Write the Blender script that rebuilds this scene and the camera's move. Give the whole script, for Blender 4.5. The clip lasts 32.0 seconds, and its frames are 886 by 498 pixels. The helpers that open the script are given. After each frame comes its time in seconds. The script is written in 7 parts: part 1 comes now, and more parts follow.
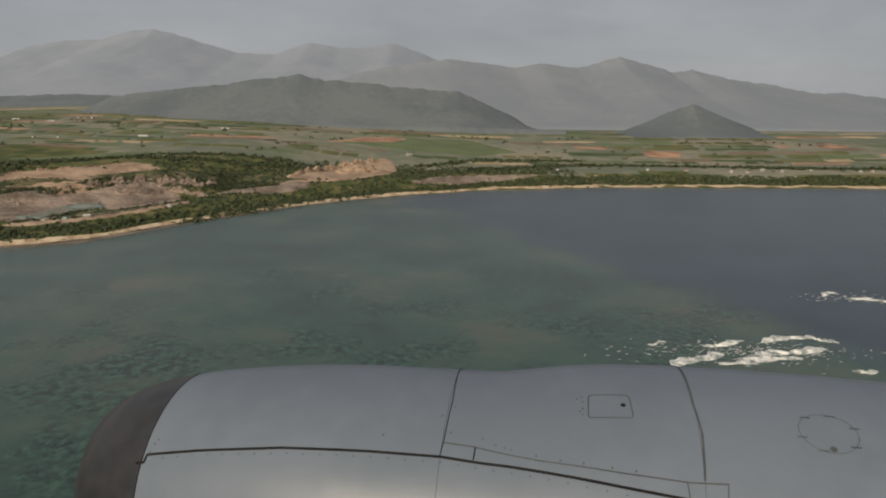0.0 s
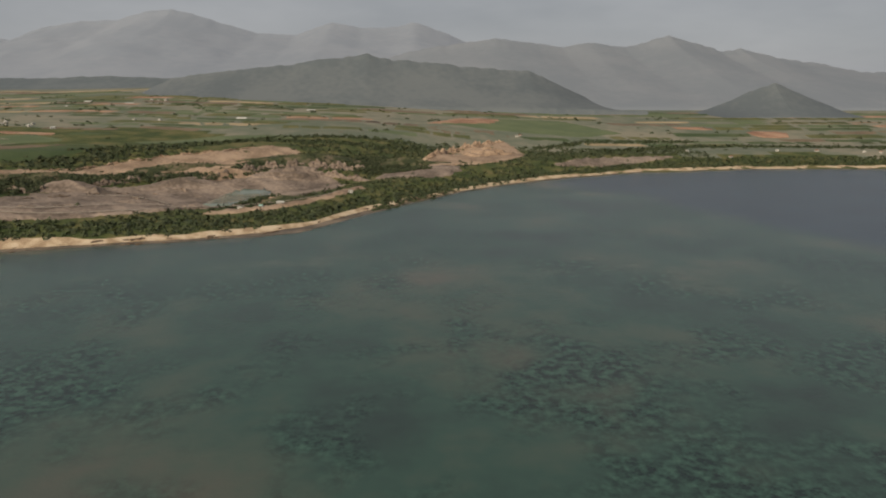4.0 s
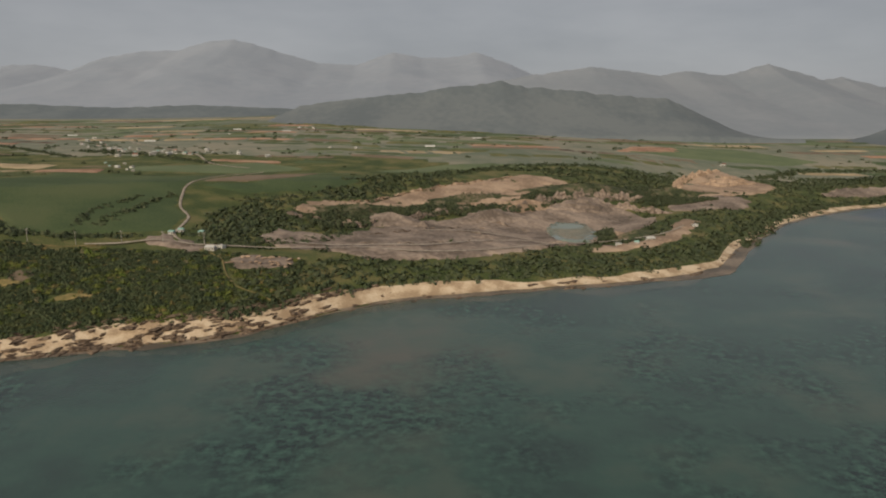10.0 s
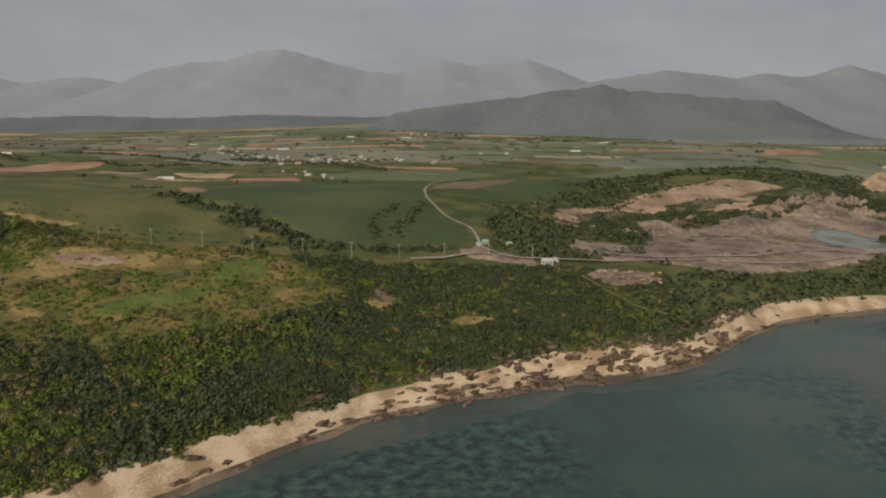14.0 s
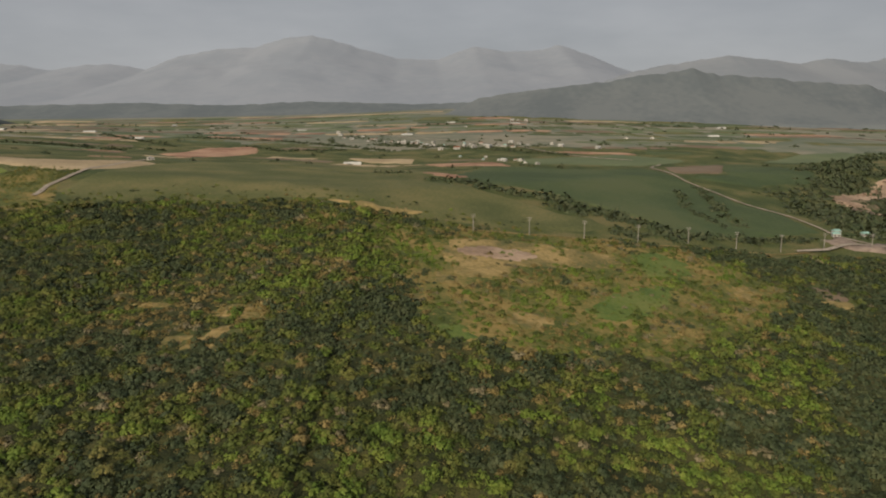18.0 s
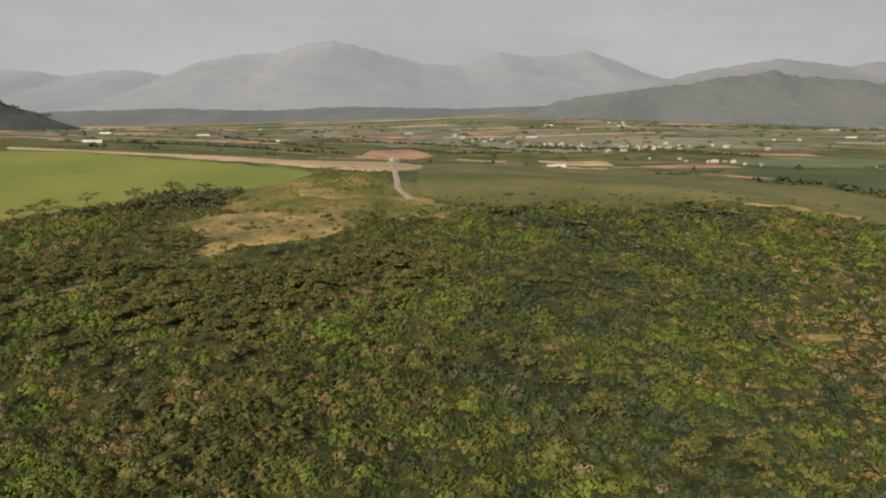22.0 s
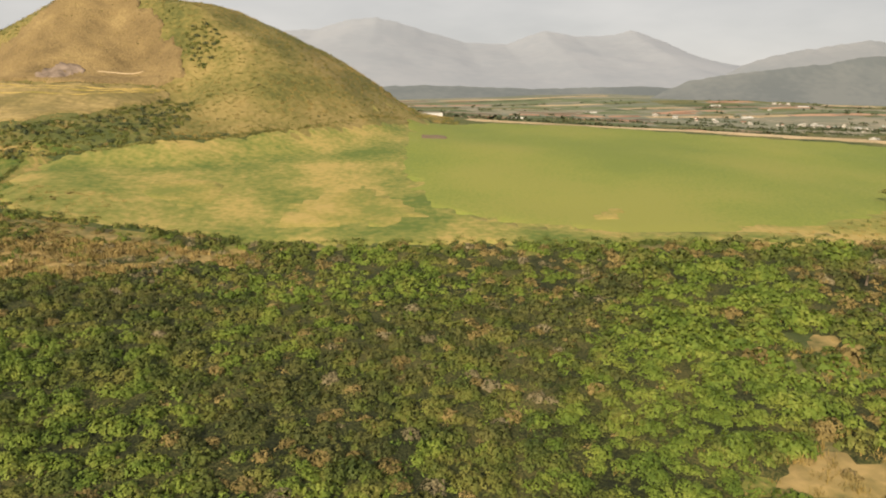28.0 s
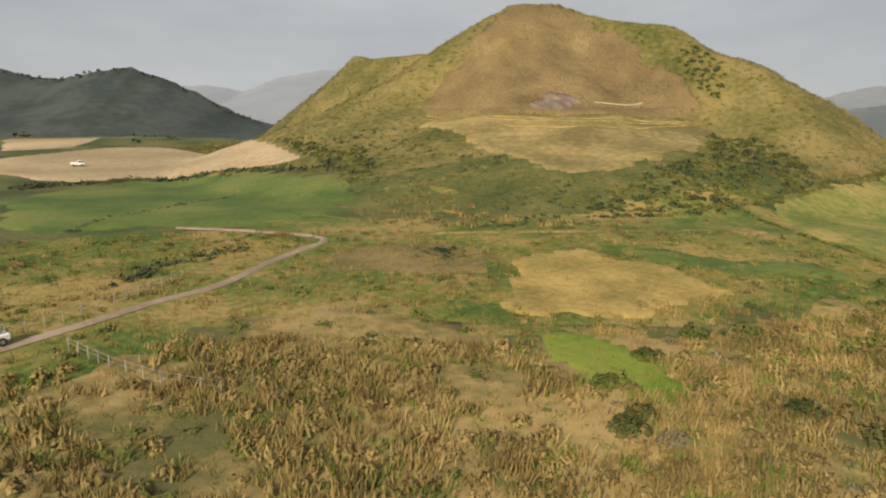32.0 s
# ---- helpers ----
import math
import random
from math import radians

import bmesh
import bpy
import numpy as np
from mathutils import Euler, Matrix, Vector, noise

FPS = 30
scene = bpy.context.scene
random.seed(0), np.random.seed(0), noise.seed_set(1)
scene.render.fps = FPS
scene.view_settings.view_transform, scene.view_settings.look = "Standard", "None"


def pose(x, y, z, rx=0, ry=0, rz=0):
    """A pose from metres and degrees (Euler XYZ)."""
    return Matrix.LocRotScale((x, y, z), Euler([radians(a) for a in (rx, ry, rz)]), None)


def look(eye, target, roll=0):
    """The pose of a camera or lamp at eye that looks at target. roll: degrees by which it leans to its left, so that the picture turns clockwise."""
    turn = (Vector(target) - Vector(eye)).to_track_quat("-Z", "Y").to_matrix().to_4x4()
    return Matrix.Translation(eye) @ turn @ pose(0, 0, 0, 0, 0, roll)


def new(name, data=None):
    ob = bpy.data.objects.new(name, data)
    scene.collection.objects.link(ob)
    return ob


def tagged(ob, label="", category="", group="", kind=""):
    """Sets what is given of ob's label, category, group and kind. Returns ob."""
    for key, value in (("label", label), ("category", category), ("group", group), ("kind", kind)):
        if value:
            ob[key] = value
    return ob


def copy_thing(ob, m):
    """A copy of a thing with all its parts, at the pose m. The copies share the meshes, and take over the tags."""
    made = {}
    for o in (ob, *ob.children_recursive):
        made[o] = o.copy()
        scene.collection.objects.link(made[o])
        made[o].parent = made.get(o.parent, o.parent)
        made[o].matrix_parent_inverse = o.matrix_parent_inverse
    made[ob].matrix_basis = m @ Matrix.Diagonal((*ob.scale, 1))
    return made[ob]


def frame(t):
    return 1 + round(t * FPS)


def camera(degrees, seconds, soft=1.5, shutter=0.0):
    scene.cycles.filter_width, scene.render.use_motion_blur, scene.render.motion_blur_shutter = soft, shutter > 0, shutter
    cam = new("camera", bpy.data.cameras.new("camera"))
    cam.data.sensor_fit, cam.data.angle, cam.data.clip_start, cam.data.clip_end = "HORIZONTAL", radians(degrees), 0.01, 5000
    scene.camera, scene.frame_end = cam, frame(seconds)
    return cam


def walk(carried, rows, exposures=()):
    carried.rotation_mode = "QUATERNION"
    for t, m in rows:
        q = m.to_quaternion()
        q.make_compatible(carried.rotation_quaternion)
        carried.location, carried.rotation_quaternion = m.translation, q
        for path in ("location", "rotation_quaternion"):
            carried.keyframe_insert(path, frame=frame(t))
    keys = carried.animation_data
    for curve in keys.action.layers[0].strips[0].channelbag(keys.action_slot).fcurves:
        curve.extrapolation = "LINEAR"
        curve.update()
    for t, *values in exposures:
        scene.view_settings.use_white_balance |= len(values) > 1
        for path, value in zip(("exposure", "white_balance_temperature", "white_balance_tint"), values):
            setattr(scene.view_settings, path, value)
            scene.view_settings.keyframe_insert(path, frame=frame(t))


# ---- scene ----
cam = camera(65.0, 32.0, soft=2.0)
PATH = [
    (0, (1.303, -5.113, 92.35), (1.751, 14.417, 88.065), 0.47),
    (0.5, (-17.55, -2.552, 91.94), (-16.923, 17.021, 87.882), 0.86),
    (1, (-36.441, 0.48, 91.514), (-35.727, 20.079, 87.592), 0.81),
    (1.5, (-55.364, 3.926, 91.07), (-54.61, 23.548, 87.272), 0.80),
    (2, (-74.311, 7.734, 90.611), (-73.533, 27.351, 86.794), 0.68),
    (2.5, (-93.278, 11.852, 90.136), (-92.51, 31.409, 86.021), 0.65),
    (3, (-112.258, 16.236, 89.647), (-111.536, 35.71, 85.149), 0.37),
    (3.5, (-131.247, 20.844, 89.145), (-130.51, 40.239, 84.317), 0.30),
    (5.5, (-207.194, 40.804, 87.015), (-206.276, 60.392, 83.083), -0.00),
    (6, (-226.156, 46.026, 86.456), (-225.193, 65.694, 82.953), -0.07),
    (6.5, (-245.1, 51.293, 85.889), (-244.099, 71.008, 82.678), -0.11),
    (7, (-264.023, 56.584, 85.314), (-262.981, 76.33, 82.316), -0.07),
    (7.5, (-282.92, 61.882, 84.732), (-281.884, 81.651, 81.88), 0.09),
    (8, (-301.789, 67.174, 84.143), (-300.76, 86.941, 81.277), 0.04),
    (8.5, (-320.626, 72.448, 83.549), (-319.633, 92.176, 80.418), 0.11),
    (9, (-339.429, 77.694, 82.949), (-338.541, 97.372, 79.49), 0.18),
    (9.5, (-358.194, 82.903, 82.346), (-357.449, 102.534, 78.595), 0.18),
    (10, (-376.92, 88.072, 81.74), (-376.286, 107.671, 77.807), 0.20),
    (10.5, (-395.603, 93.196, 81.131), (-395.054, 112.772, 77.075), 0.08),
    (11, (-414.241, 98.273, 80.521), (-413.768, 117.834, 76.383), 0.04),
    (11.5, (-432.832, 103.302, 79.91), (-432.413, 122.86, 75.751), -0.02),
    (12, (-451.375, 108.285, 79.299), (-450.993, 127.859, 75.211), -0.06),
    (12.5, (-469.866, 113.224, 78.688), (-469.507, 132.828, 74.744), -0.04),
    (13, (-488.305, 118.122, 78.079), (-487.976, 137.753, 74.269), -0.16),
    (13.5, (-506.689, 122.984, 77.473), (-506.397, 142.631, 73.743), -0.40),
    (14, (-525.017, 127.815, 76.87), (-524.758, 147.47, 73.18), -0.52),
    (14.5, (-543.288, 132.621, 76.27), (-543.047, 152.284, 72.621), -0.57),
    (16.5, (-615.768, 151.743, 73.929), (-615.357, 171.396, 70.247), -0.15),
    (17, (-633.732, 156.535, 73.361), (-633.317, 176.174, 69.599), -0.19),
    (17.5, (-651.63, 161.348, 72.802), (-651.238, 180.968, 68.94), -0.37),
    (18, (-669.463, 166.19, 72.253), (-669.101, 185.786, 68.27), -0.58),
    (18.5, (-687.229, 171.067, 71.714), (-686.891, 190.63, 67.571), -0.76),
    (19, (-704.927, 175.987, 71.187), (-704.607, 195.508, 66.847), -0.98),
    (19.5, (-722.556, 180.956, 70.671), (-722.22, 200.434, 66.145), -1.25),
    (20, (-740.115, 185.98, 70.168), (-739.768, 205.433, 65.536), -1.25),
    (20.5, (-757.604, 191.063, 69.678), (-757.284, 210.503, 64.989), -1.50),
    (21, (-775.021, 196.209, 69.203), (-774.629, 215.669, 64.602), -1.44),
    (21.5, (-792.366, 201.421, 68.743), (-791.865, 220.972, 64.558), -1.14),
    (22, (-809.638, 206.7, 68.299), (-808.951, 226.325, 64.503), -0.77),
    (22.5, (-826.836, 212.047, 67.871), (-826.039, 231.717, 64.346), -0.49),
    (23, (-843.958, 217.459, 67.461), (-843.041, 237.15, 64.082), -0.32),
    (23.5, (-861.005, 222.933, 67.07), (-859.976, 242.596, 63.563), -0.28),
    (24, (-877.974, 228.465, 66.697), (-876.896, 247.998, 62.538), -0.15),
    (24.5, (-894.866, 234.048, 66.345), (-893.779, 253.454, 61.631), -0.19),
    (25, (-911.678, 239.671, 66.013), (-910.669, 259.007, 61.003), -0.21),
    (25.5, (-928.41, 245.325, 65.702), (-927.415, 264.63, 60.571), -0.21),
    (26, (-945.06, 250.996, 65.414), (-944.05, 270.323, 60.371), 0.04),
    (26.5, (-961.628, 256.667, 65.149), (-960.579, 276.036, 60.273), 0.24),
    (28.5, (-1027.042, 278.943, 64.336), (-1026.041, 298.535, 60.441), -0.26),
    (29, (-1043.173, 284.28, 64.198), (-1042.071, 303.961, 60.815), -0.22),
    (29.5, (-1059.212, 289.462, 64.088), (-1058.087, 309.203, 61.084), -0.14),
    (30, (-1075.156, 294.452, 64.007), (-1074.064, 314.217, 61.152), -0.27),
    (30.5, (-1091.004, 299.208, 63.956), (-1090.002, 318.941, 60.857), -0.24),
    (31, (-1106.754, 303.687, 63.934), (-1105.79, 323.403, 60.717), -0.24),
    (31.5, (-1122.402, 307.84, 63.944), (-1121.514, 327.553, 60.685), -0.18),
    (32, (-1137.946, 311.615, 63.986), (-1137.162, 331.337, 60.758), -0.28),
]
walk(cam, [(t, look(eye, target, roll)) for t, eye, target, roll in PATH],
     exposures=[(0, 0.1, 6150, 11), (8, 0.1, 6150, 11), (14, 0.0, 6100, 11), (17, 0.08, 6150, 11), (20, 0.4, 6250, 11), (22.5, 0.52, 6450, 12), (23.6, 0.5, 6500, 12), (24.2, 0.6, 6600, 12), (24.7, 0.87, 6750, 12), (25.5, 1.05, 6750, 12), (26.5, 1.08, 6750, 12), (28, 0.98, 6750, 11), (29, 0.82, 6700, 11), (30, 0.7, 6550, 10), (31, 0.75, 6400, 10), (32, 0.6, 6300, 9)])

# ---- sky, sun ----
SUN_ELEV, SUN_TURN = radians(27), radians(205)
world = bpy.data.worlds.new("sky")
scene.world = world
world.use_nodes = True
wn, wl = world.node_tree.nodes, world.node_tree.links
wn.clear()
w_out, w_bg = wn.new("ShaderNodeOutputWorld"), wn.new("ShaderNodeBackground")
w_sky = wn.new("ShaderNodeTexSky")
w_sky.sky_type, w_sky.sun_disc, w_sky.sun_elevation, w_sky.sun_rotation = "NISHITA", False, SUN_ELEV, SUN_TURN
w_co, w_map, w_noise = wn.new("ShaderNodeTexCoord"), wn.new("ShaderNodeMapping"), wn.new("ShaderNodeTexNoise")
w_map.inputs["Scale"].default_value = (1.3, 1.3, 4.6)
w_noise.inputs["Scale"].default_value, w_noise.inputs["Detail"].default_value, w_noise.inputs["Roughness"].default_value = 1.9, 5.0, 0.55
w_ramp = wn.new("ShaderNodeValToRGB")
w_ramp.color_ramp.elements[0].position, w_ramp.color_ramp.elements[0].color = 0.36, (4.2, 4.2, 4.17, 1)
w_ramp.color_ramp.elements[1].position, w_ramp.color_ramp.elements[1].color = 0.72, (5.5, 5.4, 5.25, 1)
w_mix = wn.new("ShaderNodeMix")
w_mix.data_type = "RGBA"
w_mix.inputs["Factor"].default_value = 0.93
wl.new(w_co.outputs["Generated"], w_map.inputs["Vector"])
wl.new(w_map.outputs["Vector"], w_noise.inputs["Vector"])
wl.new(w_noise.outputs["Fac"], w_ramp.inputs["Fac"])
wl.new(w_sky.outputs["Color"], w_mix.inputs["A"])
wl.new(w_ramp.outputs["Color"], w_mix.inputs["B"])
wl.new(w_mix.outputs["Result"], w_bg.inputs["Color"])
w_bg.inputs["Strength"].default_value = 0.068
wl.new(w_bg.outputs["Background"], w_out.inputs["Surface"])
sun = new("sun", bpy.data.lights.new("sun", "SUN"))
sun.data.energy, sun.data.angle, sun.data.color = 3.85, radians(7), (1.0, 0.82, 0.56)
sun.rotation_euler = (math.pi / 2 - SUN_ELEV, 0, -SUN_TURN + math.pi)
# ---- plan of the land: coast line, base heights and hills, drawn in plan units of SCALE metres ----
SCALE = 0.95


COAST = [(-6000, -2600), (-1400, -330), (-1000, -20), (-860, 90), (-760, 165), (-690, 215), (-612, 275), (-572, 316), (-512, 340), (-490, 346),
         (-466, 355), (-448, 372), (-417, 398), (-365, 416), (-307, 428), (-259, 448), (-229, 466), (-187, 532), (-105, 628), (-26, 688),
         (60, 728), (200, 760), (460, 762), (900, 720), (2000, 580), (6000, 0)]
COAST_X = np.array([c[0] for c in COAST], float)
COAST_Y = np.array([c[1] for c in COAST], float)


def smooth(a, b, v):
    t = np.clip((v - a) / (b - a), 0.0, 1.0)
    return t * t * (3 - 2 * t)


def wavy(x, y, s, seed=0.0):
    """Smooth pseudo-random relief between about -1 and 1, in waves of about s metres."""
    u, v = x / s * 6.283, y / s * 6.283
    return (np.sin(u * 0.83 + 1.7 * np.sin(v * 0.41 + seed) + seed) + np.sin(v * 0.91 + 1.3 * np.sin(u * 0.57 - seed))
            + 0.6 * np.sin((u + v) * 1.37 + 2 * seed) + 0.5 * np.sin((u - 1.3 * v) * 1.71 + seed)) / 3.1


def coast_plan(x):
    return np.interp(x, COAST_X, COAST_Y) + 3.0 * wavy(x, x * 0.3, 70, 1.0) + 1.2 * wavy(x, x * 0.7, 22, 4.0)


def inland_plan(x, y):
    return (y - coast_plan(x)) * 0.86


def bump(x, y, cx, cy, rx, ry, turn=0.0, power=1.0):
    c, s = math.cos(math.radians(turn)), math.sin(math.radians(turn))
    u, v = ((x - cx) * c + (y - cy) * s) / rx, (-(x - cx) * s + (y - cy) * c) / ry
    return np.exp(-((u * u + v * v) ** power))


# Heights of the land in metres: a row for each station along x; near the shore the columns are distances inland from the base line.
BASE_X, BASE_Y = [-1400, -1138, -945, -722, -690], [352, 312, 251, 181, 172]
NEAR_X, NEAR_V = [-1240, -1160, -1095, -1035, -970, -910, -850, -800, -730, -655, -590, -540, -480, -400, -280, -120], [0, 25, 60, 100, 140, 185]
NEAR_Z = np.array([
    [51.1, 52, 53, 53.8, 55, 57.8],
    [44.9, 47, 50.2, 53.1, 51.7, 54.7],
    [40.2, 42.4, 45.9, 50, 54.6, 56.9],
    [36.2, 37.5, 39, 41.1, 47.6, 54.7],
    [31.2, 33.1, 35.7, 38.6, 43, 50.1],
    [25.9, 28.9, 33.1, 36.9, 40.2, 44.1],
    [19.9, 23.2, 27.9, 33.2, 36.6, 41.1],
    [14.5, 18.1, 22.8, 27.7, 33.4, 39.6],
    [7, 12.1, 17.7, 22.2, 25.5, 31.5],
    [0.4, 7.8, 14.3, 20.3, 25.4, 29.6],
    [0.3, 6.7, 11.1, 16.8, 23.1, 29.1],
    [0.4, 6.7, 9.8, 15.9, 22.1, 26.6],
    [0.7, 8.8, 13.6, 16.4, 18.5, 20.7],
    [0.5, 8.6, 12.8, 10.8, 10.7, 16.4],
    [0.4, 4.1, 5, 1.9, -0, 11],
    [0.3, 3.1, 9.9, 10.3, 8.8, 11.1],
])
FAR_X, FAR_V = [-1240, -1000, -830, -700, -560, -380, -160, 120], [260, 340, 460, 700, 1100]
FAR_Z = np.array([
    [63.6, 62.6, 60.4, 56.4, 50.3],
    [56.7, 55.5, 51.4, 49.9, 52.2],
    [48.1, 45.7, 41.1, 44.3, 55],
    [40.5, 39.6, 33, 41.2, 59.3],
    [34.2, 31.6, 36, 48.1, 62.8],
    [28.2, 27, 36.4, 46.4, 57.7],
    [20.5, 29.2, 34.5, 40.7, 48.7],
    [19.4, 25.7, 30.2, 33.7, 37.6],
])


def table(xs, vs, zs, x, v):
    x, v = np.clip(x, xs[0], xs[-1]), np.clip(v, vs[0], vs[-1])
    i = np.clip(np.searchsorted(xs, x, side="right") - 1, 0, len(xs) - 2)
    j = np.clip(np.searchsorted(vs, v, side="right") - 1, 0, len(vs) - 2)
    xa, va = np.asarray(xs, float), np.asarray(vs, float)
    s, t = (x - xa[i]) / (xa[i + 1] - xa[i]), (v - va[j]) / (va[j + 1] - va[j])
    return (zs[i, j] * (1 - s) + zs[i + 1, j] * s) * (1 - t) + (zs[i, j + 1] * (1 - s) + zs[i + 1, j + 1] * s) * t


def lie(x, v):
    k = np.clip((v - 185) / 75, 0, 1)
    return table(NEAR_X, NEAR_V, NEAR_Z, x, v) * (1 - k) + table(FAR_X, FAR_V, FAR_Z, x, v) * k


def shore_line(x):
    """The line from which distances inland count: the water's edge, and further west the ground under the flight."""
    return np.where(x < -690, np.interp(x, BASE_X, BASE_Y), coast(x))


def land(x, y):
    """The rolling land without the hill."""
    v = y - shore_line(x)
    z = 0.4 * lie(x, v) + 0.15 * (lie(x - 16, v) + lie(x + 16, v) + lie(x, v - 11) + lie(x, v + 11))
    z = z + 0.35 * wavy(x, y, 150, 2.0) + 0.2 * wavy(x, y, 45, 5.0)
    z = z - 5 * bump(x, y, -105, 782, 42, 15, 30) - 4 * bump(x, y, -232, 600, 26, 16, 10) + 0.012 * np.clip(v - 1100, 0, 2000)
    z = np.where((x < -690) & (v < 0), z - 0.12 * np.clip(-v, 0, 200), z)
    d = inland(x, y)
    wet = -0.04 * np.clip(-d, 0, 160) - 0.1
    return np.where(d > 0, np.maximum(z, 0.15) * smooth(-4, 9, d) + 0.4 * smooth(0, 8, d), wet)


def height(x, y):
    """Height of the land in metres."""
    x, y = np.asarray(x, float), np.asarray(y, float)
    return land(x, y) + SCALE * hill(x / SCALE, y / SCALE)


def hill(x, y):
    """The grassy hill beside the runway: steep cut front with a bench, long right flank, rear knoll."""
    dx, dy = x + 1168, y - 540
    r = np.hypot(dx / np.where(dx > 0, 112, 90), dy / np.where(dy < 0, 95, 85)) * (1 + 0.035 * wavy(x, y, 60, 3.0))
    far = np.hypot(dx, dy) + 1
    right = np.interp(r, [0, 0.1, 0.2, 0.28, 0.42, 0.53, 0.65, 0.78, 0.9, 1.0, 1.08], [43.5, 43, 39.5, 37.5, 35.6, 31, 24, 15.5, 6.5, 1.2, 0])
    left = np.interp(r, [0, 0.1, 0.28, 0.44, 0.68, 0.93, 1.08], [43.5, 40, 31, 22.8, 12, 4.0, 0])
    front = np.interp(r, [0, 0.08, 0.14, 0.41, 0.46, 0.60, 0.95, 1.1], [43.5, 42, 38.5, 16, 14, 12, 4, 0])
    k = smooth(-0.35, 0.35, dx / far)
    w = smooth(0.45, 0.85, -dy / far) * smooth(0.02, 0.1, r)
    z = (right * k + left * (1 - k)) * (1 - w) + front * w + 0.5 * wavy(x, y, 24, 7.0) * (r < 1)
    gully = bump(x, y, -1122, 500, 7, 30, -18) * 4
    along = np.clip(((x + 1220) * 52 + (y - 620) * -80) / 9104, 0, 1)
    off = np.hypot(x + 1220 - 52 * along, y - 620 + 80 * along)
    knoll = 32.0 + 1.0 * along - 0.8 * np.clip(off - 2, 0, 80) + 2.4 * np.exp(-((x + 1221) ** 2 + (y - 620) ** 2) / 60)
    return np.maximum(np.maximum(z - gully * (r < 0.9), knoll), 0)


def inland(x, y):
    """Metres from the water's edge, towards the land."""
    return SCALE * inland_plan(np.asarray(x, float) / SCALE, np.asarray(y, float) / SCALE)


def coast(x):
    return SCALE * coast_plan(np.asarray(x, float) / SCALE)


# ---- materials ----
def surface(name, colors, scale=0.2, fine=2.5, rough=0.9, relief=0.3, metal=0.0, spread=0.12, island=0.0, dull=0.14, grain=0.5):
    """A node material whose colours follow two scales of noise at real-world size, with relief; island: random tint for each piece."""
    m = bpy.data.materials.new(name)
    m.use_nodes = True
    n, l = m.node_tree.nodes, m.node_tree.links
    b = n["Principled BSDF"]
    geo = n.new("ShaderNodeNewGeometry")
    a, f = n.new("ShaderNodeTexNoise"), n.new("ShaderNodeTexNoise")
    a.inputs["Scale"].default_value, a.inputs["Detail"].default_value = scale, 4
    f.inputs["Scale"].default_value, f.inputs["Detail"].default_value = fine, 3
    for t in (a, f):
        l.new(geo.outputs["Position"], t.inputs["Vector"])
    add = n.new("ShaderNodeMath")
    add.operation = "MULTIPLY_ADD"
    l.new(f.outputs["Fac"], add.inputs[0])
    add.inputs[1].default_value = grain
    l.new(a.outputs["Fac"], add.inputs[2])
    level = n.new("ShaderNodeMath")
    level.operation = "SUBTRACT"
    l.new(add.outputs[0], level.inputs[0])
    level.inputs[1].default_value = (grain - 0.5) / 2
    fac = level.outputs[0]
    if island:
        isl = n.new("ShaderNodeMath")
        isl.operation = "MULTIPLY_ADD"
        l.new(geo.outputs["Random Per Island"], isl.inputs[0])
        isl.inputs[1].default_value = island
        l.new(fac, isl.inputs[2])
        fac = isl.outputs[0]
    ramp = n.new("ShaderNodeValToRGB")
    e = ramp.color_ramp.elements
    mid, k = 0.75 + island / 2, len(colors)
    while len(e) < k:
        e.new(0.5)
    for i, c in enumerate(colors):
        e[i].position = min(1.0, max(0.0, mid + (i / max(1, k - 1) - 0.5) * 2 * (spread + island / 2)))
        g = 0.3 * c[0] + 0.59 * c[1] + 0.11 * c[2]
        e[i].color = (*(q + (g - q) * dull for q in c), 1)
    l.new(fac, ramp.inputs["Fac"])
    l.new(ramp.outputs["Color"], b.inputs["Base Color"])
    b.inputs["Roughness"].default_value, b.inputs["Metallic"].default_value = rough, metal
    b.inputs["Specular IOR Level"].default_value = 0.25
    if relief:
        bp = n.new("ShaderNodeBump")
        bp.inputs["Strength"].default_value, bp.inputs["Distance"].default_value = 0.6, relief
        l.new(f.outputs["Fac"], bp.inputs["Height"])
        l.new(bp.outputs["Normal"], b.inputs["Normal"])
    return m


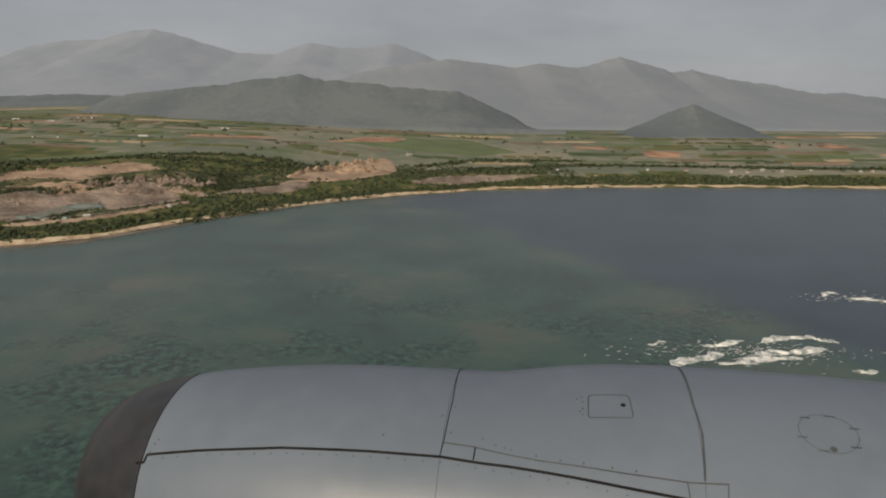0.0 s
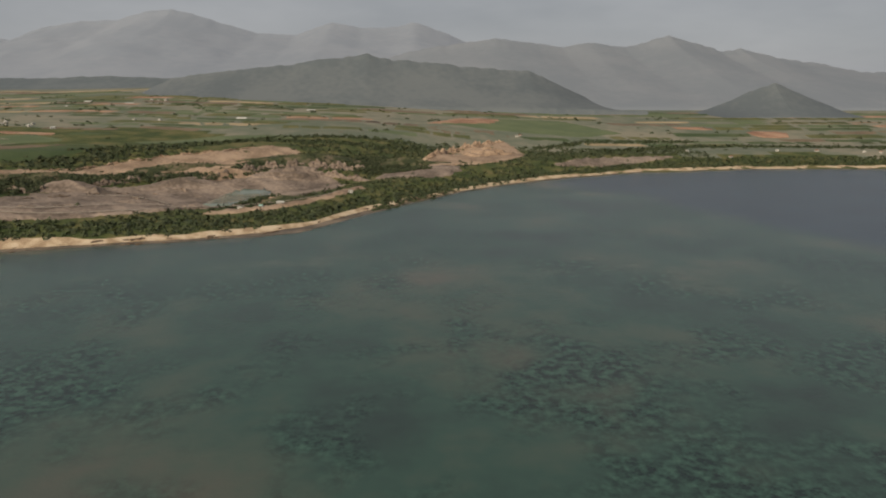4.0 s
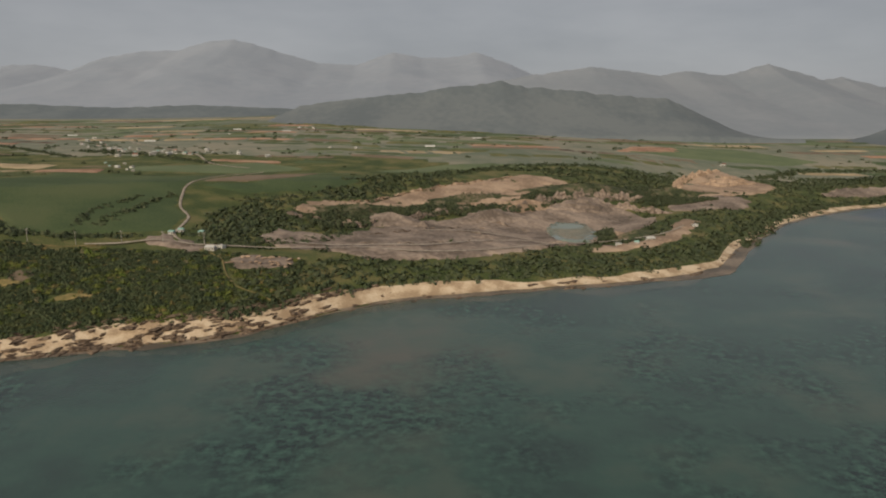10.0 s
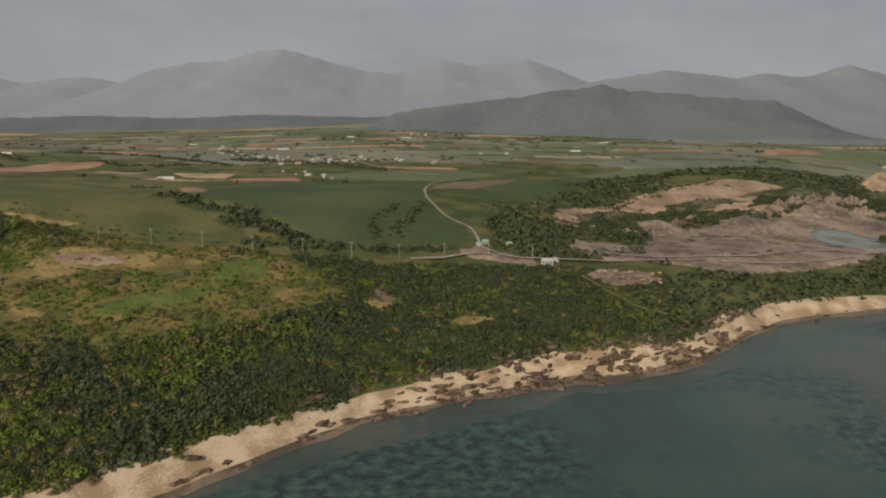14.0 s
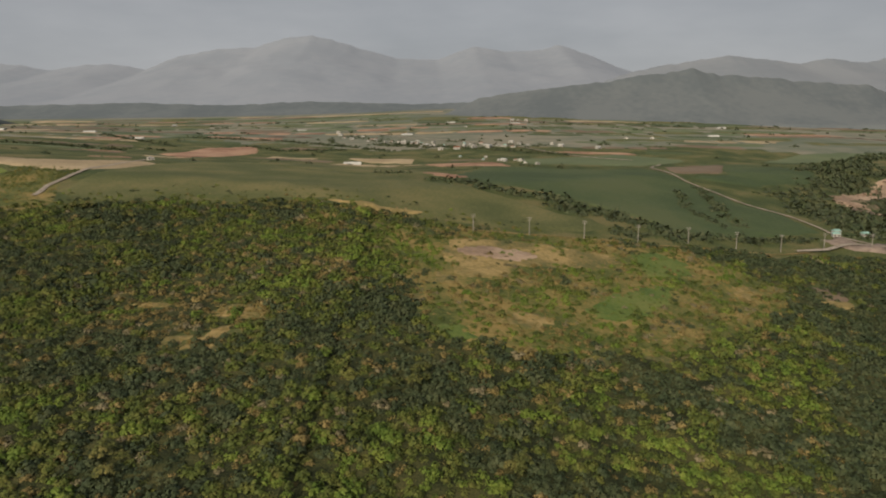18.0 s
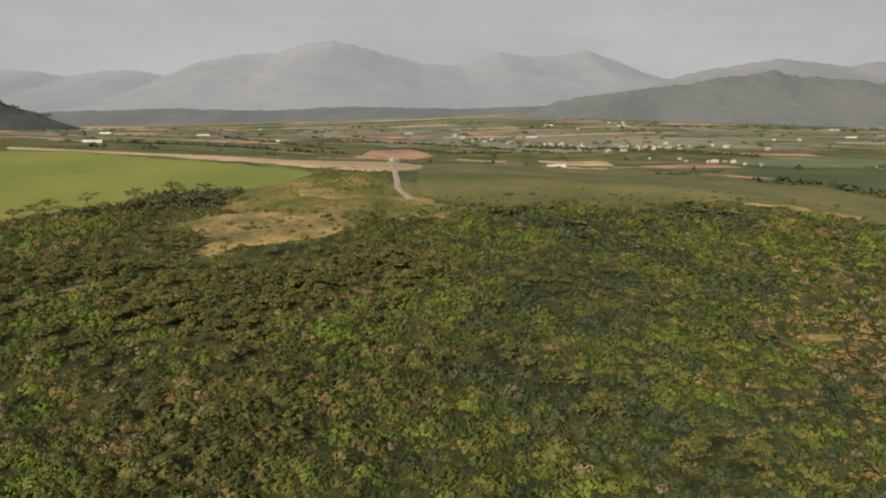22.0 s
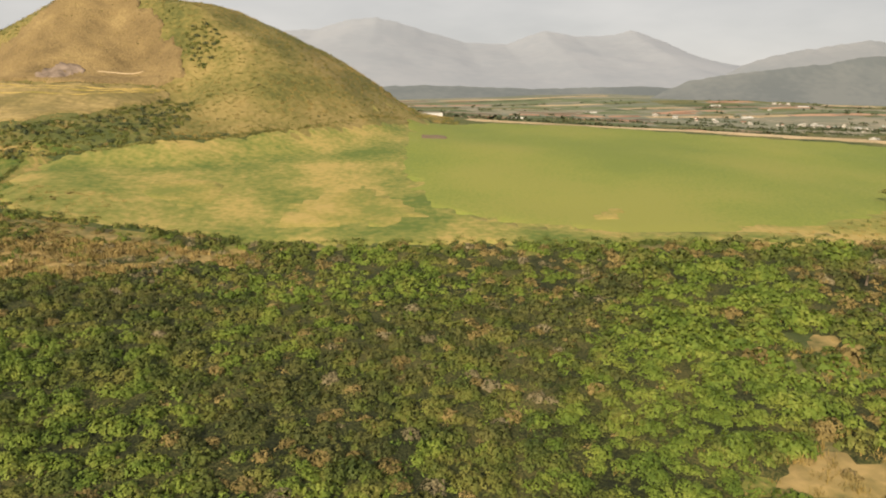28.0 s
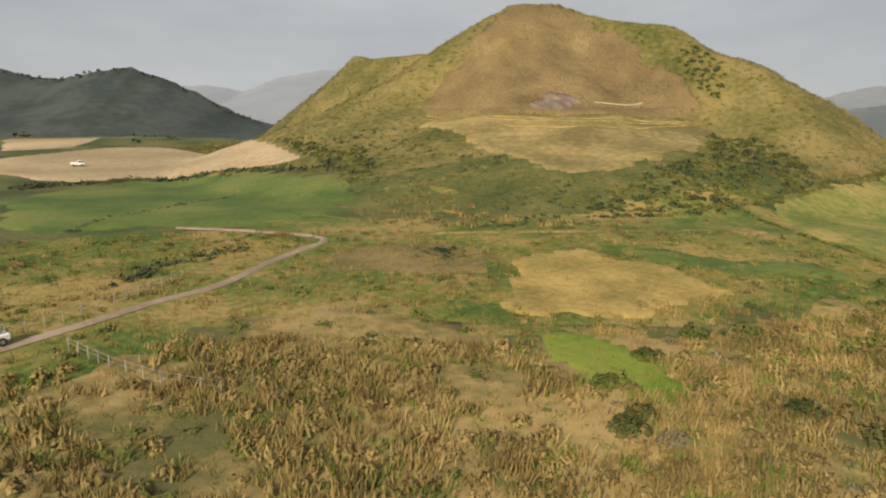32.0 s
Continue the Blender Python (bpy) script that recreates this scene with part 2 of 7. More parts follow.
M_GROUND = surface("scrub_ground", [(0.042, 0.06, 0.019), (0.064, 0.08, 0.025), (0.09, 0.096, 0.033), (0.13, 0.118, 0.05)], 0.05, 1.3, relief=0.4, dull=0.0)
# Far plain: paler, greyer ground colour that stands in for haze.
M_FAR = surface("haze_paled_land", [(0.115, 0.138, 0.095), (0.155, 0.166, 0.118), (0.22, 0.204, 0.15)], 0.006, 0.05, relief=0.0)
def sea_material():
    """Lagoon water: teal over sand, dark over coral heads, blue-grey beyond the reef edge; small waves."""
    m = bpy.data.materials.new("lagoon_water")
    m.use_nodes = True
    n, l = m.node_tree.nodes, m.node_tree.links
    b = n["Principled BSDF"]
    geo = n.new("ShaderNodeNewGeometry")

    def noise_at(scale, detail=5, rough=0.6):
        t = n.new("ShaderNodeTexNoise")
        t.inputs["Scale"].default_value, t.inputs["Detail"].default_value, t.inputs["Roughness"].default_value = scale, detail, rough
        l.new(geo.outputs["Position"], t.inputs["Vector"])
        return t.outputs["Fac"]

    def ramp(fac, stops):
        r = n.new("ShaderNodeValToRGB")
        e = r.color_ramp.elements
        while len(e) < len(stops):
            e.new(0.5)
        for k, (p, c) in zip(e, stops):
            k.position, k.color = p, (*c, 1)
        l.new(fac, r.inputs["Fac"])
        return r.outputs["Color"]

    def mix(fac, a, c):
        x = n.new("ShaderNodeMix")
        x.data_type = "RGBA"
        l.new(fac, x.inputs["Factor"])
        l.new(a, x.inputs["A"])
        l.new(c, x.inputs["B"])
        return x.outputs["Result"]

    shallow = ramp(noise_at(0.011), [(0.36, (0.026, 0.044, 0.042)), (0.48, (0.036, 0.072, 0.06)), (0.58, (0.059, 0.083, 0.067)), (0.68, (0.083, 0.085, 0.07))])
    coral = ramp(noise_at(0.3, 6, 0.68), [(0.42, (0.01, 0.019, 0.02)), (0.55, (0.034, 0.075, 0.06)), (0.68, (0.062, 0.125, 0.096))])
    heads = ramp(noise_at(0.016, 3), [(0.46, (0, 0, 0)), (0.60, (0.85, 0.85, 0.85))])
    deep = ramp(noise_at(0.02, 3), [(0.35, (0.02, 0.033, 0.05)), (0.65, (0.03, 0.05, 0.07))])
    dot = n.new("ShaderNodeVectorMath")
    dot.operation = "DOT_PRODUCT"
    dot.inputs[1].default_value = (0.9, 0.436, 0)
    l.new(geo.outputs["Position"], dot.inputs[0])
    edge = n.new("ShaderNodeMath")
    edge.operation = "MULTIPLY_ADD"
    l.new(noise_at(0.014, 4), edge.inputs[0])
    edge.inputs[1].default_value = -70
    l.new(dot.outputs["Value"], edge.inputs[2])
    span = n.new("ShaderNodeMapRange")
    span.inputs["From Min"].default_value, span.inputs["From Max"].default_value = 205, 240
    l.new(edge.outputs[0], span.inputs["Value"])
    color = mix(span.outputs["Result"], mix(heads, shallow, coral), deep)
    l.new(color, b.inputs["Base Color"])
    b.inputs["Roughness"].default_value, b.inputs["IOR"].default_value = 0.26, 1.33
    b.inputs["Specular IOR Level"].default_value = 0.5
    bp = n.new("ShaderNodeBump")
    bp.inputs["Strength"].default_value, bp.inputs["Distance"].default_value = 0.3, 0.35
    l.new(noise_at(0.5, 4), bp.inputs["Height"])
    l.new(bp.outputs["Normal"], b.inputs["Normal"])
    return m


M_SEA = sea_material()
M_SAND = surface("coral_sand", [(0.30, 0.21, 0.125), (0.45, 0.335, 0.215), (0.54, 0.43, 0.30)], 0.12, 2.0, relief=0.1)
# Range and ridge: aerial haze is painted into the pale blue-grey base colours.
M_RANGE = surface("haze_tinted_mountain", [(0.222, 0.252, 0.308), (0.244, 0.272, 0.328)], 0.004, 0.03, relief=0.0, dull=0.0)
M_RANGE2 = surface("haze_tinted_ridge", [(0.178, 0.203, 0.242), (0.2, 0.222, 0.26)], 0.006, 0.05, relief=0.0, dull=0.0)
# The wood's colour is shifted to blue-grey, which paints in distance haze.
M_MID = surface("haze_tinted_wood_hill", [(0.096, 0.114, 0.132), (0.122, 0.139, 0.155)], 0.01, 0.09, relief=0.0, dull=0.0)
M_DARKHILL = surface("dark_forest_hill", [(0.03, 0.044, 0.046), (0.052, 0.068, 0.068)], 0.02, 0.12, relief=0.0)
M_HILL = surface("dry_hill_grass", [(0.07, 0.078, 0.022), (0.118, 0.112, 0.033), (0.165, 0.142, 0.047), (0.22, 0.175, 0.066)], 0.06, 0.7, relief=0.6, spread=0.18, dull=0.03)


def mesh_object(name, verts, faces, mats, smooth_faces=True, index=None):
    me = bpy.data.meshes.new(name)
    me.from_pydata([tuple(v) for v in verts], [], [tuple(f) for f in faces])
    for m in mats if isinstance(mats, (list, tuple)) else [mats]:
        me.materials.append(m)
    if smooth_faces:
        me.polygons.foreach_set("use_smooth", [True] * len(me.polygons))
    if index is not None:
        me.polygons.foreach_set("material_index", index)
    me.update()
    return new(name, me)


def sheet(xs, ys, zs):
    """Vertices and quads of a grid; zs has a row for each y."""
    gx, gy = np.meshgrid(xs, ys)
    v = np.stack([gx.ravel(), gy.ravel(), zs.ravel()], 1)
    nx, ny = len(xs), len(ys)
    i = (np.arange(ny - 1)[:, None] * nx + np.arange(nx - 1)[None]).ravel()
    return v, np.stack([i, i + 1, i + nx + 1, i + nx], 1)


# ---- ground, sea, mountains ----
def steps(a, b, near, far, step, grow):
    """Grid lines from a to b, step apart between near and far and wider outside."""
    mid = list(np.arange(near, far + step, step))
    lo, hi, s = [near], [mid[-1]], step
    while lo[-1] > a:
        s *= grow
        lo.append(lo[-1] - s)
    s = step
    while hi[-1] < b:
        s *= grow
        hi.append(hi[-1] + s)
    return np.array(lo[:0:-1] + mid + hi[1:])


GX, GY = steps(-4500, 4500, -1240, 60, 3.4, 1.13), steps(-1500, 4800, 270, 560, 3.4, 1.06)
gx, gy = np.meshgrid(GX, GY)
v, f = sheet(GX, GY, height(gx, gy) - 1.3 * smooth(0.97, 0.86, np.hypot((gx + 1110) / 100, (gy - 513) / 84)))
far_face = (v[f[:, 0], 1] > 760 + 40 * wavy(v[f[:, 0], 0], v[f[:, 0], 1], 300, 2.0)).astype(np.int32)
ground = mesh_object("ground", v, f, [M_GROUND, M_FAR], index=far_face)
tagged(ground, "rolling coastal land with green scrub and dry grass", "ground", kind="structure")

sx, sy = steps(-4500, 4500, -700, 500, 30, 1.2), steps(-4000, 1200, 0, 760, 30, 1.2)
v, f = sheet(sx, sy, np.zeros((len(sy), len(sx))))
tagged(mesh_object("water", v, f, [M_SEA]), "calm shallow teal lagoon over dark coral reef", "sea", kind="structure")


def ridge(name, crest, y0, front, back, mat, label, bend=None, rough=0.025, foot=10):
    """A mountain range: crest heights along x, falling to both sides with spurs and gullies."""
    cx, cz = np.array([c[0] for c in crest], float), np.array([c[1] for c in crest], float)
    xs = np.arange(cx[0], cx[-1] + 1, (cx[-1] - cx[0]) / 330)
    ys = np.concatenate([np.linspace(-1, 0, 26), np.linspace(0, 1, 12)])
    X, T = np.meshgrid(xs, ys)
    top = np.interp(X, cx, cz)
    crag = np.clip(top - 50, 0, 60) / 60 * 2.6 * (wavy(X, X * 0.37, 75, 2.0) + 0.7 * wavy(X, X * 0.21, 31, 5.0)) * np.clip(1 - 6 * np.abs(T), 0, 1)
    spur = wavy(X + 60 * wavy(X, T * front, 400, 1.0) + 0.15 * T * front, T * front * 0.6, 260, 3.0) * 0.6 + wavy(X - 0.2 * T * front + 25 * wavy(X, T * front, 150, 4.0), T * front * 0.5, 95, 7.0) * 0.3
    fall = np.abs(T) ** 0.85
    Z = foot + (top - foot) * (1 - fall) * (1 + rough * 3 * spur * np.clip(np.abs(T) * 2.4, 0, 1) * (1 - np.abs(T) * 0.5)) + crag - 12 * (np.abs(T) > 0.98)
    Y = y0 + np.where(T < 0, T * front, T * back) + (0 if bend is None else bend(X))
    v = np.stack([X.ravel(), Y.ravel(), Z.ravel()], 1) * SCALE
    _, f = sheet(xs, ys, Z)
    f = f[f[:, 0] // len(xs) != 25]
    return tagged(mesh_object(name, v, f, [mat]), label, "mountain", kind="structure")


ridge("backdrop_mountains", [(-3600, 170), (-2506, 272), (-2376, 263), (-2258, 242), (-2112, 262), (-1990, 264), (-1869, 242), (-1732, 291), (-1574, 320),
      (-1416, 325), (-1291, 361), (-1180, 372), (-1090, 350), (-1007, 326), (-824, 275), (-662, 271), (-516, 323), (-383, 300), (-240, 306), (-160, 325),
      (-20, 280), (80, 235), (209, 200), (500, 160), (1500, 100)], 3150, 1150, 700, M_RANGE, "mountain range on the horizon, coloured pale blue-grey for haze", foot=48)
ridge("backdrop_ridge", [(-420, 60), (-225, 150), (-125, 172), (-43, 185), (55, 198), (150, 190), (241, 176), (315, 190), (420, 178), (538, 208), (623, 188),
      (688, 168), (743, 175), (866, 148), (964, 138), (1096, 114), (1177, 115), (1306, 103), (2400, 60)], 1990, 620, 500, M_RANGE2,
      "wooded ridge with rounded peaks behind the bay, tinted for haze", foot=32)
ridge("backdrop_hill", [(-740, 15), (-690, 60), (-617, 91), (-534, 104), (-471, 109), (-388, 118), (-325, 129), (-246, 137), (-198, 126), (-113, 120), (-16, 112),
      (59, 107), (104, 89), (170, 60), (250, 10)], 1400, 150, 260, M_MID, "long low dark wooded hill behind the fields, tinted for haze", foot=40)
ridge("backdrop_knoll", [(310, 10), (370, 42), (410, 57), (440, 72), (486, 87), (535, 68), (600, 45), (660, 10)], 1285, 90, 90, M_MID, "small dark wooded cone near the bay, tinted for haze", foot=30)
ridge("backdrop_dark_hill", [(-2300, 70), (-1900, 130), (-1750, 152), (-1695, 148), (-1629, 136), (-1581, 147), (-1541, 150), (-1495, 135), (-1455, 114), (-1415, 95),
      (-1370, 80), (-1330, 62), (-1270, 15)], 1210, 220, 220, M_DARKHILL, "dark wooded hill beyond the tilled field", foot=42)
# Foothill wood, with the same haze tint mixed into its colour.
M_FOOTHILL = surface("haze_tinted_foothill", [(0.1, 0.12, 0.138), (0.125, 0.145, 0.162)], 0.008, 0.06, relief=0.0, dull=0.0)
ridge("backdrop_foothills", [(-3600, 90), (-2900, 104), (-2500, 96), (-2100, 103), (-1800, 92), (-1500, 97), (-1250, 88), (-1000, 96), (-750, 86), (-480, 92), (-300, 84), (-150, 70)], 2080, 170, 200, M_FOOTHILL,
      "low dark wooded foothills under the mountains, tinted for haze", foot=52)

# ---- land cover: fields, roads, sand, quarry ----
from mathutils.geometry import delaunay_2d_cdt

rng = np.random.RandomState(7)


def inside(px, py, poly):
    """Whether the points lie within the closed polygon."""
    px, py = np.asarray(px), np.asarray(py)
    hit = np.zeros(px.shape, bool)
    n = len(poly)
    for i in range(n):
        (x1, y1), (x2, y2) = poly[i], poly[(i + 1) % n]
        if y1 != y2:
            hit ^= ((y1 > py) != (y2 > py)) & (px < (x2 - x1) * (py - y1) / (y2 - y1) + x1)
    return hit


def rounded(poly, times=2):
    for _ in range(times):
        out = []
        for a, b in zip(poly, poly[1:] + poly[:1]):
            out += [(0.75 * a[0] + 0.25 * b[0], 0.75 * a[1] + 0.25 * b[1]), (0.25 * a[0] + 0.75 * b[0], 0.25 * a[1] + 0.75 * b[1])]
        poly = out
    return poly


def drape(name, poly, mat, cell=5.0, lift=0.2, ragged=0.0, round_off=0, label="", category="field", kind="", extra=None):
    """A sheet that lies on the land within a plan polygon, with a ragged edge if wanted."""
    poly = rounded(list(poly), round_off) if round_off else list(poly)
    rim = []
    for a, b in zip(poly, poly[1:] + poly[:1]):
        k = max(1, int(math.hypot(b[0] - a[0], b[1] - a[1]) / cell))
        rim += [(a[0] + (b[0] - a[0]) * i / k, a[1] + (b[1] - a[1]) * i / k) for i in range(k)]
    if ragged:
        rim = [(x + ragged * float(wavy(x, y, 17, 1.0) + 0.5 * wavy(x, y, 6, 3.0)), y + ragged * float(wavy(y, x, 13, 2.0) + 0.5 * wavy(y, x, 5, 1.0))) for x, y in rim]
    xs, ys = [p[0] for p in rim], [p[1] for p in rim]
    gx, gy = np.meshgrid(np.arange(min(xs), max(xs), cell), np.arange(min(ys), max(ys), cell))
    ok = inside(gx, gy, rim)
    pts = [Vector(p) for p in rim] + [Vector((float(a), float(b))) for a, b in zip(gx[ok], gy[ok])]
    n = len(rim)
    v, _, f, *_ = delaunay_2d_cdt(pts, [(i, (i + 1) % n) for i in range(n)], [list(range(n))], 1, 1e-4)
    vx, vy = np.array([p[0] for p in v]), np.array([p[1] for p in v])
    vz = height(vx, vy) + lift + (0 if extra is None else extra(vx, vy))
    vz[:n] = height(vx[:n], vy[:n]) - 0.12
    f = [t if (v[t[1]] - v[t[0]]).cross(v[t[2]] - v[t[0]]) > 0 else t[::-1] for t in (list(t) for t in f)]
    ob = mesh_object(name, np.stack([vx, vy, vz], 1), f, [mat])
    return tagged(ob, label, category, kind=kind)


def ribbon(name, line, width, mat, lift=0.3, step=3.0, label="", category="road", kind="structure"):
    """A road or track along a plan polyline, laid on the land."""
    pts = []
    line = [Vector(p) for p in line]
    n = len(line)
    for i in range(n - 1):
        p0, p1, p2, p3 = line[max(0, i - 1)], line[i], line[i + 1], line[min(n - 1, i + 2)]
        k = max(2, int((p2 - p1).length / step))
        for j in range(k):
            t = j / k
            pts.append(0.5 * (2 * p1 + (p2 - p0) * t + (2 * p0 - 5 * p1 + 4 * p2 - p3) * t * t + (3 * p1 - p0 - 3 * p2 + p3) * t ** 3))
    pts.append(line[-1])
    v, f = [], []
    for i, p in enumerate(pts):
        d = (pts[min(i + 1, len(pts) - 1)] - pts[max(i - 1, 0)]).normalized()
        s = Vector((-d.y, d.x)) * width * 0.5 * (1 + 0.15 * float(wavy(p.x, p.y, 9, 3.0)))
        for k in (1, 0.4, -0.4, -1):
            q = p + s * k
            v.append((q.x, q.y, float(height(q.x, q.y)) + lift + (0.06 if abs(k) < 1 else -0.1)))
        if i:
            o = 4 * i
            f += [(o - 4 + k, o - 3 + k, o + 1 + k, o + k) for k in range(3)]
    return tagged(mesh_object(name, v, [q[::-1] for q in f], [mat]), label, category, kind=kind)


M_CROP = surface("young_cane_crop", [(0.125, 0.165, 0.034), (0.155, 0.188, 0.038), (0.19, 0.202, 0.048)], 0.018, 1.5, relief=0.15, dull=0.02)
M_ROUGHGRASS = surface("rough_pasture", [(0.08, 0.118, 0.026), (0.17, 0.178, 0.048), (0.3, 0.24, 0.085)], 0.06, 0.8, relief=0.3, spread=0.17, dull=0.0)
M_MEADOW = surface("weedy_meadow", [(0.055, 0.095, 0.017), (0.11, 0.135, 0.027), (0.175, 0.162, 0.045), (0.27, 0.2, 0.072)], 0.11, 1.3, relief=0.4, spread=0.15, dull=0.02)
M_LUSH = surface("lush_meadow", [(0.055, 0.095, 0.022), (0.092, 0.132, 0.03), (0.14, 0.16, 0.045)], 0.08, 1.2, relief=0.3, spread=0.17, dull=0.0)
M_FOOT = surface("hill_foot_grass", [(0.05, 0.068, 0.02), (0.085, 0.098, 0.03), (0.135, 0.126, 0.044)], 0.12, 1.3, relief=0.4, spread=0.18, dull=0.0)
M_GOLD = surface("golden_meadow", [(0.17, 0.148, 0.042), (0.28, 0.215, 0.07), (0.39, 0.295, 0.105)], 0.12, 1.4, relief=0.3, spread=0.18, dull=0.0)
M_FRESH = surface("fresh_grass", [(0.075, 0.14, 0.015), (0.12, 0.19, 0.022), (0.17, 0.21, 0.035)], 0.1, 1.2, relief=0.25, spread=0.15, dull=0.0)
M_DULL = surface("dull_brown_grass", [(0.11, 0.1, 0.04), (0.17, 0.135, 0.058), (0.22, 0.165, 0.075)], 0.12, 1.4, relief=0.3, spread=0.18, dull=0.0)
M_ROUGHGOLD = surface("yellowed_pasture", [(0.14, 0.16, 0.04), (0.23, 0.205, 0.06), (0.31, 0.245, 0.09)], 0.09, 0.9, relief=0.3, spread=0.17, dull=0.0)
M_SCRUBGRASS = surface("scrubby_grass", [(0.05, 0.068, 0.017), (0.095, 0.106, 0.028), (0.16, 0.137, 0.044), (0.24, 0.178, 0.064)], 0.07, 1.1, relief=0.35, spread=0.18, dull=0.0)
M_TRACK = surface("pinkish_dirt_track", [(0.24, 0.175, 0.13), (0.33, 0.25, 0.195)], 0.3, 2.0, relief=0.05)
M_GREEN1 = surface("green_cane", [(0.042, 0.07, 0.022), (0.058, 0.088, 0.027), (0.078, 0.1, 0.034)], 0.02, 0.9, relief=0.25, dull=0.16)
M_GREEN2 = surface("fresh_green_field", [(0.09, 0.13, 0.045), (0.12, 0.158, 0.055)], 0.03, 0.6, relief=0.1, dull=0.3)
M_OLIVE = surface("olive_pasture", [(0.068, 0.082, 0.026), (0.103, 0.109, 0.037), (0.152, 0.137, 0.052)], 0.03, 0.9, relief=0.25, spread=0.16, dull=0.06)
M_TAN = surface("dry_stubble", [(0.28, 0.21, 0.115), (0.36, 0.275, 0.155), (0.42, 0.32, 0.19)], 0.03, 0.7, relief=0.1)
M_RED = surface("red_soil", [(0.24, 0.125, 0.075), (0.34, 0.19, 0.115), (0.40, 0.24, 0.15)], 0.04, 0.6, relief=0.15)
M_BROWN = surface("tilled_brown_soil", [(0.14, 0.10, 0.065), (0.19, 0.14, 0.09)], 0.04, 0.7, relief=0.15)
M_QUARRY = surface("quarried_limestone", [(0.115, 0.088, 0.07), (0.205, 0.157, 0.126), (0.295, 0.228, 0.182)], 0.05, 0.4, relief=0.8, spread=0.17)
M_QTAN = surface("quarry_sand", [(0.22, 0.15, 0.10), (0.31, 0.215, 0.145), (0.38, 0.27, 0.185)], 0.05, 0.5, relief=0.3)
M_POND = surface("quarry_pond_water", [(0.135, 0.17, 0.148), (0.16, 0.2, 0.172)], 0.03, 0.8, rough=0.12, relief=0.02)
M_ROAD = surface("pale_dirt_road", [(0.24, 0.2, 0.16), (0.33, 0.28, 0.23)], 0.2, 1.5, relief=0.05)
M_DRY = surface("dry_yellow_grass", [(0.1, 0.1, 0.028), (0.205, 0.157, 0.046), (0.32, 0.228, 0.076)], 0.09, 0.8, relief=0.3, spread=0.15)
M_CUT = surface("weathered_cut_slope", [(0.105, 0.078, 0.036), (0.15, 0.11, 0.05), (0.19, 0.14, 0.063), (0.25, 0.19, 0.085)], 0.1, 1.6, relief=0.6, spread=0.26, dull=0.04)
M_BENCH = surface("dry_terrace_grass", [(0.14, 0.118, 0.036), (0.22, 0.17, 0.056), (0.31, 0.235, 0.086)], 0.08, 0.8, relief=0.3, spread=0.15)
M_ROCK = surface("brown_reef_rock", [(0.06, 0.04, 0.028), (0.12, 0.08, 0.05), (0.22, 0.16, 0.11)], 0.5, 3.0, relief=0.3)
M_SHELF = surface("wet_reef_flat", [(0.09, 0.075, 0.055), (0.16, 0.12, 0.085), (0.22, 0.17, 0.12)], 0.06, 0.5, rough=0.5, relief=0.2)
M_FOAM = surface("white_foam", [(0.16, 0.2, 0.2), (0.5, 0.52, 0.52), (0.82, 0.82, 0.81)], 0.35, 1.3, rough=0.8, relief=0.6, spread=0.16)

# sand between the vegetation and the water, and the reef flat at its foot
bx = np.arange(-700, 1000, 6.0)
wide = 7.5 + 2.5 * wavy(bx, bx * 0, 150, 2.0) + 1.6 * wavy(bx, bx * 0, 31, 1.0) + 5 * np.exp(-((bx + 470) / 60) ** 2) + 4 * np.exp(-((bx + 600) / 50) ** 2)


def shore_strip(name, lo, hi, mat, lift, label, category):
    rows = np.linspace(0, 1, 7)
    v, f = [], []
    for i, x in enumerate(bx):
        y0 = float(coast(x))
        for t in rows:
            y = y0 + (lo[i] + (hi[i] - lo[i]) * t) / 0.86
            v.append((x, y, max(float(height(x, y)), -0.04) + lift))
    for i in range(len(bx) - 1):
        for k in range(6):
            a = i * 7 + k
            f.append((a, a + 7, a + 8, a + 1))
    return tagged(mesh_object(name, v, f, [mat]), label, category, kind="structure")


shore_strip("beach", bx * 0 + 0.3, wide + 1.2 * wavy(bx, bx, 11, 6.0), M_SAND, 0.22, "pale coral sand beach along the water", "beach")
shore_strip("reef_flat", -1.6 - 11 * np.exp(-((bx + 205) / 38) ** 2) - 2 * (1 + wavy(bx, bx * 0, 90, 5.0)) - 1.2 * wavy(bx, bx, 23, 2.0), bx * 0 + 0.6, M_SHELF, 0.14, "wet brown reef rock at the water's edge", "reef")
M_SHOAL = surface("sandy_shallow_water", [(0.036, 0.058, 0.048), (0.052, 0.072, 0.057), (0.075, 0.082, 0.062)], 0.03, 0.3, rough=0.25, relief=0.05)
shore_strip("sand_shallows", -13 - 6 * wavy(bx, bx * 0, 70, 3.0) - 3 * wavy(bx, bx, 19, 1.0), bx * 0 - 2.0, M_SHOAL, 0.065, "pale shallow water over sand along the beach", "sea")

HILL_RIM = [(-1110 + (112 if math.cos(a) > 0 else 92) * math.cos(a), 513 + (84 if math.sin(a) < 0 else 95) * math.sin(a)) for a in (2 * math.pi * k / 36 for k in range(36))]
drape("hill_grass_cover", HILL_RIM, M_HILL, 2.4, 0.16, 3.0, 0, "yellow-green grass over the steep hill", "hill")
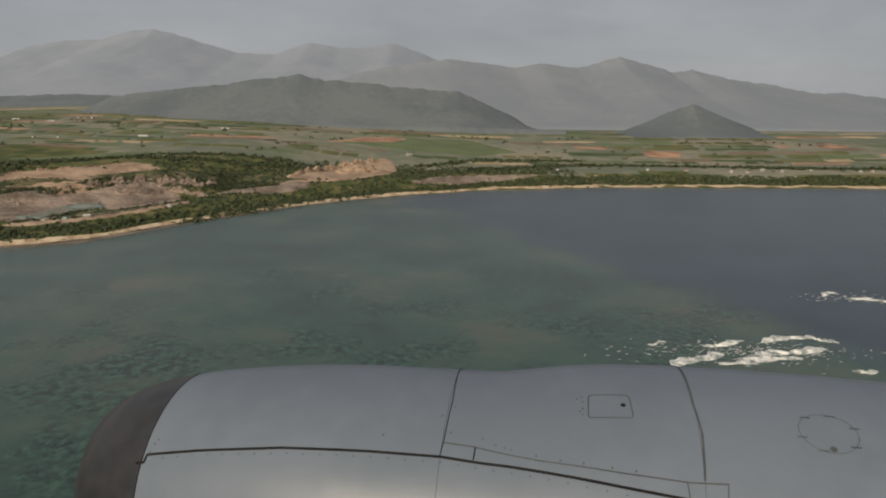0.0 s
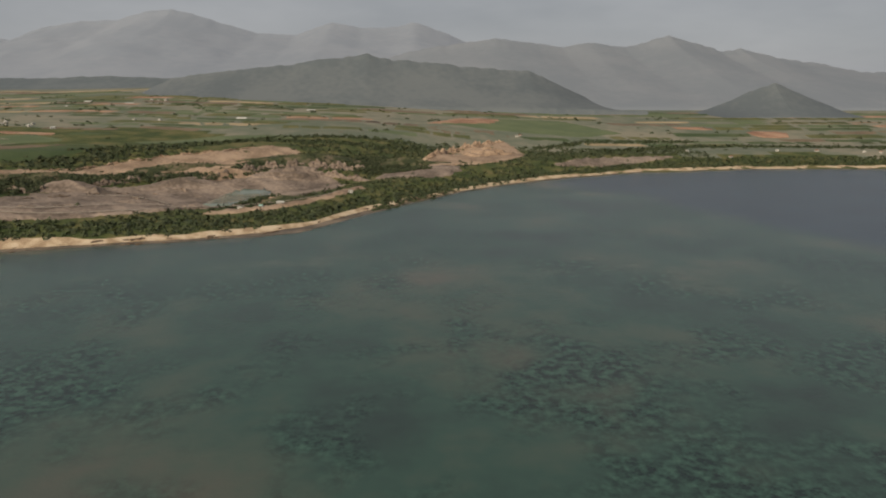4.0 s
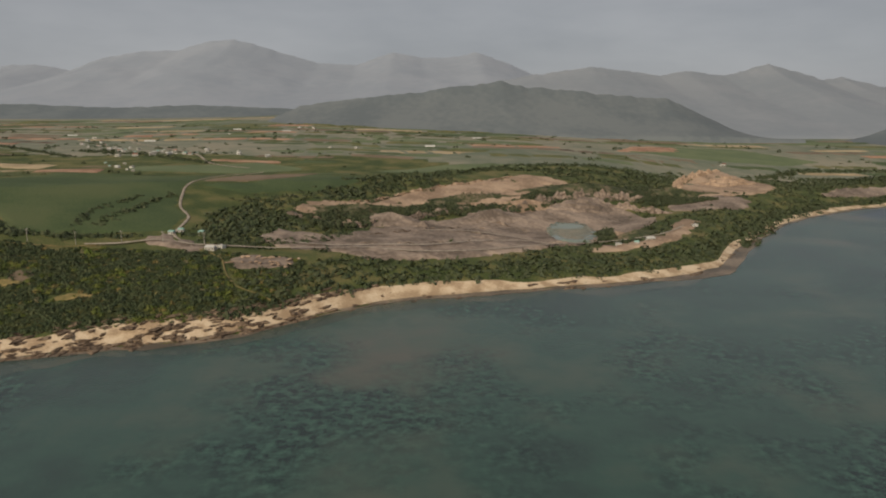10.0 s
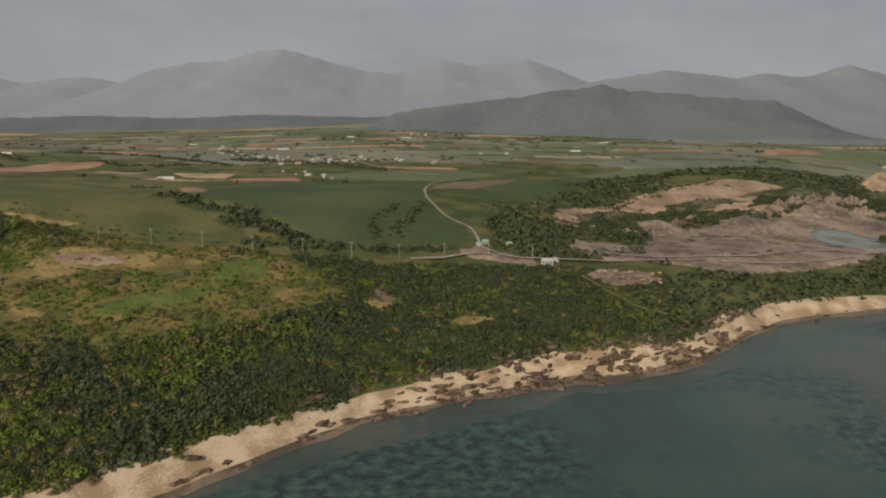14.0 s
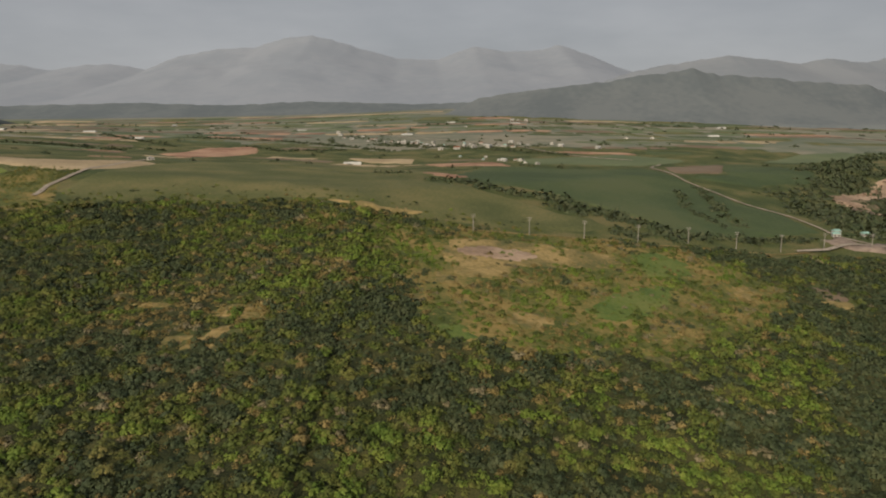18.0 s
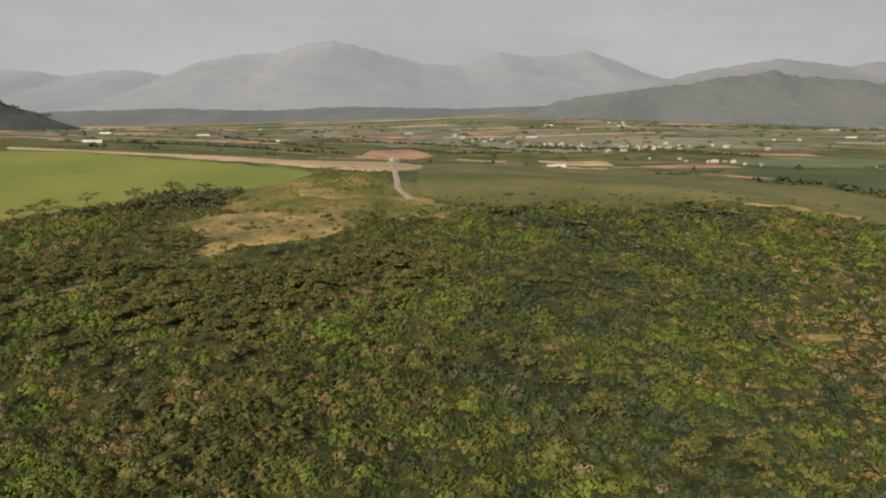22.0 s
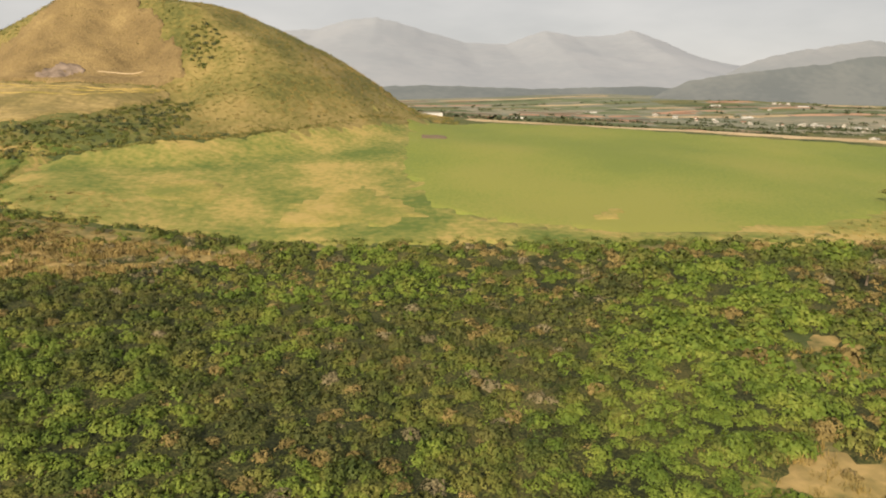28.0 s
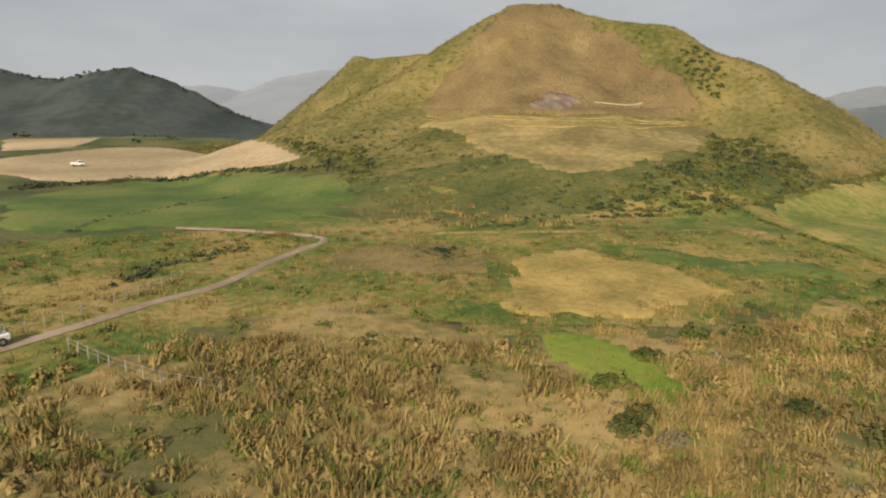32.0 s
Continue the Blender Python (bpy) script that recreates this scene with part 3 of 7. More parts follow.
drape("cut_slope", [(-1139, 479), (-1126, 495), (-1115, 507), (-1104, 509), (-1094, 502), (-1084, 491), (-1076, 482), (-1069, 470), (-1085, 466), (-1102, 466.5), (-1122, 474)], M_CUT, 1.1, 0.2, 2.6, 1, "brown weathered cut slope of the hill in faint level ledges", "hill",
      extra=lambda x, y: 0.75 * np.abs(np.sin(height(x, y) * 1.85 + 0.3 * wavy(x, y, 9, 1.0))) + 0.14 * wavy(x, y, 5, 2.0))
drape("rock_scar", [(-1112, 474), (-1106, 478), (-1101, 479), (-1100, 475), (-1105, 469.5), (-1109, 470.5)], M_QUARRY, 0.8, 1.05, 1.2, 0, "pale grey rock showing through the cut slope", "hill", extra=lambda x, y: 0.35 * wavy(x, y, 3, 1.0))
ribbon("rock_ledge", [(-1096, 476), (-1090, 476.6), (-1084, 477)], 0.5, M_TAN, 0.9, 1.5, label="thin pale rock ledge on the cut slope", category="hill")
drape("foot_meadow", [(-1152.4, 423.7), (-1138, 437), (-1119.8, 440.3), (-1099.6, 435), (-1073.4, 430.3), (-1082.9, 420.5), (-1078.9, 409.4), (-1074, 384), (-1088, 380), (-1112, 368), (-1150, 381), (-1164, 399)], M_MEADOW, 3, 0.11, 2.5, 2, "rough green and straw grass below the hill")
drape("slope_meadow", [(-1159.5, 419.4), (-1142.5, 442.9), (-1119.8, 440.3), (-1099.6, 443.5), (-1073.1, 445), (-1063.4, 431.2), (-1077.5, 424.9), (-1095.7, 419.5), (-1106.5, 415.9), (-1121.9, 408.1), (-1142.9, 404.2)], M_FOOT, 3, 0.2, 3.0, 1, "rough green and brown grass at the hill's foot")
for k in (0.0, 3.0, 7.5):
    ribbon("terrace_step", [(-1135 + 0.25 * k, 477.5 - 1.1 * k), (-1120, 467.5 - 1.15 * k), (-1105, 461.5 - 1.05 * k), (-1091, 459 - 0.65 * k), (-1075 - 0.2 * k, 466 - 0.4 * k)], 0.8, M_GOLD, 0.55, 1.5, label="pale dry grass step on the hill terrace", category="hill")
FIELDS = []


def plot(*entry):
    FIELDS.append(entry)


plot("crop_field", [(-1008, 492), (-985, 514), (-945, 511), (-896, 491), (-845, 469), (-850, 454), (-866, 435), (-898, 418), (-914, 402), (-931, 392), (-954, 384.5), (-970, 384), (-990, 387), (-1001, 393),
     (-1009, 405), (-1013, 426), (-1012, 455), (-1011, 480)], M_CROP, 4, 0.26, 2.5, 1, "smooth bright yellow-green crop field")
plot("pasture", [(-1087, 419), (-1055, 437), (-1030, 459), (-1012, 482), (-1008, 478), (-1011, 426), (-1006, 405), (-996, 389), (-970, 386), (-940, 387), (-940, 381), (-969, 379), (-999, 379), (-1033, 381),
     (-1051, 384), (-1079, 385)], M_ROUGHGRASS, 2.5, 0.2, 1.5, 1, "rough patchy green and yellow pasture")
plot("bare_patch", [(-1009, 462), (-1008, 470), (-1001, 472), (-998, 465), (-1003, 461)], M_BROWN, 2.0, 0.45, 0.8, 1, "brown bare patch in the crop")
plot("stubble_field", [(-996, 520), (-976, 532), (-896, 516), (-848, 512), (-832, 540), (-805, 528), (-808, 490), (-822, 466), (-842, 473), (-894, 494), (-945, 514), (-985, 517)], M_TAN, 5, 0.35, 1.0, 1, "dry tan strip of stubble beside the crop")
plot("grass_field", [(-811, 449), (-813, 508), (-788, 576), (-696, 512), (-662, 482), (-624, 442), (-600, 424), (-608, 411), (-638, 403), (-670, 409), (-713, 426), (-732, 420), (-766, 424), (-790, 411), (-806, 420)], M_OLIVE, 6, 0.25, 3.0, 1, "broad olive grass field")
plot("grass_field", [(-788, 580), (-700, 640), (-664, 520), (-696, 516)], M_OLIVE, 6, 0.25, 3.0, 0, "broad olive grass field")
plot("dry_strip", [(-712, 426), (-693, 419), (-671, 420), (-672, 413), (-691, 410)], M_DRY, 3, 0.35, 1.5, 1, "narrow strip of dry tan grass")
plot("cane_field", [(-660, 518), (-636, 600), (-611, 608), (-532, 608), (-531, 549), (-520, 498), (-508, 481), (-507, 446), (-573, 416), (-583, 434), (-600, 451), (-615, 471), (-640, 480)], M_GREEN1, 6, 0.3, 1.0, 0, "dark green cane field between hedge and road")
plot("red_field", [(-512, 632), (-456, 668), (-496, 576), (-529, 563)], M_BROWN, 6, 0.5, 1.0, 0, "bare reddish-brown field")
plot("green_field", [(-464, 654), (-410, 633), (-443, 570), (-493, 544), (-527, 556), (-494, 574)], M_GREEN1, 6, 0.35, 1.0, 0, "dull green field by the winding road")
plot("brown_field", [(-675, 642), (-622, 640), (-615, 609), (-663, 610)], M_RED, 6, 0.4, 1.0, 0, "bare pinkish-brown field below the village")
plot("brown_field", [(-680, 541), (-659, 540), (-647, 508), (-661, 508)], M_RED, 5, 0.4, 1.0, 1, "small bare brown field")
plot("stubble_field", [(-733, 682), (-679, 684), (-681, 652), (-713, 657)], M_TAN, 6, 0.4, 1.0, 0, "pale tan field below the village")
plot("green_field", [(-612, 660), (-520, 720), (-470, 690), (-520, 650), (-600, 630)], M_GREEN2, 8, 0.4, 1.0, 0, "light green field behind the winding road")
plot("brown_field", [(-844, 721), (-812, 760), (-798, 694), (-822, 600), (-850, 631)], M_RED, 8, 0.5, 1.0, 0, "wide bare brown field")
plot("light_field", [(-420, 700), (-330, 780), (-250, 760), (-340, 720), (-400, 680)], M_GREEN2, 8, 0.5, 1.0, 1, "light green field above the quarry")
plot("bay_field", [(-132, 960), (-41, 1060), (60, 1060), (125, 950), (60, 915), (-41, 930)], M_GREEN2, 10, 0.6, 1.0, 0, "light green field behind the bay")
plot("orange_field", [(-140, 945), (-88, 1040), (-20, 1055), (-42, 980)], M_RED, 9, 0.7, 1.0, 0, "orange bare field behind the quarry")
plot("orange_field", [(300, 980), (362, 980), (340, 925), (300, 935)], M_RED, 9, 0.6, 1.0, 1, "orange bare field behind the bay")
plot("dry_clearing", [(-668, 384), (-653, 392), (-624, 389), (-608, 385), (-611, 374), (-623, 365), (-640, 366), (-648, 358), (-655, 347), (-664, 353)], M_DRY, 2.5, 0.22, 2.0, 2, "tan clearing of dry grass in the scrub")
plot("scrub_meadow", [(-692, 398), (-676, 350), (-672, 312), (-640, 306), (-606, 322), (-575, 346), (-556, 374), (-585, 402), (-640, 403)], M_SCRUBGRASS, 2.5, 0.12, 3.0, 1, "rough golden and green grass between low scrub")
plot("bare_clearing", [(-664, 377), (-654, 382), (-639, 381), (-635, 371), (-646, 367), (-660, 370)], M_QTAN, 2.0, 0.34, 1.5, 1, "bare stony pale tan ground in the clearing")
plot("dry_clearing", [(-670, 355), (-659, 351), (-664, 342), (-670, 346)], M_DRY, 2.5, 0.2, 1.0, 2, "dry brown grass clearing")
plot("green_clearing", [(-602, 392), (-590, 393), (-583, 384), (-590, 371), (-604, 365), (-606, 378)], M_LUSH, 2.5, 0.2, 1.5, 1, "bright green grass clearing")
plot("basin_meadow", [(-630, 339), (-605, 364), (-596, 360), (-607, 342), (-629, 326)], M_LUSH, 2.5, 0.2, 2.0, 1, "dark green grassy hollow in the scrub")
plot("green_clearing", [(-673, 318), (-661, 323), (-657, 312), (-665, 308)], M_LUSH, 2.0, 0.2, 3.0, 1, "yellow-green grass clearing in the scrub")
plot("bare_clearing", [(-551, 376), (-544, 384), (-537, 374), (-543, 368)], M_BROWN, 2.5, 0.3, 1.0, 1, "small bare brown clearing")
plot("dry_clearing", [(-521, 356), (-503, 358), (-507, 350), (-519, 350)], M_DRY, 2.5, 0.25, 1.5, 1, "dry tan glade above the shore")
plot("dry_clearing", [(-552, 371), (-539, 372), (-540, 364), (-548, 364)], M_DRY, 2.5, 0.25, 1.5, 1, "dry tan glade above the shore")
plot("dry_clearing", [(-877, 391), (-865, 405), (-850, 408), (-836, 405), (-825, 397), (-825, 388), (-836, 377), (-849, 371), (-858, 361), (-863, 364), (-861, 376), (-868, 386)], M_DRY, 2, 0.2, 1.5, 2, "dry yellow grass clearing on a low rise")
plot("dry_clearing", [(-851, 443), (-826, 430), (-824, 421), (-838, 420), (-850, 430)], M_DRY, 2.5, 0.2, 2.0, 2, "dry tan grass on a low rise")
plot("dry_strip", [(-815, 402), (-800, 398), (-797, 394), (-811, 397)], M_DRY, 2, 0.25, 1.0, 0, "bare tan strip beside the track")
plot("dry_strip", [(-940, 382.5), (-925, 382.5), (-924, 378), (-937, 377)], M_DRY, 2, 0.3, 0.8, 1, "dry tan strip at the crop's edge")
plot("field_margin", [(-1024, 383), (-1022, 500), (-1000, 502), (-1000, 400), (-960, 394), (-925, 404), (-925, 378), (-985, 381)], M_ROUGHGRASS, 3.0, 0.1, 0.5, 0, "rough grass between the pasture and the crop")
plot("field_margin", [(-960, 388), (-931, 396), (-913, 406), (-902, 421), (-890, 424), (-893, 412), (-908, 396), (-922, 380), (-940, 375), (-960, 378)], M_ROUGHGOLD, 2.5, 0.14, 1.0, 1, "rough yellowed grass along the crop's edge")
plot("dry_grass", [(-1131, 370.5), (-1130.5, 378), (-1128, 386), (-1125, 391), (-1118, 392.5), (-1113, 388), (-1108, 380), (-1109, 374), (-1117, 369), (-1124, 368.5)], M_GOLD, 1.4, 0.3, 2.4, 1, "flattened golden dry grass")
plot("damp_grass", [(-1115, 391), (-1113, 395), (-1103, 389), (-1090, 389), (-1090, 382), (-1098, 382), (-1107, 383)], M_LUSH, 1.6, 0.25, 1.6, 1, "lush green damp grass beyond the reeds")
plot("dry_grass", [(-1149, 381), (-1148, 393), (-1136, 396), (-1127, 392), (-1131, 381), (-1137, 381)], M_DULL, 2.0, 0.18, 1.0, 1, "dull brown dry grass by a track")
plot("green_clearing", [(-1130, 363.5), (-1125, 365), (-1121, 360), (-1120, 354), (-1124, 353.5), (-1128.5, 357)], M_FRESH, 1.0, 0.2, 1.8, 1, "fresh bright green grass patch")
plot("dry_grass", [(-1065, 409), (-1049, 417), (-1042, 400), (-1053, 394)], M_ROUGHGOLD, 2.5, 0.26, 3.0, 2, "yellowed dry grass in the pasture")
plot("dry_grass", [(-1034, 402), (-1016, 420), (-1012, 400), (-1003, 392), (-1020, 387), (-1036, 388)], M_ROUGHGOLD, 2.5, 0.26, 3.0, 2, "yellowed dry grass in the pasture")
plot("dry_grass", [(-981, 393), (-973, 402), (-970, 398), (-977, 389)], M_ROUGHGOLD, 2.0, 0.4, 1.5, 1, "pale tuft of rank grass in the crop")
plot("hill_bench", [(-1138, 477), (-1121, 470), (-1102, 464), (-1085, 464), (-1071, 467), (-1076, 458), (-1082, 445), (-1093, 435), (-1103, 432), (-1110, 427), (-1118, 433), (-1128, 450)], M_BENCH, 2.5, 0.25, 2.2, 1,
     "ribbed dry golden terrace on the hill")
plot("tilled_field", [(-1262, 484), (-1250, 520), (-1226, 548), (-1200, 528), (-1179, 498), (-1168, 476), (-1161, 463), (-1166, 461), (-1183, 470), (-1200, 475), (-1214, 462), (-1236, 478)], M_TAN, 2, 0.4, 0.3, 1, "pale tan tilled field below the hill")
plot("green_meadow", [(-1212, 440), (-1197, 477), (-1158, 450), (-1147, 431), (-1148, 410), (-1163, 401), (-1176, 400), (-1187, 394)], M_LUSH, 4, 0.25, 1.5, 1, "lush green meadow below the hill")
plot("rise_grass", [(-850, 453), (-843, 470), (-824, 464), (-814, 440), (-806, 420), (-796, 402), (-806, 394), (-826, 390), (-850, 404), (-866, 406), (-872, 425), (-880, 428)], M_SCRUBGRASS, 2.5, 0.14, 2.0, 1, "rough green and dry grass on a low rise")
plot("stubble_field", [(-1293, 582), (-1256, 584), (-1247, 541), (-1266, 534)], M_TAN, 5, 0.35, 0.5, 0, "pale tan field beyond the hill")
plot("red_field", [(-1430, 830), (-1380, 935), (-1330, 910), (-1390, 810)], M_RED, 8, 0.5, 1.0, 1, "bare red ground at the dark hill's foot")
plot("verge_meadow", [(-1240, 300), (-1240, 380), (-1186, 392), (-1150, 381), (-1136, 368), (-1112, 366), (-1090, 384), (-1050, 383), (-982, 379), (-982, 250), (-1060, 262), (-1120, 278)], M_MEADOW, 4, 0.09, 1.0, 0, "rough green and straw-coloured verge by the runway")
plot("rough_meadow", [(-1186, 380), (-1184, 396), (-1163, 401), (-1148, 408), (-1122, 404), (-1096, 404), (-1082, 386), (-1108, 372), (-1112, 366), (-1140, 366), (-1170, 368)], M_MEADOW, 3, 0.12, 2.0, 1, "rough green and tan meadow")
plot("reed_litter", [(-1150, 374), (-1128, 364), (-1110, 367), (-1083, 383), (-1060, 384), (-1044, 378), (-1030, 373), (-1052, 362), (-1072, 352), (-1084, 334), (-1124, 326), (-1170, 340)], M_DRY, 3, 0.16, 2.5, 1, "fallen tawny reed litter below the reeds")
plot("pale_flats", [(-960, 1530), (-640, 1560), (-640, 1600), (-960, 1570)], M_TAN, 20, 1.2, 1.0, 0, "long pale flats at the foot of the mountains")
# small dry glades in the scrub, longer than wide, running down towards the shore
GLADES = [(-709, 321, 6), (-717, 308, 7), (-711, 322, 6), (-725, 306, 6), (-716, 323, 5), (-646, 325, 9), (-575, 366, 9), (-951, 342, 6), (-965, 329, 5), (-967, 340, 7), (-976, 320, 8), (-910, 339, 7), (-921, 329, 5),
          (-735, 327, 6), (-690, 340, 5), (-760, 345, 4)]
for k, (cx, cy, r) in enumerate(GLADES):
    t = math.radians(38 + 25 * math.sin(2.3 * k))
    ring = [(r * math.cos(a) * (1 + 0.2 * math.sin(3 * a + k)), 0.42 * r * math.sin(a) * (1 + 0.2 * math.sin(2 * a + k))) for a in (2 * math.pi * i / 14 for i in range(14))]
    FIELDS.append(("dry_clearing", [(cx + u * math.cos(t) - w * math.sin(t), cy + u * math.sin(t) + w * math.cos(t)) for u, w in ring], M_DRY, 1.6, 0.16, 1.8, 0, "small glade of dry golden grass in the scrub"))
for name, poly, mat, cell, lift, rag, rnd, label in FIELDS:
    if name == "hill_bench":
        drape(name, poly, mat, 1.1, lift, rag, rnd, label, extra=lambda x, y: 0.35 * np.abs(np.sin(1.1 * y + 0.25 * x + 0.6 * wavy(x, y, 14, 2.0))))
    else:
        drape(name, poly, mat, cell, lift, rag, rnd, label)


# far patchwork of fields over the plain
def patchwork():
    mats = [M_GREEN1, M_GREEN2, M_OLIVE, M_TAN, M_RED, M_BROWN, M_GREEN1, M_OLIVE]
    names = {M_GREEN1: ("cane_field", "dark green cane field"), M_GREEN2: ("green_field", "light green field"), M_OLIVE: ("grass_field", "olive grass field"),
             M_TAN: ("stubble_field", "dry tan stubble field"), M_RED: ("red_field", "orange-red bare soil field"), M_BROWN: ("brown_field", "bare brown field")}
    taken = [f[1] for f in FIELDS]
    y = 560.0
    while y < 1640:
        deep = 11 + (y - 560) * 0.038 + rng.uniform(-3, 7)
        x = -1900 - rng.uniform(0, 50)
        while x < 700:
            w = rng.uniform(26, 95) * (1 + (y - 560) / 900)
            cx, cy = x + w / 2, y + deep / 2 + 5 * math.sin(x * 0.01)
            sk = rng.uniform(-8, 8)
            poly = [(x, cy - deep * 0.46), (x + w - 3, cy - deep * 0.46 + sk * 0.4), (x + w - 3 + sk, cy + deep * 0.42), (x + sk, cy + deep * 0.4 + sk * 0.3)]
            ctr = [(cx, cy), *poly]
            clear = not any(inside(np.array([c[0] for c in ctr]), np.array([c[1] for c in ctr]), t).any() for t in taken)
            quarry = inside(np.array([cx]), np.array([cy]), [(-470, 411), (-480, 555), (-379, 752), (-0, 896), (179, 813), (60, 699), (-200, 478)])[0]
            hill = (y > 1250 and (-700 < cx < 200 or cx > 0)) or math.hypot(cx + 1105, cy - 530) < 150 or float(inland(cx, cy)) < 130
            village = -770 < cx < -540 and 690 < cy < 920
            if clear and not quarry and not hill and not village and rng.rand() < 0.86:
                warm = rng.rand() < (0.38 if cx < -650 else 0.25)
                # Rows beyond y 760 draw paler greens more often, to paint in haze.
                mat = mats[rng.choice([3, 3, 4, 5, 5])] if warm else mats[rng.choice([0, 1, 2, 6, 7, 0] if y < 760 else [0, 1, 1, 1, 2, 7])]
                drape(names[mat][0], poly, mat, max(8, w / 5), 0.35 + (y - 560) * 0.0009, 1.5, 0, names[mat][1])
            x += w
        y += deep


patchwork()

# ---- quarry ----
def quarry_relief(x, y):
    return 1.2 * np.abs(wavy(x, y, 34, 1.0)) + 0.6 * wavy(x, y, 11, 4.0)


QUARRY = []


def pit(*entry):
    QUARRY.append(entry)


pit("quarry_bench", [(-457, 532), (-437, 551), (-407, 561), (-382, 610), (-306, 664), (-285, 692), (-250, 668), (-262, 645), (-311, 595), (-334, 583), (-366, 580), (-401, 547), (-428, 522), (-451, 509)], M_QTAN, 0.5, "tan upper bench of a limestone quarry")
pit("quarry_floor", [(-463, 459), (-445, 475), (-425, 465), (-393, 523), (-350, 549), (-319, 566), (-272, 604), (-238, 626), (-215, 609), (-205, 568), (-236, 532), (-277, 489), (-302, 466), (-340, 436), (-376, 420), (-411, 416), (-420, 427),
     (-457, 431)], M_QUARRY, 0.4, "grey-pink broken quarry floor")
pit("quarry_cut", [(-140, 700), (-138, 740), (-122, 780), (-54, 846), (-40, 850), (-33, 773), (-42, 730), (-84, 673), (-138, 662)], M_QTAN, 0.5, "sunlit tan quarry face")
pit("quarry_cut", [(-24, 697), (30, 738), (80, 752), (139, 764), (100, 740), (21, 702)], M_QUARRY, 0.4, "pale quarried ground behind the beach")
pit("quarry_yard", [(-283, 470), (-251, 482), (-221, 514), (-200, 562), (-186, 556), (-194, 540), (-217, 494), (-256, 466), (-281, 456)], M_QTAN, 0.35, "pale worked ground between quarry and beach")
pit("quarry_yard", [(-165, 672), (-123, 684), (-106, 640), (-130, 606), (-172, 592), (-190, 610)], M_QUARRY, 0.35, "grey yard between the quarry cuts")
pit("quarry_yard", [(-518, 435), (-506, 438), (-483, 424), (-478, 410), (-503, 419)], M_QUARRY, 0.35, "pale gravel yard beside the quarry")
pit("quarry_yard", [(-465, 404), (-452, 408), (-432, 403), (-431, 396), (-449, 386), (-461, 389)], M_QUARRY, 0.4, "pale gravel yard with rubble")
for name, poly, mat, lift, label in QUARRY:
    drape(name, poly, mat, 4.0, lift, 4.0, 1, label, "quarry", extra=quarry_relief)
drape("quarry_pond", [(-290, 560), (-272, 568), (-258, 562), (-262, 518), (-280, 485), (-296, 490), (-298, 522)], M_POND, 5, 1.9, 1.0, 2, "still grey-green quarry pond", "pond")


def mound(name, cx, cy, rx, ry, h, mat, label, turn=0.0, seed=1.0, terraces=0):
    """A spoil heap or knoll with gullied sides, some of them benched."""
    v, f, n, m = [], [], 40, 12
    for j in range(m + 1):
        r = j / m
        for i in range(n):
            a = 2 * math.pi * i / n
            wob = 1 + 0.18 * math.sin(3 * a + seed) + 0.1 * math.sin(7 * a + 2 * seed) + 0.05 * math.sin(13 * a)
            u, w = r * rx * wob * math.cos(a), r * ry * wob * math.sin(a)
            t = math.radians(turn)
            x, y = cx + u * math.cos(t) - w * math.sin(t), cy + u * math.sin(t) + w * math.cos(t)
            k = (1 - r) ** 1.1 if not terraces else math.floor((1 - r) * terraces + 0.5 * (1 - r)) / terraces
            z = float(height(x, y)) + h * k * (1 + 0.25 * math.sin(5 * a + 9 * r + seed) * r) - (1.5 if j == m else 0)
            v.append((x, y, z))
    for j in range(m):
        for i in range(n):
            a, b = j * n + i, j * n + (i + 1) % n
            f.append((a, a + n, b + n, b))
    return tagged(mesh_object(name, v, f, [mat], terraces == 0), label, "mound")


M_SCRUBHILL = surface("scrubby_mound", [(0.03, 0.04, 0.018), (0.06, 0.07, 0.028), (0.14, 0.11, 0.07)], 0.08, 0.6, relief=0.6)
mound("scrub_mound", -245, 640, 62, 24, 8, M_SCRUBHILL, "dark scrub-covered mound standing in the quarry", 25, 1.0)
mound("scrub_mound", -159, 682, 40, 14, 8, M_SCRUBHILL, "dark scrub-covered quarry ledge", 10, 2.0)
mound("spoil_mound", -395, 523, 26, 16, 7, M_QUARRY, "grey quarry spoil heap", 20, 3.0)
mound("spoil_mound", -329, 558, 34, 14, 6, M_QUARRY, "grey quarry spoil heap", 35, 4.0)
mound("spoil_mound", -254, 606, 40, 16, 6, M_QUARRY, "benched quarry spoil heap", 30, 5.0, 3)
mound("spoil_mound", -300, 590, 30, 12, 6, M_QTAN, "tan quarry spoil heap", 20, 1.7)
mound("scrub_mound", -415, 539, 46, 11, 5, M_SCRUBHILL, "dark scrub bank between quarry benches", 30, 1.2)
mound("scrub_mound", -345, 593, 46, 9, 5, M_SCRUBHILL, "dark scrub bank between quarry benches", 32, 2.2)
mound("scrub_mound", -244, 510, 20, 9, 4, M_SCRUBHILL, "small scrub-covered knoll by the pond", 30, 0.4)
mound("spoil_mound", -75, 767, 36, 30, 9, M_QTAN, "benched tan quarry spoil heap", 20, 2.9, 3)



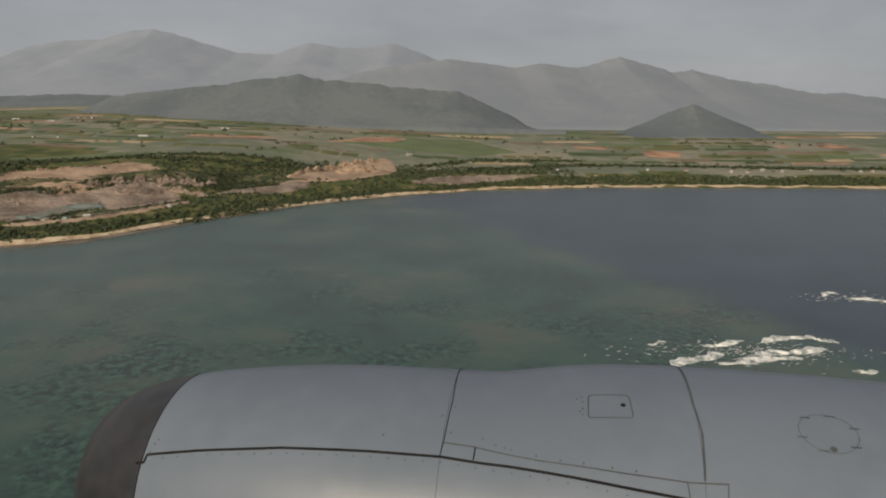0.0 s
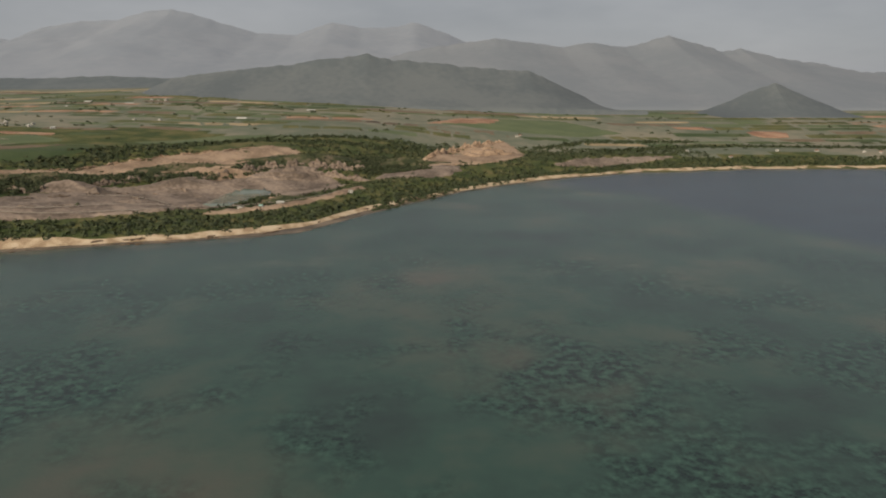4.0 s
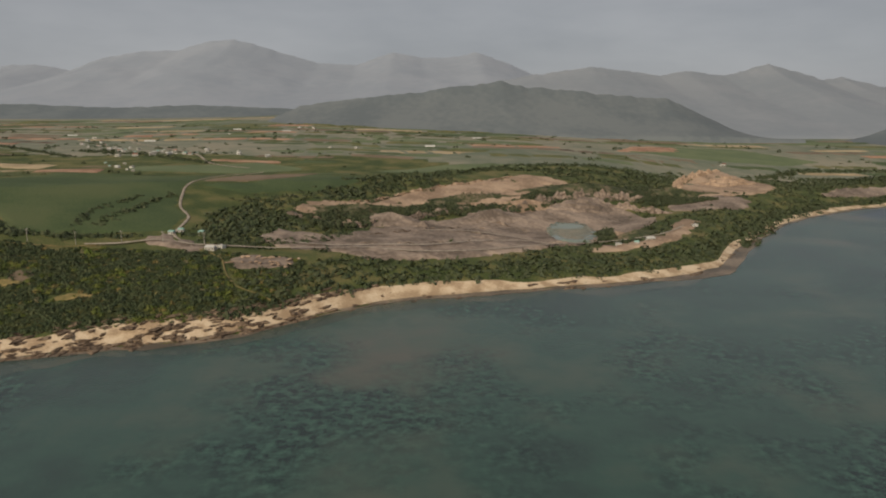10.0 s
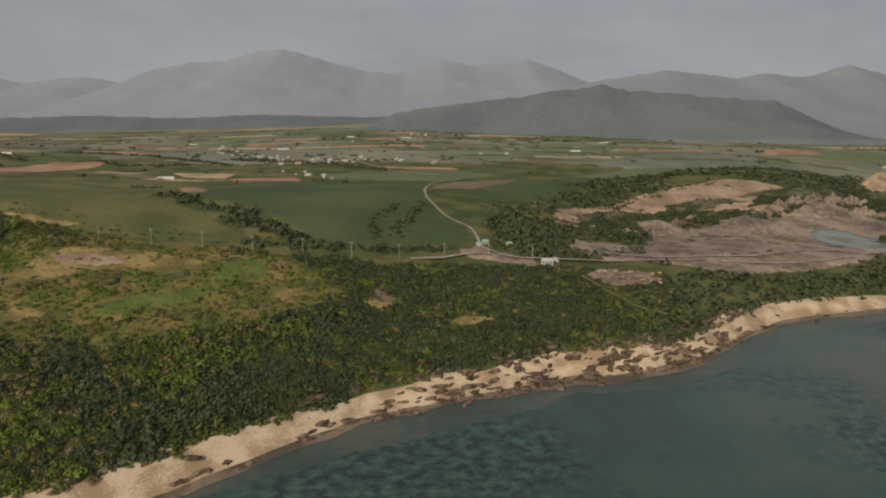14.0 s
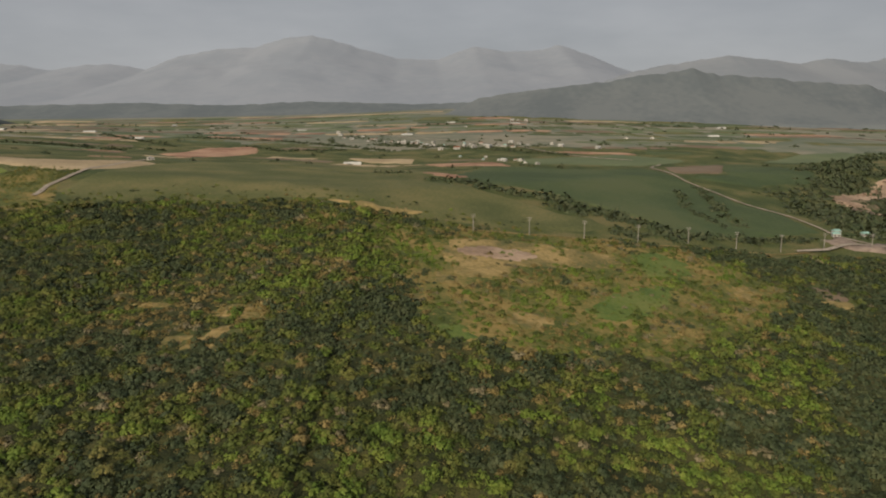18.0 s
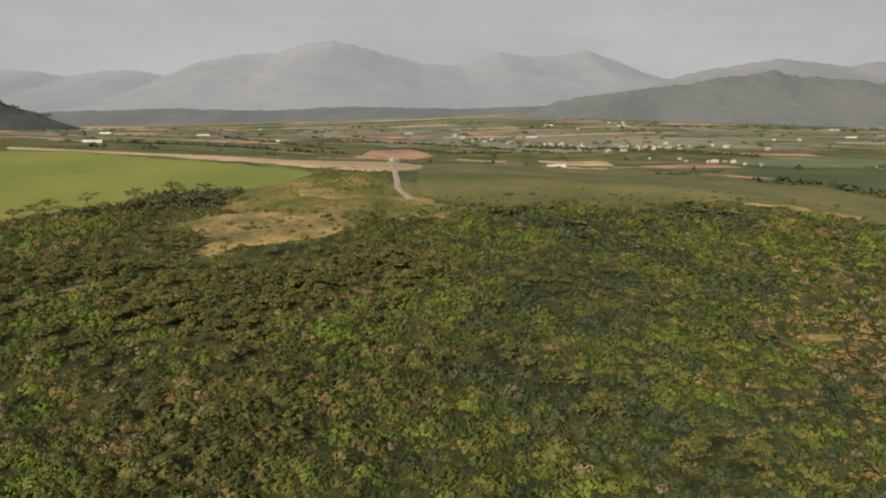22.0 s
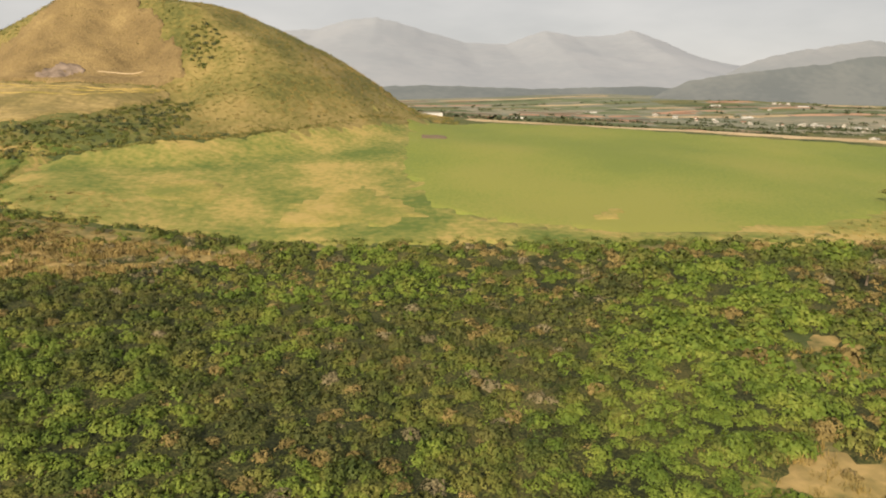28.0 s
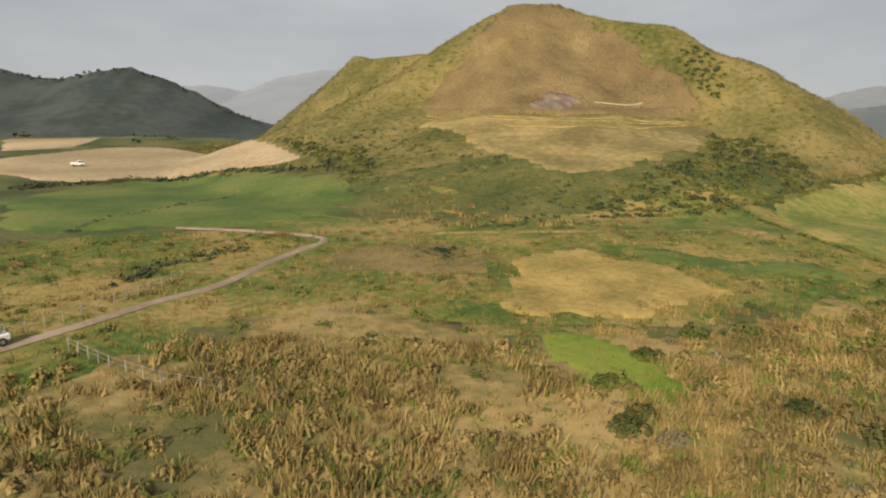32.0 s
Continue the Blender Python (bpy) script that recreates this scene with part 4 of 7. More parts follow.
def cliff(line, h, mat, label, step=2.2):
    """A quarried rock face along a plan line: columns and ledges, leaning back from its foot."""
    pts = [Vector(p) for p in line]
    run = []
    for a, b in zip(pts, pts[1:]):
        k = max(2, int((b - a).length / step))
        run += [a + (b - a) * i / k for i in range(k)]
    v, f, m = [], [], 6
    for i, p in enumerate(run):
        d = (run[min(i + 1, len(run) - 1)] - run[max(i - 1, 0)]).normalized()
        out = Vector((d.y, -d.x))
        if out.y > 0:
            out = -out
        ends = math.sin(math.pi * min(1, max(0, i / (len(run) - 1)))) ** 0.4
        tall = h * ends * (0.75 + 0.25 * math.sin(i * 0.7) + 0.2 * math.sin(i * 2.3))
        for j in range(m + 2):
            t = min(j, m) / m
            ledge = (0.8 * math.floor(t * 3) / 3 + 0.25 * t) * h * 0.35
            q = p + out * (1.5 - ledge + 0.7 * math.sin(i * 1.9 + j) + 0.4 * rng.uniform(-1, 1)) if j <= m else p - out * (5 + h * 0.5)
            v.append((q.x, q.y, float(height(p.x, p.y)) - 0.6 + (tall * t if j <= m else tall * 0.2)))
        if i:
            o, n = (i - 1) * (m + 2), i * (m + 2)
            f += [(o + j, n + j, n + j + 1, o + j + 1) for j in range(m + 1)]
    return tagged(mesh_object("cliff", v, f, [mat], False), label, "quarry", "faces of the quarry")


cliff([(-321, 566), (-300, 585), (-279, 605), (-245, 622), (-215, 632), (-183, 654)], 9, M_QUARRY, "grey-pink quarried rock face with ledges")
cliff([(-462, 512), (-438, 498), (-413, 500), (-388, 531), (-362, 557), (-338, 573), (-312, 594)], 5, M_QUARRY, "low grey quarried rock face")
cliff([(-420, 462), (-398, 486), (-368, 512), (-340, 528), (-316, 534)], 2.6, M_QUARRY, "low worked step in the quarry floor")
cliff([(-452, 452), (-420, 444), (-386, 448), (-352, 468), (-326, 494)], 2.0, M_QUARRY, "low worked step in the quarry floor")
cliff([(-348, 540), (-324, 548), (-310, 536), (-306, 512)], 3.0, M_QUARRY, "broken grey rock step above the pond")
cliff([(-245, 614), (-222, 614), (-202, 612), (-189, 592)], 6, M_QUARRY, "grey-pink quarried rock face behind the pond")
cliff([(-440, 545), (-410, 566), (-384, 600), (-350, 630), (-318, 655), (-288, 690)], 3.0, M_QTAN, "low tan rock face behind the bench")
cliff([(-140, 708), (-117, 778), (-85, 811), (-40, 855)], 8, M_QTAN, "sunlit tan quarried rock face")
QF = QUARRY[1][1]
for k in range(26):
    qx, qy = rng.uniform(-450, -200), rng.uniform(425, 630)
    if inside(np.array([qx]), np.array([qy]), QF)[0] and not (-305 < qx < -255 and 485 < qy < 572):
        mound("spoil_mound", qx, qy, rng.uniform(6, 16), rng.uniform(4, 8), rng.uniform(1.5, 4.5), M_QUARRY if k % 3 else M_QTAN, "small grey-pink quarry spoil heap", rng.uniform(0, 60), k * 0.7, 3 if k % 4 == 0 else 0)

# ---- roads and tracks ----
ribbon("winding_road", [(-505, 660), (-521, 631), (-528, 590), (-530, 549), (-525, 523), (-518, 498), (-507, 478), (-504, 456), (-503, 442), (-497, 432), (-484, 418)], 1.5, M_ROAD, 0.45, label="pale winding farm road between the fields")
ribbon("beach_track", [(-484, 418), (-478, 412), (-468, 401), (-461, 382), (-452, 367), (-437, 359)], 0.8, M_DULL, 0.4, label="narrow sandy track down to the beach")
ribbon("pole_track", [(-660, 399), (-597, 401), (-556, 408), (-530, 415)], 0.8, M_DULL, 0.4, label="faint track below the line of poles")
ribbon("haul_track", [(-448, 440), (-410, 436), (-372, 446), (-340, 470), (-318, 478), (-302, 470)], 1.6, M_ROAD, 1.7, label="pale haul track over the quarry floor")
ribbon("haul_track", [(-376, 500), (-350, 508), (-330, 500), (-312, 482)], 1.4, M_ROAD, 1.8, label="pale haul track over the quarry floor")
ribbon("quarry_road", [(-535, 414), (-522, 418), (-505, 427), (-484, 422), (-454, 423), (-420, 431), (-375, 434), (-335, 450), (-290, 480), (-262, 489), (-232, 502), (-205, 530)], 1.9, M_ROAD, 1.25, label="pale gravel quarry road")
ribbon("hill_track", [(-823, 548), (-821, 511), (-818, 467), (-817, 453), (-816, 436), (-813, 424), (-812, 418)], 2.1, M_ROAD, 0.45, label="pale dirt track over a low rise")
ribbon("faint_path", [(-812, 418), (-803, 410), (-792, 404), (-776, 402)], 0.6, M_DULL, 0.3, 1.5, label="faint worn path down from the rise")
ribbon("farm_track", [(-1172, 350), (-1165, 361), (-1162.5, 365), (-1160, 369.5), (-1156, 375.5), (-1153, 385), (-1151, 390), (-1149, 395), (-1150.5, 397.3), (-1158, 398.5), (-1168, 400)], 1.05, M_TRACK, 0.25, 1.2, label="pink-grey dirt farm track")
ribbon("scrub_path", [(-895, 311), (-892, 317), (-886, 326), (-879, 337), (-871, 345)], 1.25, M_BROWN, 0.25, 1.5, label="bare brown footpath through scrub")
ribbon("village_road", [(-894, 1098), (-758, 982), (-688, 878), (-598, 776), (-559, 701), (-520, 679)], 2.4, M_ROAD, 0.8, 12, label="pale road through the village")

ribbon("meadow_track", [(-1147.5, 396.5), (-1136, 400), (-1118, 401.5), (-1102, 403), (-1090, 404)], 1.0, M_DRY, 0.22, 1.5, label="faint grassy track below the hill")

# ---- surf on the reef edge ----
def surf(name, cx, cy, length, depth, turn, seed):
    v, f, n, m = [], [], 46, 9
    t = math.radians(turn)
    for j in range(m):
        for i in range(n):
            s, d = i / (n - 1), j / (m - 1)
            edge = depth * (0.35 + 0.65 * math.sin(math.pi * s) ** 0.6) * (1 + 0.4 * math.sin(9 * s + seed) + 0.25 * math.sin(23 * s + 2 * seed))
            u, w = (s - 0.5) * length, (d - 0.3) * edge + 0.8 * math.sin(7 * s + seed)
            z = 0.12 + 0.9 * math.sin(math.pi * d) ** 2 * math.sin(math.pi * s) * (0.6 + 0.4 * math.sin(31 * s + 5 * d + seed))
            v.append((cx + u * math.cos(t) - w * math.sin(t), cy + u * math.sin(t) + w * math.cos(t), z - (0.2 if j in (0, m - 1) or i in (0, n - 1) else 0)))
    for j in range(m - 1):
        for i in range(n - 1):
            a = j * n + i
            f.append((a, a + 1, a + n + 1, a + n))
    return tagged(mesh_object(name, v, f, [M_FOAM]), "white foaming breaker over the reef edge", "wave", "breakers on the reef")


for k, (cx, cy, ln, dp, tn) in enumerate([(100, 230, 26, 6, 28), (116, 246, 20, 4, 20), (122, 229, 34, 6, 10), (143, 252, 26, 5, 15), (138, 237, 30, 6, 12), (157, 250, 10, 3, -40), (196, 316, 12, 3, 30),
                                          (212, 305, 26, 4, -15), (154, 218, 9, 3, 0), (90, 247, 9, 1.0, 25)]):
    surf("breaker", cx, cy, ln, dp, tn, k * 1.7)

fl = rng.normal(size=(420, 2)) * np.array([22, 6]) + np.array([122, 238])
far = rng.normal(size=(90, 2)) * np.array([14, 5]) + np.array([204, 310])
fl = np.concatenate([fl, far])
tn = rng.normal(0.25, 0.3, len(fl))
sz = rng.uniform(0.06, 0.36, len(fl))
ax, ay = np.stack([np.cos(tn), np.sin(tn), tn * 0], 1) * (sz * rng.uniform(2, 6, len(fl)))[:, None], np.stack([-np.sin(tn), np.cos(tn), tn * 0], 1) * sz[:, None]
ce = np.concatenate([fl, np.full((len(fl), 1), 0.1)], 1)
FLAKES = np.stack([ce - ax, ce - ay, ce + ax, ce + ay], 1)

# ---- plants ----
def leafy(n, size, flat=0.75, seed=0, core=0.55, low=-0.25):
    """A clump of n small pointed leaves spread through a dome of radius 1."""
    r = np.random.RandomState(seed)
    d = r.normal(size=(n, 3))
    d[:, 2] = np.abs(d[:, 2]) + low
    d /= np.linalg.norm(d, axis=1)[:, None]
    lump = 1 + 0.22 * np.sin(4 * d[:, 0] + seed) + 0.2 * np.sin(5 * d[:, 1] + 2 * seed)
    c = d * (r.uniform(core, 1, n) * lump)[:, None]
    c[:, 2] *= flat
    nrm = d + np.array([0, 0, 0.25]) + r.normal(scale=0.3, size=(n, 3))
    nrm /= np.linalg.norm(nrm, axis=1)[:, None]
    a = np.cross(nrm, r.normal(size=(n, 3)))
    a /= np.linalg.norm(a, axis=1)[:, None]
    b = np.cross(nrm, a)
    s = (size * r.uniform(0.6, 1.3, n))[:, None]
    return np.stack([c - a * s * 0.66 - b * s * 0.7, c + a * s * 0.66 - b * s * 0.6, c + b * s * 1.35], 1)



def heart(n, radius, flat, seed):
    """The dense inner mass of a shrub: broad overlapping leaf sprays lying on a dome."""
    r = np.random.RandomState(seed + 500)
    k = np.arange(n) + 0.5
    z, a = 1 - 1.05 * k / n, 2.39996 * k + seed
    d = np.stack([np.sqrt(np.clip(1 - z * z, 0, 1)) * np.cos(a), np.sqrt(np.clip(1 - z * z, 0, 1)) * np.sin(a), z], 1)
    c = d * (radius * r.uniform(0.85, 1.05, n))[:, None]
    c[:, 2] *= flat
    t = np.cross(d, r.normal(size=(n, 3)))
    t /= np.linalg.norm(t, axis=1)[:, None]
    b = np.cross(d, t)
    s = radius * 1.55 / math.sqrt(n)
    return np.stack([c - t * s - b * s * 0.6, c + t * s - b * s * 0.5, c + b * s * 1.1], 1)


def crown(lobes, leaves, size, seed, spread=0.6, flat=0.85):
    """A rounded shrub of radius 1 built of leafy lobes: outer leaves lie on each lobe, and a dense dome fills the middle."""
    r = np.random.RandomState(seed + 900)
    out = [heart(max(10, leaves // 2), 0.62, flat, seed)]
    for k in range(lobes):
        a = 2.39996 * k + seed
        up = 0.12 + 0.88 * (1 - (k + 0.5) / lobes)
        c = np.array([spread * math.cos(a) * math.sqrt(1.02 - up * up), spread * math.sin(a) * math.sqrt(1.02 - up * up), spread * up * flat]) * r.uniform(0.85, 1.15)
        rad = r.uniform(0.34, 0.5)
        d = r.normal(size=(leaves, 3)) + 1.1 * c / np.linalg.norm(c)
        d[:, 2] += 0.2
        d /= np.linalg.norm(d, axis=1)[:, None]
        p = c + d * (rad * r.uniform(0.8, 1.08, leaves))[:, None]
        nrm = d + np.array([0, 0, 0.15]) + r.normal(scale=0.22, size=(leaves, 3))
        nrm /= np.linalg.norm(nrm, axis=1)[:, None]
        u = np.cross(nrm, r.normal(size=(leaves, 3)))
        u /= np.linalg.norm(u, axis=1)[:, None]
        w = np.cross(nrm, u)
        q = (size * r.uniform(0.6, 1.3, leaves))[:, None]
        out.append(np.stack([p - u * q * 0.8 - w * q * 0.7, p + u * q * 0.8 - w * q * 0.6, p + w * q * 1.3], 1))
    return np.concatenate(out)


def tiers(pads, leaves, size, seed):
    """A wind-bent pine crown of radius 1: flat pads of needles at several heights with dark gaps between."""
    r = np.random.RandomState(seed + 1300)
    out = []
    for k in range(pads):
        a, m = 2.39996 * k + seed, 0.62 * math.sqrt((k + 0.3) / pads)
        c = np.array([m * math.cos(a), m * math.sin(a), 0.95 - 0.75 * m + r.uniform(-0.12, 0.12)])
        rad = r.uniform(0.26, 0.4)
        t, q = r.uniform(0, 6.283, leaves), np.sqrt(r.uniform(0, 1, leaves))
        p = c + np.stack([rad * q * np.cos(t), rad * 0.8 * q * np.sin(t), 0.13 * (1 - q * q) + r.uniform(-0.02, 0.03, leaves)], 1)
        nrm = np.array([0, 0, 1.0]) + np.stack([0.6 * q * np.cos(t), 0.6 * q * np.sin(t), 0 * t], 1) + r.normal(scale=0.2, size=(leaves, 3))
        nrm /= np.linalg.norm(nrm, axis=1)[:, None]
        u = np.cross(nrm, r.normal(size=(leaves, 3)))
        u /= np.linalg.norm(u, axis=1)[:, None]
        w = np.cross(nrm, u)
        g = (size * r.uniform(0.6, 1.3, leaves))[:, None]
        out.append(np.stack([p - u * g * 0.8 - w * g * 0.7, p + u * g * 0.8 - w * g * 0.6, p + w * g * 1.3], 1))
    return np.concatenate(out)


def blades(n, seed=0, broad=1.0):
    """A tuft of upright grass blades, each a narrow triangle, 1 high."""
    r = np.random.RandomState(seed)
    p = np.concatenate([r.normal(scale=0.45, size=(n, 2)), np.zeros((n, 1))], 1)
    t = r.uniform(0, 6.283, n)
    w = np.stack([np.cos(t), np.sin(t), t * 0], 1) * (broad * r.uniform(0.03, 0.07, n))[:, None]
    top = p + np.concatenate([r.normal(scale=0.28, size=(n, 2)), r.uniform(0.6, 1.1, (n, 1))], 1)
    return np.stack([p - w * 1.6, p + w * 1.6, top], 1)


def quads_mesh(name, q, mat):
    """One mesh of loose faces, from an array of shape (n, corners, 3)."""
    n, c = q.shape[:2]
    me = bpy.data.meshes.new(name)
    me.vertices.add(c * n)
    me.vertices.foreach_set("co", q.astype(np.float32).ravel())
    me.loops.add(c * n)
    me.loops.foreach_set("vertex_index", np.arange(c * n, dtype=np.int32))
    me.polygons.add(n)
    me.polygons.foreach_set("loop_start", np.arange(0, c * n, c, dtype=np.int32))
    me.materials.append(mat)
    me.update()
    return me


def scatter(name, x, y, size, kinds, mat, label, category, tall=1.0, sink=0.15, base=None):
    """Plants at the given places in one mesh of leaves; size is the radius of each."""
    if len(x) == 0:
        return None
    z = (height(x, y) if base is None else base) - sink * size
    out, pick = [], rng.randint(0, len(kinds), len(x))
    turn = rng.uniform(0, 6.283, len(x))
    for k, t in enumerate(kinds):
        i = np.where(pick == k)[0]
        if len(i) == 0:
            continue
        c, s = np.cos(turn[i])[:, None, None], np.sin(turn[i])[:, None, None]
        sz = size[i][:, None, None]
        qx = (t[None, :, :, 0] * c - t[None, :, :, 1] * s) * sz + x[i][:, None, None]
        qy = (t[None, :, :, 0] * s + t[None, :, :, 1] * c) * sz + y[i][:, None, None]
        qz = t[None, :, :, 2] * sz * tall + z[i][:, None, None]
        out.append(np.stack([qx, qy, qz], -1).reshape(-1, 3, 3))
    return tagged(new(name, quads_mesh(name, np.concatenate(out), mat)), label, category, kind="stuff")


def foliage(name, colors, rough=0.7):
    m = surface(name, colors, 0.28, 0.9, rough=rough, relief=0.0, spread=0.17, island=0.07, dull=0.0)
    return m


L_BRIGHT = foliage("bright_leaves", [(0.055, 0.094, 0.013), (0.098, 0.143, 0.021), (0.152, 0.185, 0.034)])
L_MID = foliage("green_leaves", [(0.036, 0.056, 0.012), (0.076, 0.097, 0.019), (0.128, 0.13, 0.032)])
L_DARK = foliage("dark_leaves", [(0.025, 0.039, 0.018), (0.045, 0.061, 0.027), (0.074, 0.086, 0.039)])
L_DEEP = foliage("deep_olive_leaves", [(0.03, 0.042, 0.012), (0.058, 0.068, 0.018), (0.1, 0.102, 0.03)])
L_HEDGE = foliage("hedge_leaves", [(0.028, 0.041, 0.021), (0.048, 0.061, 0.03), (0.075, 0.083, 0.042)])
L_PINE = foliage("pine_needles", [(0.044, 0.058, 0.016), (0.09, 0.1, 0.026), (0.152, 0.138, 0.043)])
L_DRY = foliage("dry_shrub", [(0.096, 0.078, 0.028), (0.16, 0.126, 0.046), (0.235, 0.182, 0.073)])
L_GREY = foliage("grey_twigs", [(0.1, 0.09, 0.05), (0.16, 0.14, 0.08), (0.21, 0.18, 0.11)])
L_OLIVE = foliage("olive_grass", [(0.062, 0.072, 0.018), (0.11, 0.11, 0.028), (0.17, 0.15, 0.045)])
L_STRAW = foliage("straw_blades", [(0.13, 0.105, 0.035), (0.22, 0.165, 0.055), (0.32, 0.24, 0.085)])
M_BARK = surface("grey_bark", [(0.09, 0.07, 0.05), (0.16, 0.13, 0.10)], 1.0, 8.0, relief=0.05)

FINE = [crown(7, 26, 0.125, 40 + k) for k in range(8)]
FINEST = [crown(9, 42, 0.095, 80 + k) for k in range(8)]
NEAR = [np.concatenate([leafy(46, 0.195, 0.85, k, 0.62), heart(14, 0.62, 0.8, k)]) for k in range(8)]
CROWN = [crown(6, 11, 0.19, 10 + k) for k in range(8)]
tagged(new("foam_flakes", quads_mesh("foam_flakes", FLAKES, M_FOAM)), "loose white foam flecks around the breakers", "foam", kind="stuff")
PAD = [tiers(11, 20, 0.105, 60 + k) for k in range(8)]
PADFAR = [tiers(5, 12, 0.2, 70 + k) for k in range(6)]
FARK = [leafy(30, 0.33, 0.8, 20 + k) for k in range(6)]
REED = [blades(30, 30 + k, 1.15) for k in range(6)]
L_REED = foliage("golden_reed", [(0.135, 0.105, 0.04), (0.225, 0.17, 0.064), (0.325, 0.245, 0.098)])
TUFT = [blades(17, k) for k in range(5)]


def path_y(x):
    """The line over the ground along which the flight goes."""
    return np.interp(x, [-1140, -945, -740, -400, 0], [311, 251, 186, 94, 0])


def top_of_wood(x):
    """Inner edge of the coastal scrub, as y for x."""
    return np.interp(x, [-1120, -1100, -1081, -1050, -1033, -969, -940, -925, -912, -897, -868, -862, -849, -835, -823, -812, -797, -766, -732, -712, -690, -670, -638, -600, -560, -510, -470, -430, -380, -300, -230, -160, -60, 60, 300, 700],
                     [362, 370, 386, 383, 381, 380, 377, 384, 402, 413, 420, 409, 407, 404, 393, 397, 398, 414, 414, 418, 408, 402, 396, 402, 406, 412, 410, 404, 409, 430, 458, 509, 594, 689, 721, 722])


def free_of(x, y, polys):
    ok = np.ones(len(x), bool)
    for p in polys:
        ok &= ~inside(x, y, p)
    return ok


def jitter_grid(x0, x1, y0, y1, step):
    gx, gy = np.meshgrid(np.arange(x0, x1, step), np.arange(y0, y1, step))
    x = gx.ravel() + rng.uniform(-0.5, 0.5, gx.size) * step
    y = gy.ravel() + rng.uniform(-0.5, 0.5, gx.size) * step
    return x, y


OPEN = [f[1] for f in FIELDS if f[0] in ("dry_clearing", "green_clearing", "bare_clearing", "basin_meadow", "dry_strip", "dry_grass", "crop_field", "pasture", "rough_meadow", "green_meadow")] + [q[1] for q in QUARRY]
ROADLINE = [(-497, 432), (-478, 412), (-468, 401), (-461, 382), (-452, 367), (-437, 359)]
SCRUB_PATH = [(-895, 311), (-892, 317), (-886, 326), (-879, 337), (-871, 345)]


def off_roads(x, y, lines, w):
    ok = np.ones(len(x), bool)
    for line in lines:
        for (ax, ay), (bx2, by2) in zip(line, line[1:]):
            dx, dy = bx2 - ax, by2 - ay
            t = np.clip(((x - ax) * dx + (y - ay) * dy) / (dx * dx + dy * dy), 0, 1)
            ok &= np.hypot(x - ax - t * dx, y - ay - t * dy) > w
    return ok



def reed_bed(x, y):
    """Where tall dry reeds take the place of shrubs."""
    wx, wy = x + 5 * wavy(x, y, 21, 3.0), y + 4 * wavy(x, y, 17, 6.0)
    main = inside(wx, wy, [(-1150, 376), (-1128, 365), (-1110, 368), (-1083, 384), (-1060, 385), (-1044, 378), (-1036, 381), (-1030, 373), (-1052, 362), (-1072, 352), (-1084, 334), (-1124, 326), (-1170, 340)])
    return main & (wavy(x, y, 19, 2.0) + 0.6 * wavy(x, y, 8, 4.0) > -0.5) & free_of(np.ravel(x), np.ravel(y), [f[1] for f in FIELDS if f[0] in ("dry_grass", "green_clearing", "damp_grass")]).reshape(np.shape(x))


def reeds():
    """Tall golden reeds between the pasture and the scrub."""
    x, y = jitter_grid(-1170, -985, 318, 392, 0.74)
    n = wavy(x, y, 17, 2.0) + 0.5 * wavy(x, y, 6, 4.0)
    upper = np.minimum(top_of_wood(x), np.interp(x, [-1165, -1137, -1126, -1112, -1092], [372, 366, 366, 367, 376])) + 1.5 * wavy(x, y, 15, 3.0)
    ok = reed_bed(x, y) & (y < upper) & (y > path_y(x) + 14) & (n + 0.9 * rng.uniform(-1, 1, len(x)) > -0.55 + 0.5 * smooth(-1135, -1160, x)) & free_of(x, y, [FIELDS[0][1]]) & off_roads(x, y, [[(-1174.9, 346.4), (-1166.8, 359.2), (-1160, 368.4)]], 1.6)
    x, y, n = x[ok], y[ok], n[ok]
    u = rng.uniform(0, 1, len(x))
    i = u < 0.42
    scatter("reed_bed", x[i], y[i], rng.uniform(0.6, 1.1, i.sum()), REED, L_REED, "tall golden-brown dry reeds", "reeds", 1.0, 0.04)
    i = (u > 0.42) & (u < 0.66)
    scatter("reed_clumps", x[i], y[i], rng.uniform(0.4, 0.75, i.sum()), CROWN, L_REED, "rounded clumps of tawny reed plumes", "reeds", 1.25, 0.0)
    i = u > 0.84
    scatter("green_reeds", x[i], y[i], rng.uniform(0.6, 1.0, i.sum()), REED, L_BRIGHT, "fresh green grass among the reeds", "reeds", 0.8, 0.04)



def young_shrubs():
    """Knee-high shrubs that close the scrub nearest to the runway."""
    x, y = jitter_grid(-1125, -985, 285, 386, 1.35)
    n = wavy(x, y, 23, 5.0) + 0.5 * wavy(x, y, 8, 1.0)
    ok = ~reed_bed(x, y) & (y < top_of_wood(x)) & (y > path_y(x) + 14) & free_of(x, y, OPEN) & (y < path_y(x) + 95)
    x, y, n = x[ok], y[ok], n[ok]
    u = rng.uniform(0, 1, len(x))
    size = rng.uniform(0.5, 1.0, len(x))
    for name, mat, i, label in (("young_shrubs", L_BRIGHT, (n > -0.1) & (u < 0.7), "knee-high bright green shrubs"), ("young_shrubs", L_MID, ((n <= -0.1) | (u >= 0.7)) & (u < 0.9), "knee-high green shrubs"),
                                ("dry_young_shrubs", L_DRY, (u >= 0.9), "knee-high dry brown shrubs")):
        scatter(name, x[i], y[i], size[i], NEAR, mat, label, "scrub")


